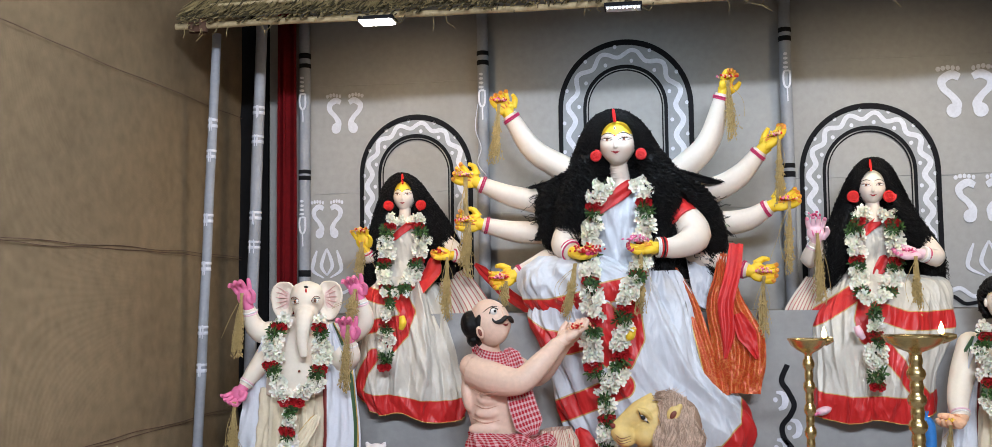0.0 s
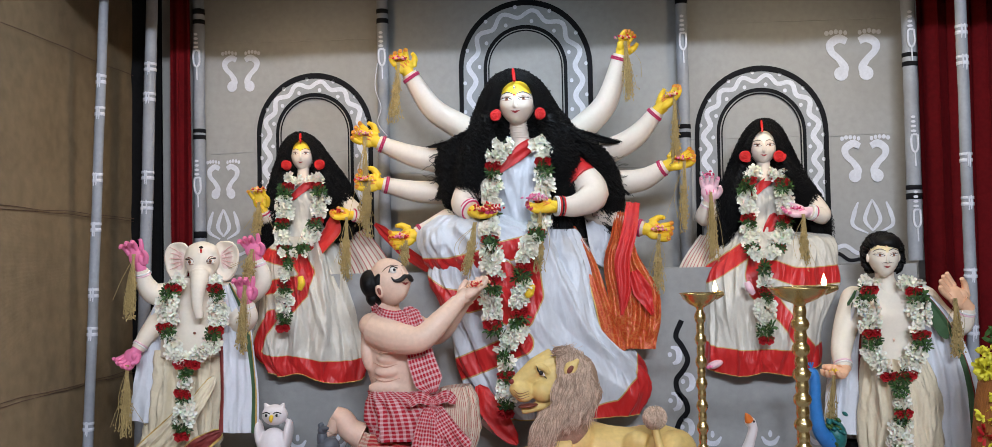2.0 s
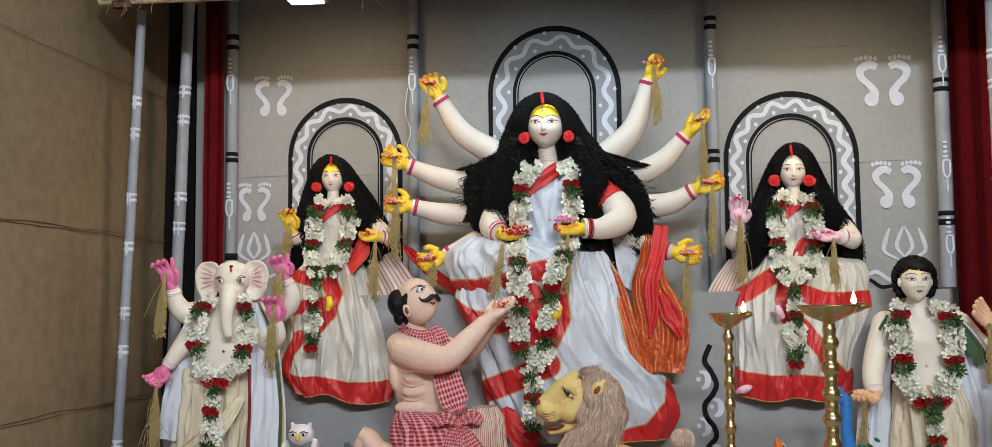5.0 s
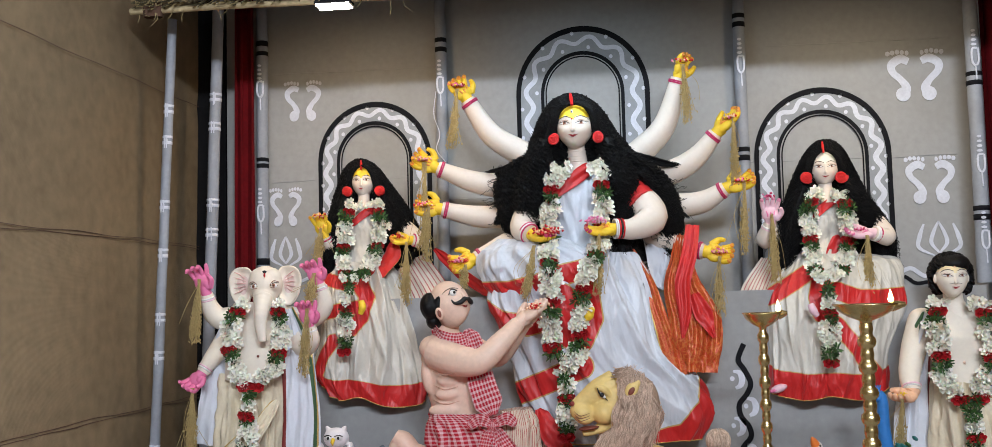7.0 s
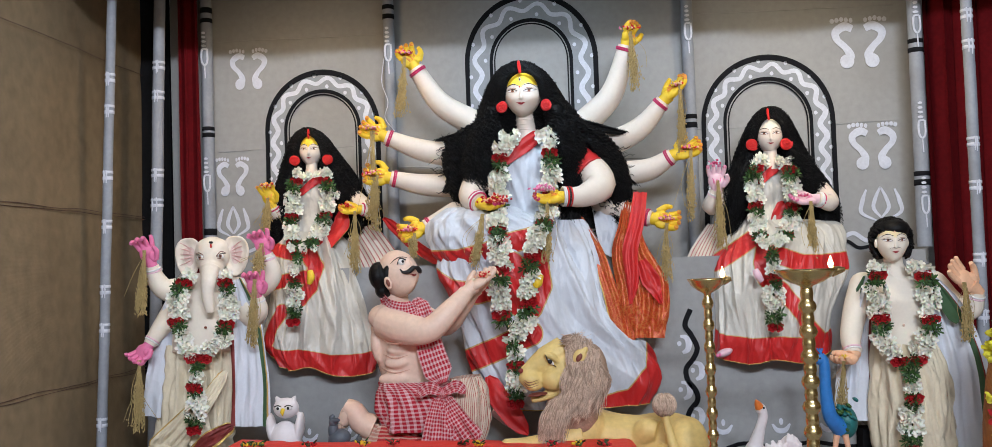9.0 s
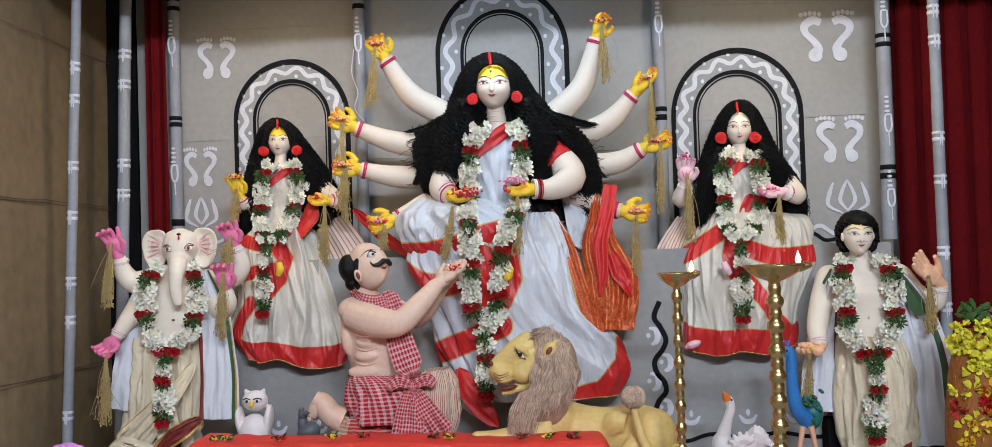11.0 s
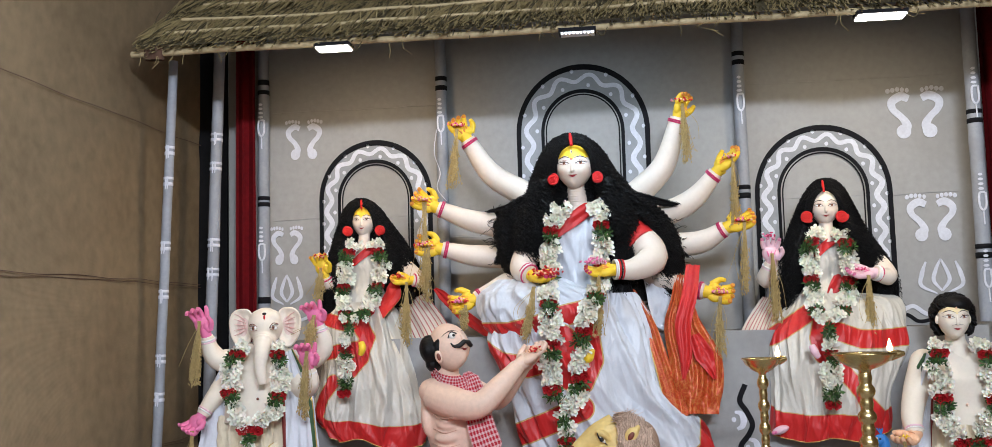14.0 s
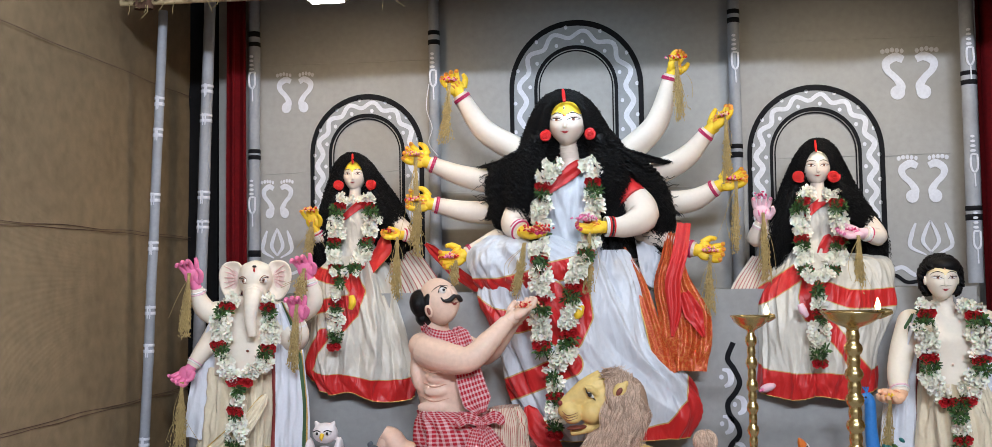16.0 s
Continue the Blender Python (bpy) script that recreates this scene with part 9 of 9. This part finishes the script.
petals_pile(b, (1.30, 4.16, 0.79), [M_MARI], 30, 0.02, 12)
tagged(b.make("petal_heap"), "yellow marigold petals lying on the folded cloth", "flowers", kind="stuff")

M_WEAVE = woven(mat("orange_woven_cloth", (0.42, 0.15, 0.03), 0.7, vary=0.2, scale=20, bump=0.2), 300, 0.6, 0.5, ("X", "Z"))
dp = thing("decked_pot", "cloth-wrapped pot decked with yellow and red flowers", "pot")
b = Mesh()
b.lathe((1.60, 4.22, STAGE), [(0.001, 0), (0.08, 0), (0.105, 0.08), (0.10, 0.22), (0.085, 0.36), (0.065, 0.46), (0.03, 0.52), (0.001, 0.525)], M_WEAVE, 26)
b.make("pot", dp)
rng = random.Random(31)


def pompom_mesh(m, seed):
    r2 = random.Random(seed)
    t = Mesh()
    for k in range(26):
        d = Vector((r2.gauss(0, 1), r2.gauss(0, 1), r2.gauss(0, 1))).normalized()
        petal(t, d * 0.006, d, d.orthogonal(), 0.022, 0.014, m, 0.3)
    ob = t.make("marigold")
    me = ob.data
    bpy.data.objects.remove(ob)
    return me


POMS = [pompom_mesh(M_MARI, 1), pompom_mesh(mat("pale_yellow_flower", (0.75, 0.68, 0.05), 0.6, vary=0.2), 2), pompom_mesh(M_ROSE, 3)]
for k in range(75):
    a = rng.uniform(-3.0, 0.2)
    z = rng.uniform(0.02, 0.54)
    rr = 0.09 - 0.12 * max(0, z - 0.3)
    put(POMS[1 if z > 0.36 else (2 if 0.24 < z < 0.31 else rng.choice((0, 1)))], "marigold", (1.60 + rr * math.cos(a), 4.22 + rr * math.sin(a), STAGE + z), (0, -1, 0), rng.uniform(0, 6), rng.uniform(1.1, 1.6), dp)
b = Mesh()
for k in range(40):
    petal(b, (1.60 + rng.gauss(0, 0.03), 4.2, STAGE + 0.54 + rng.uniform(0, 0.05)), (rng.gauss(0, 1), rng.gauss(0, 0.6), rng.uniform(0.1, 1.0)), (0, -1, 0.4), rng.uniform(0.03, 0.06), 0.02, M_LEAF)
b.make("leaves", dp)
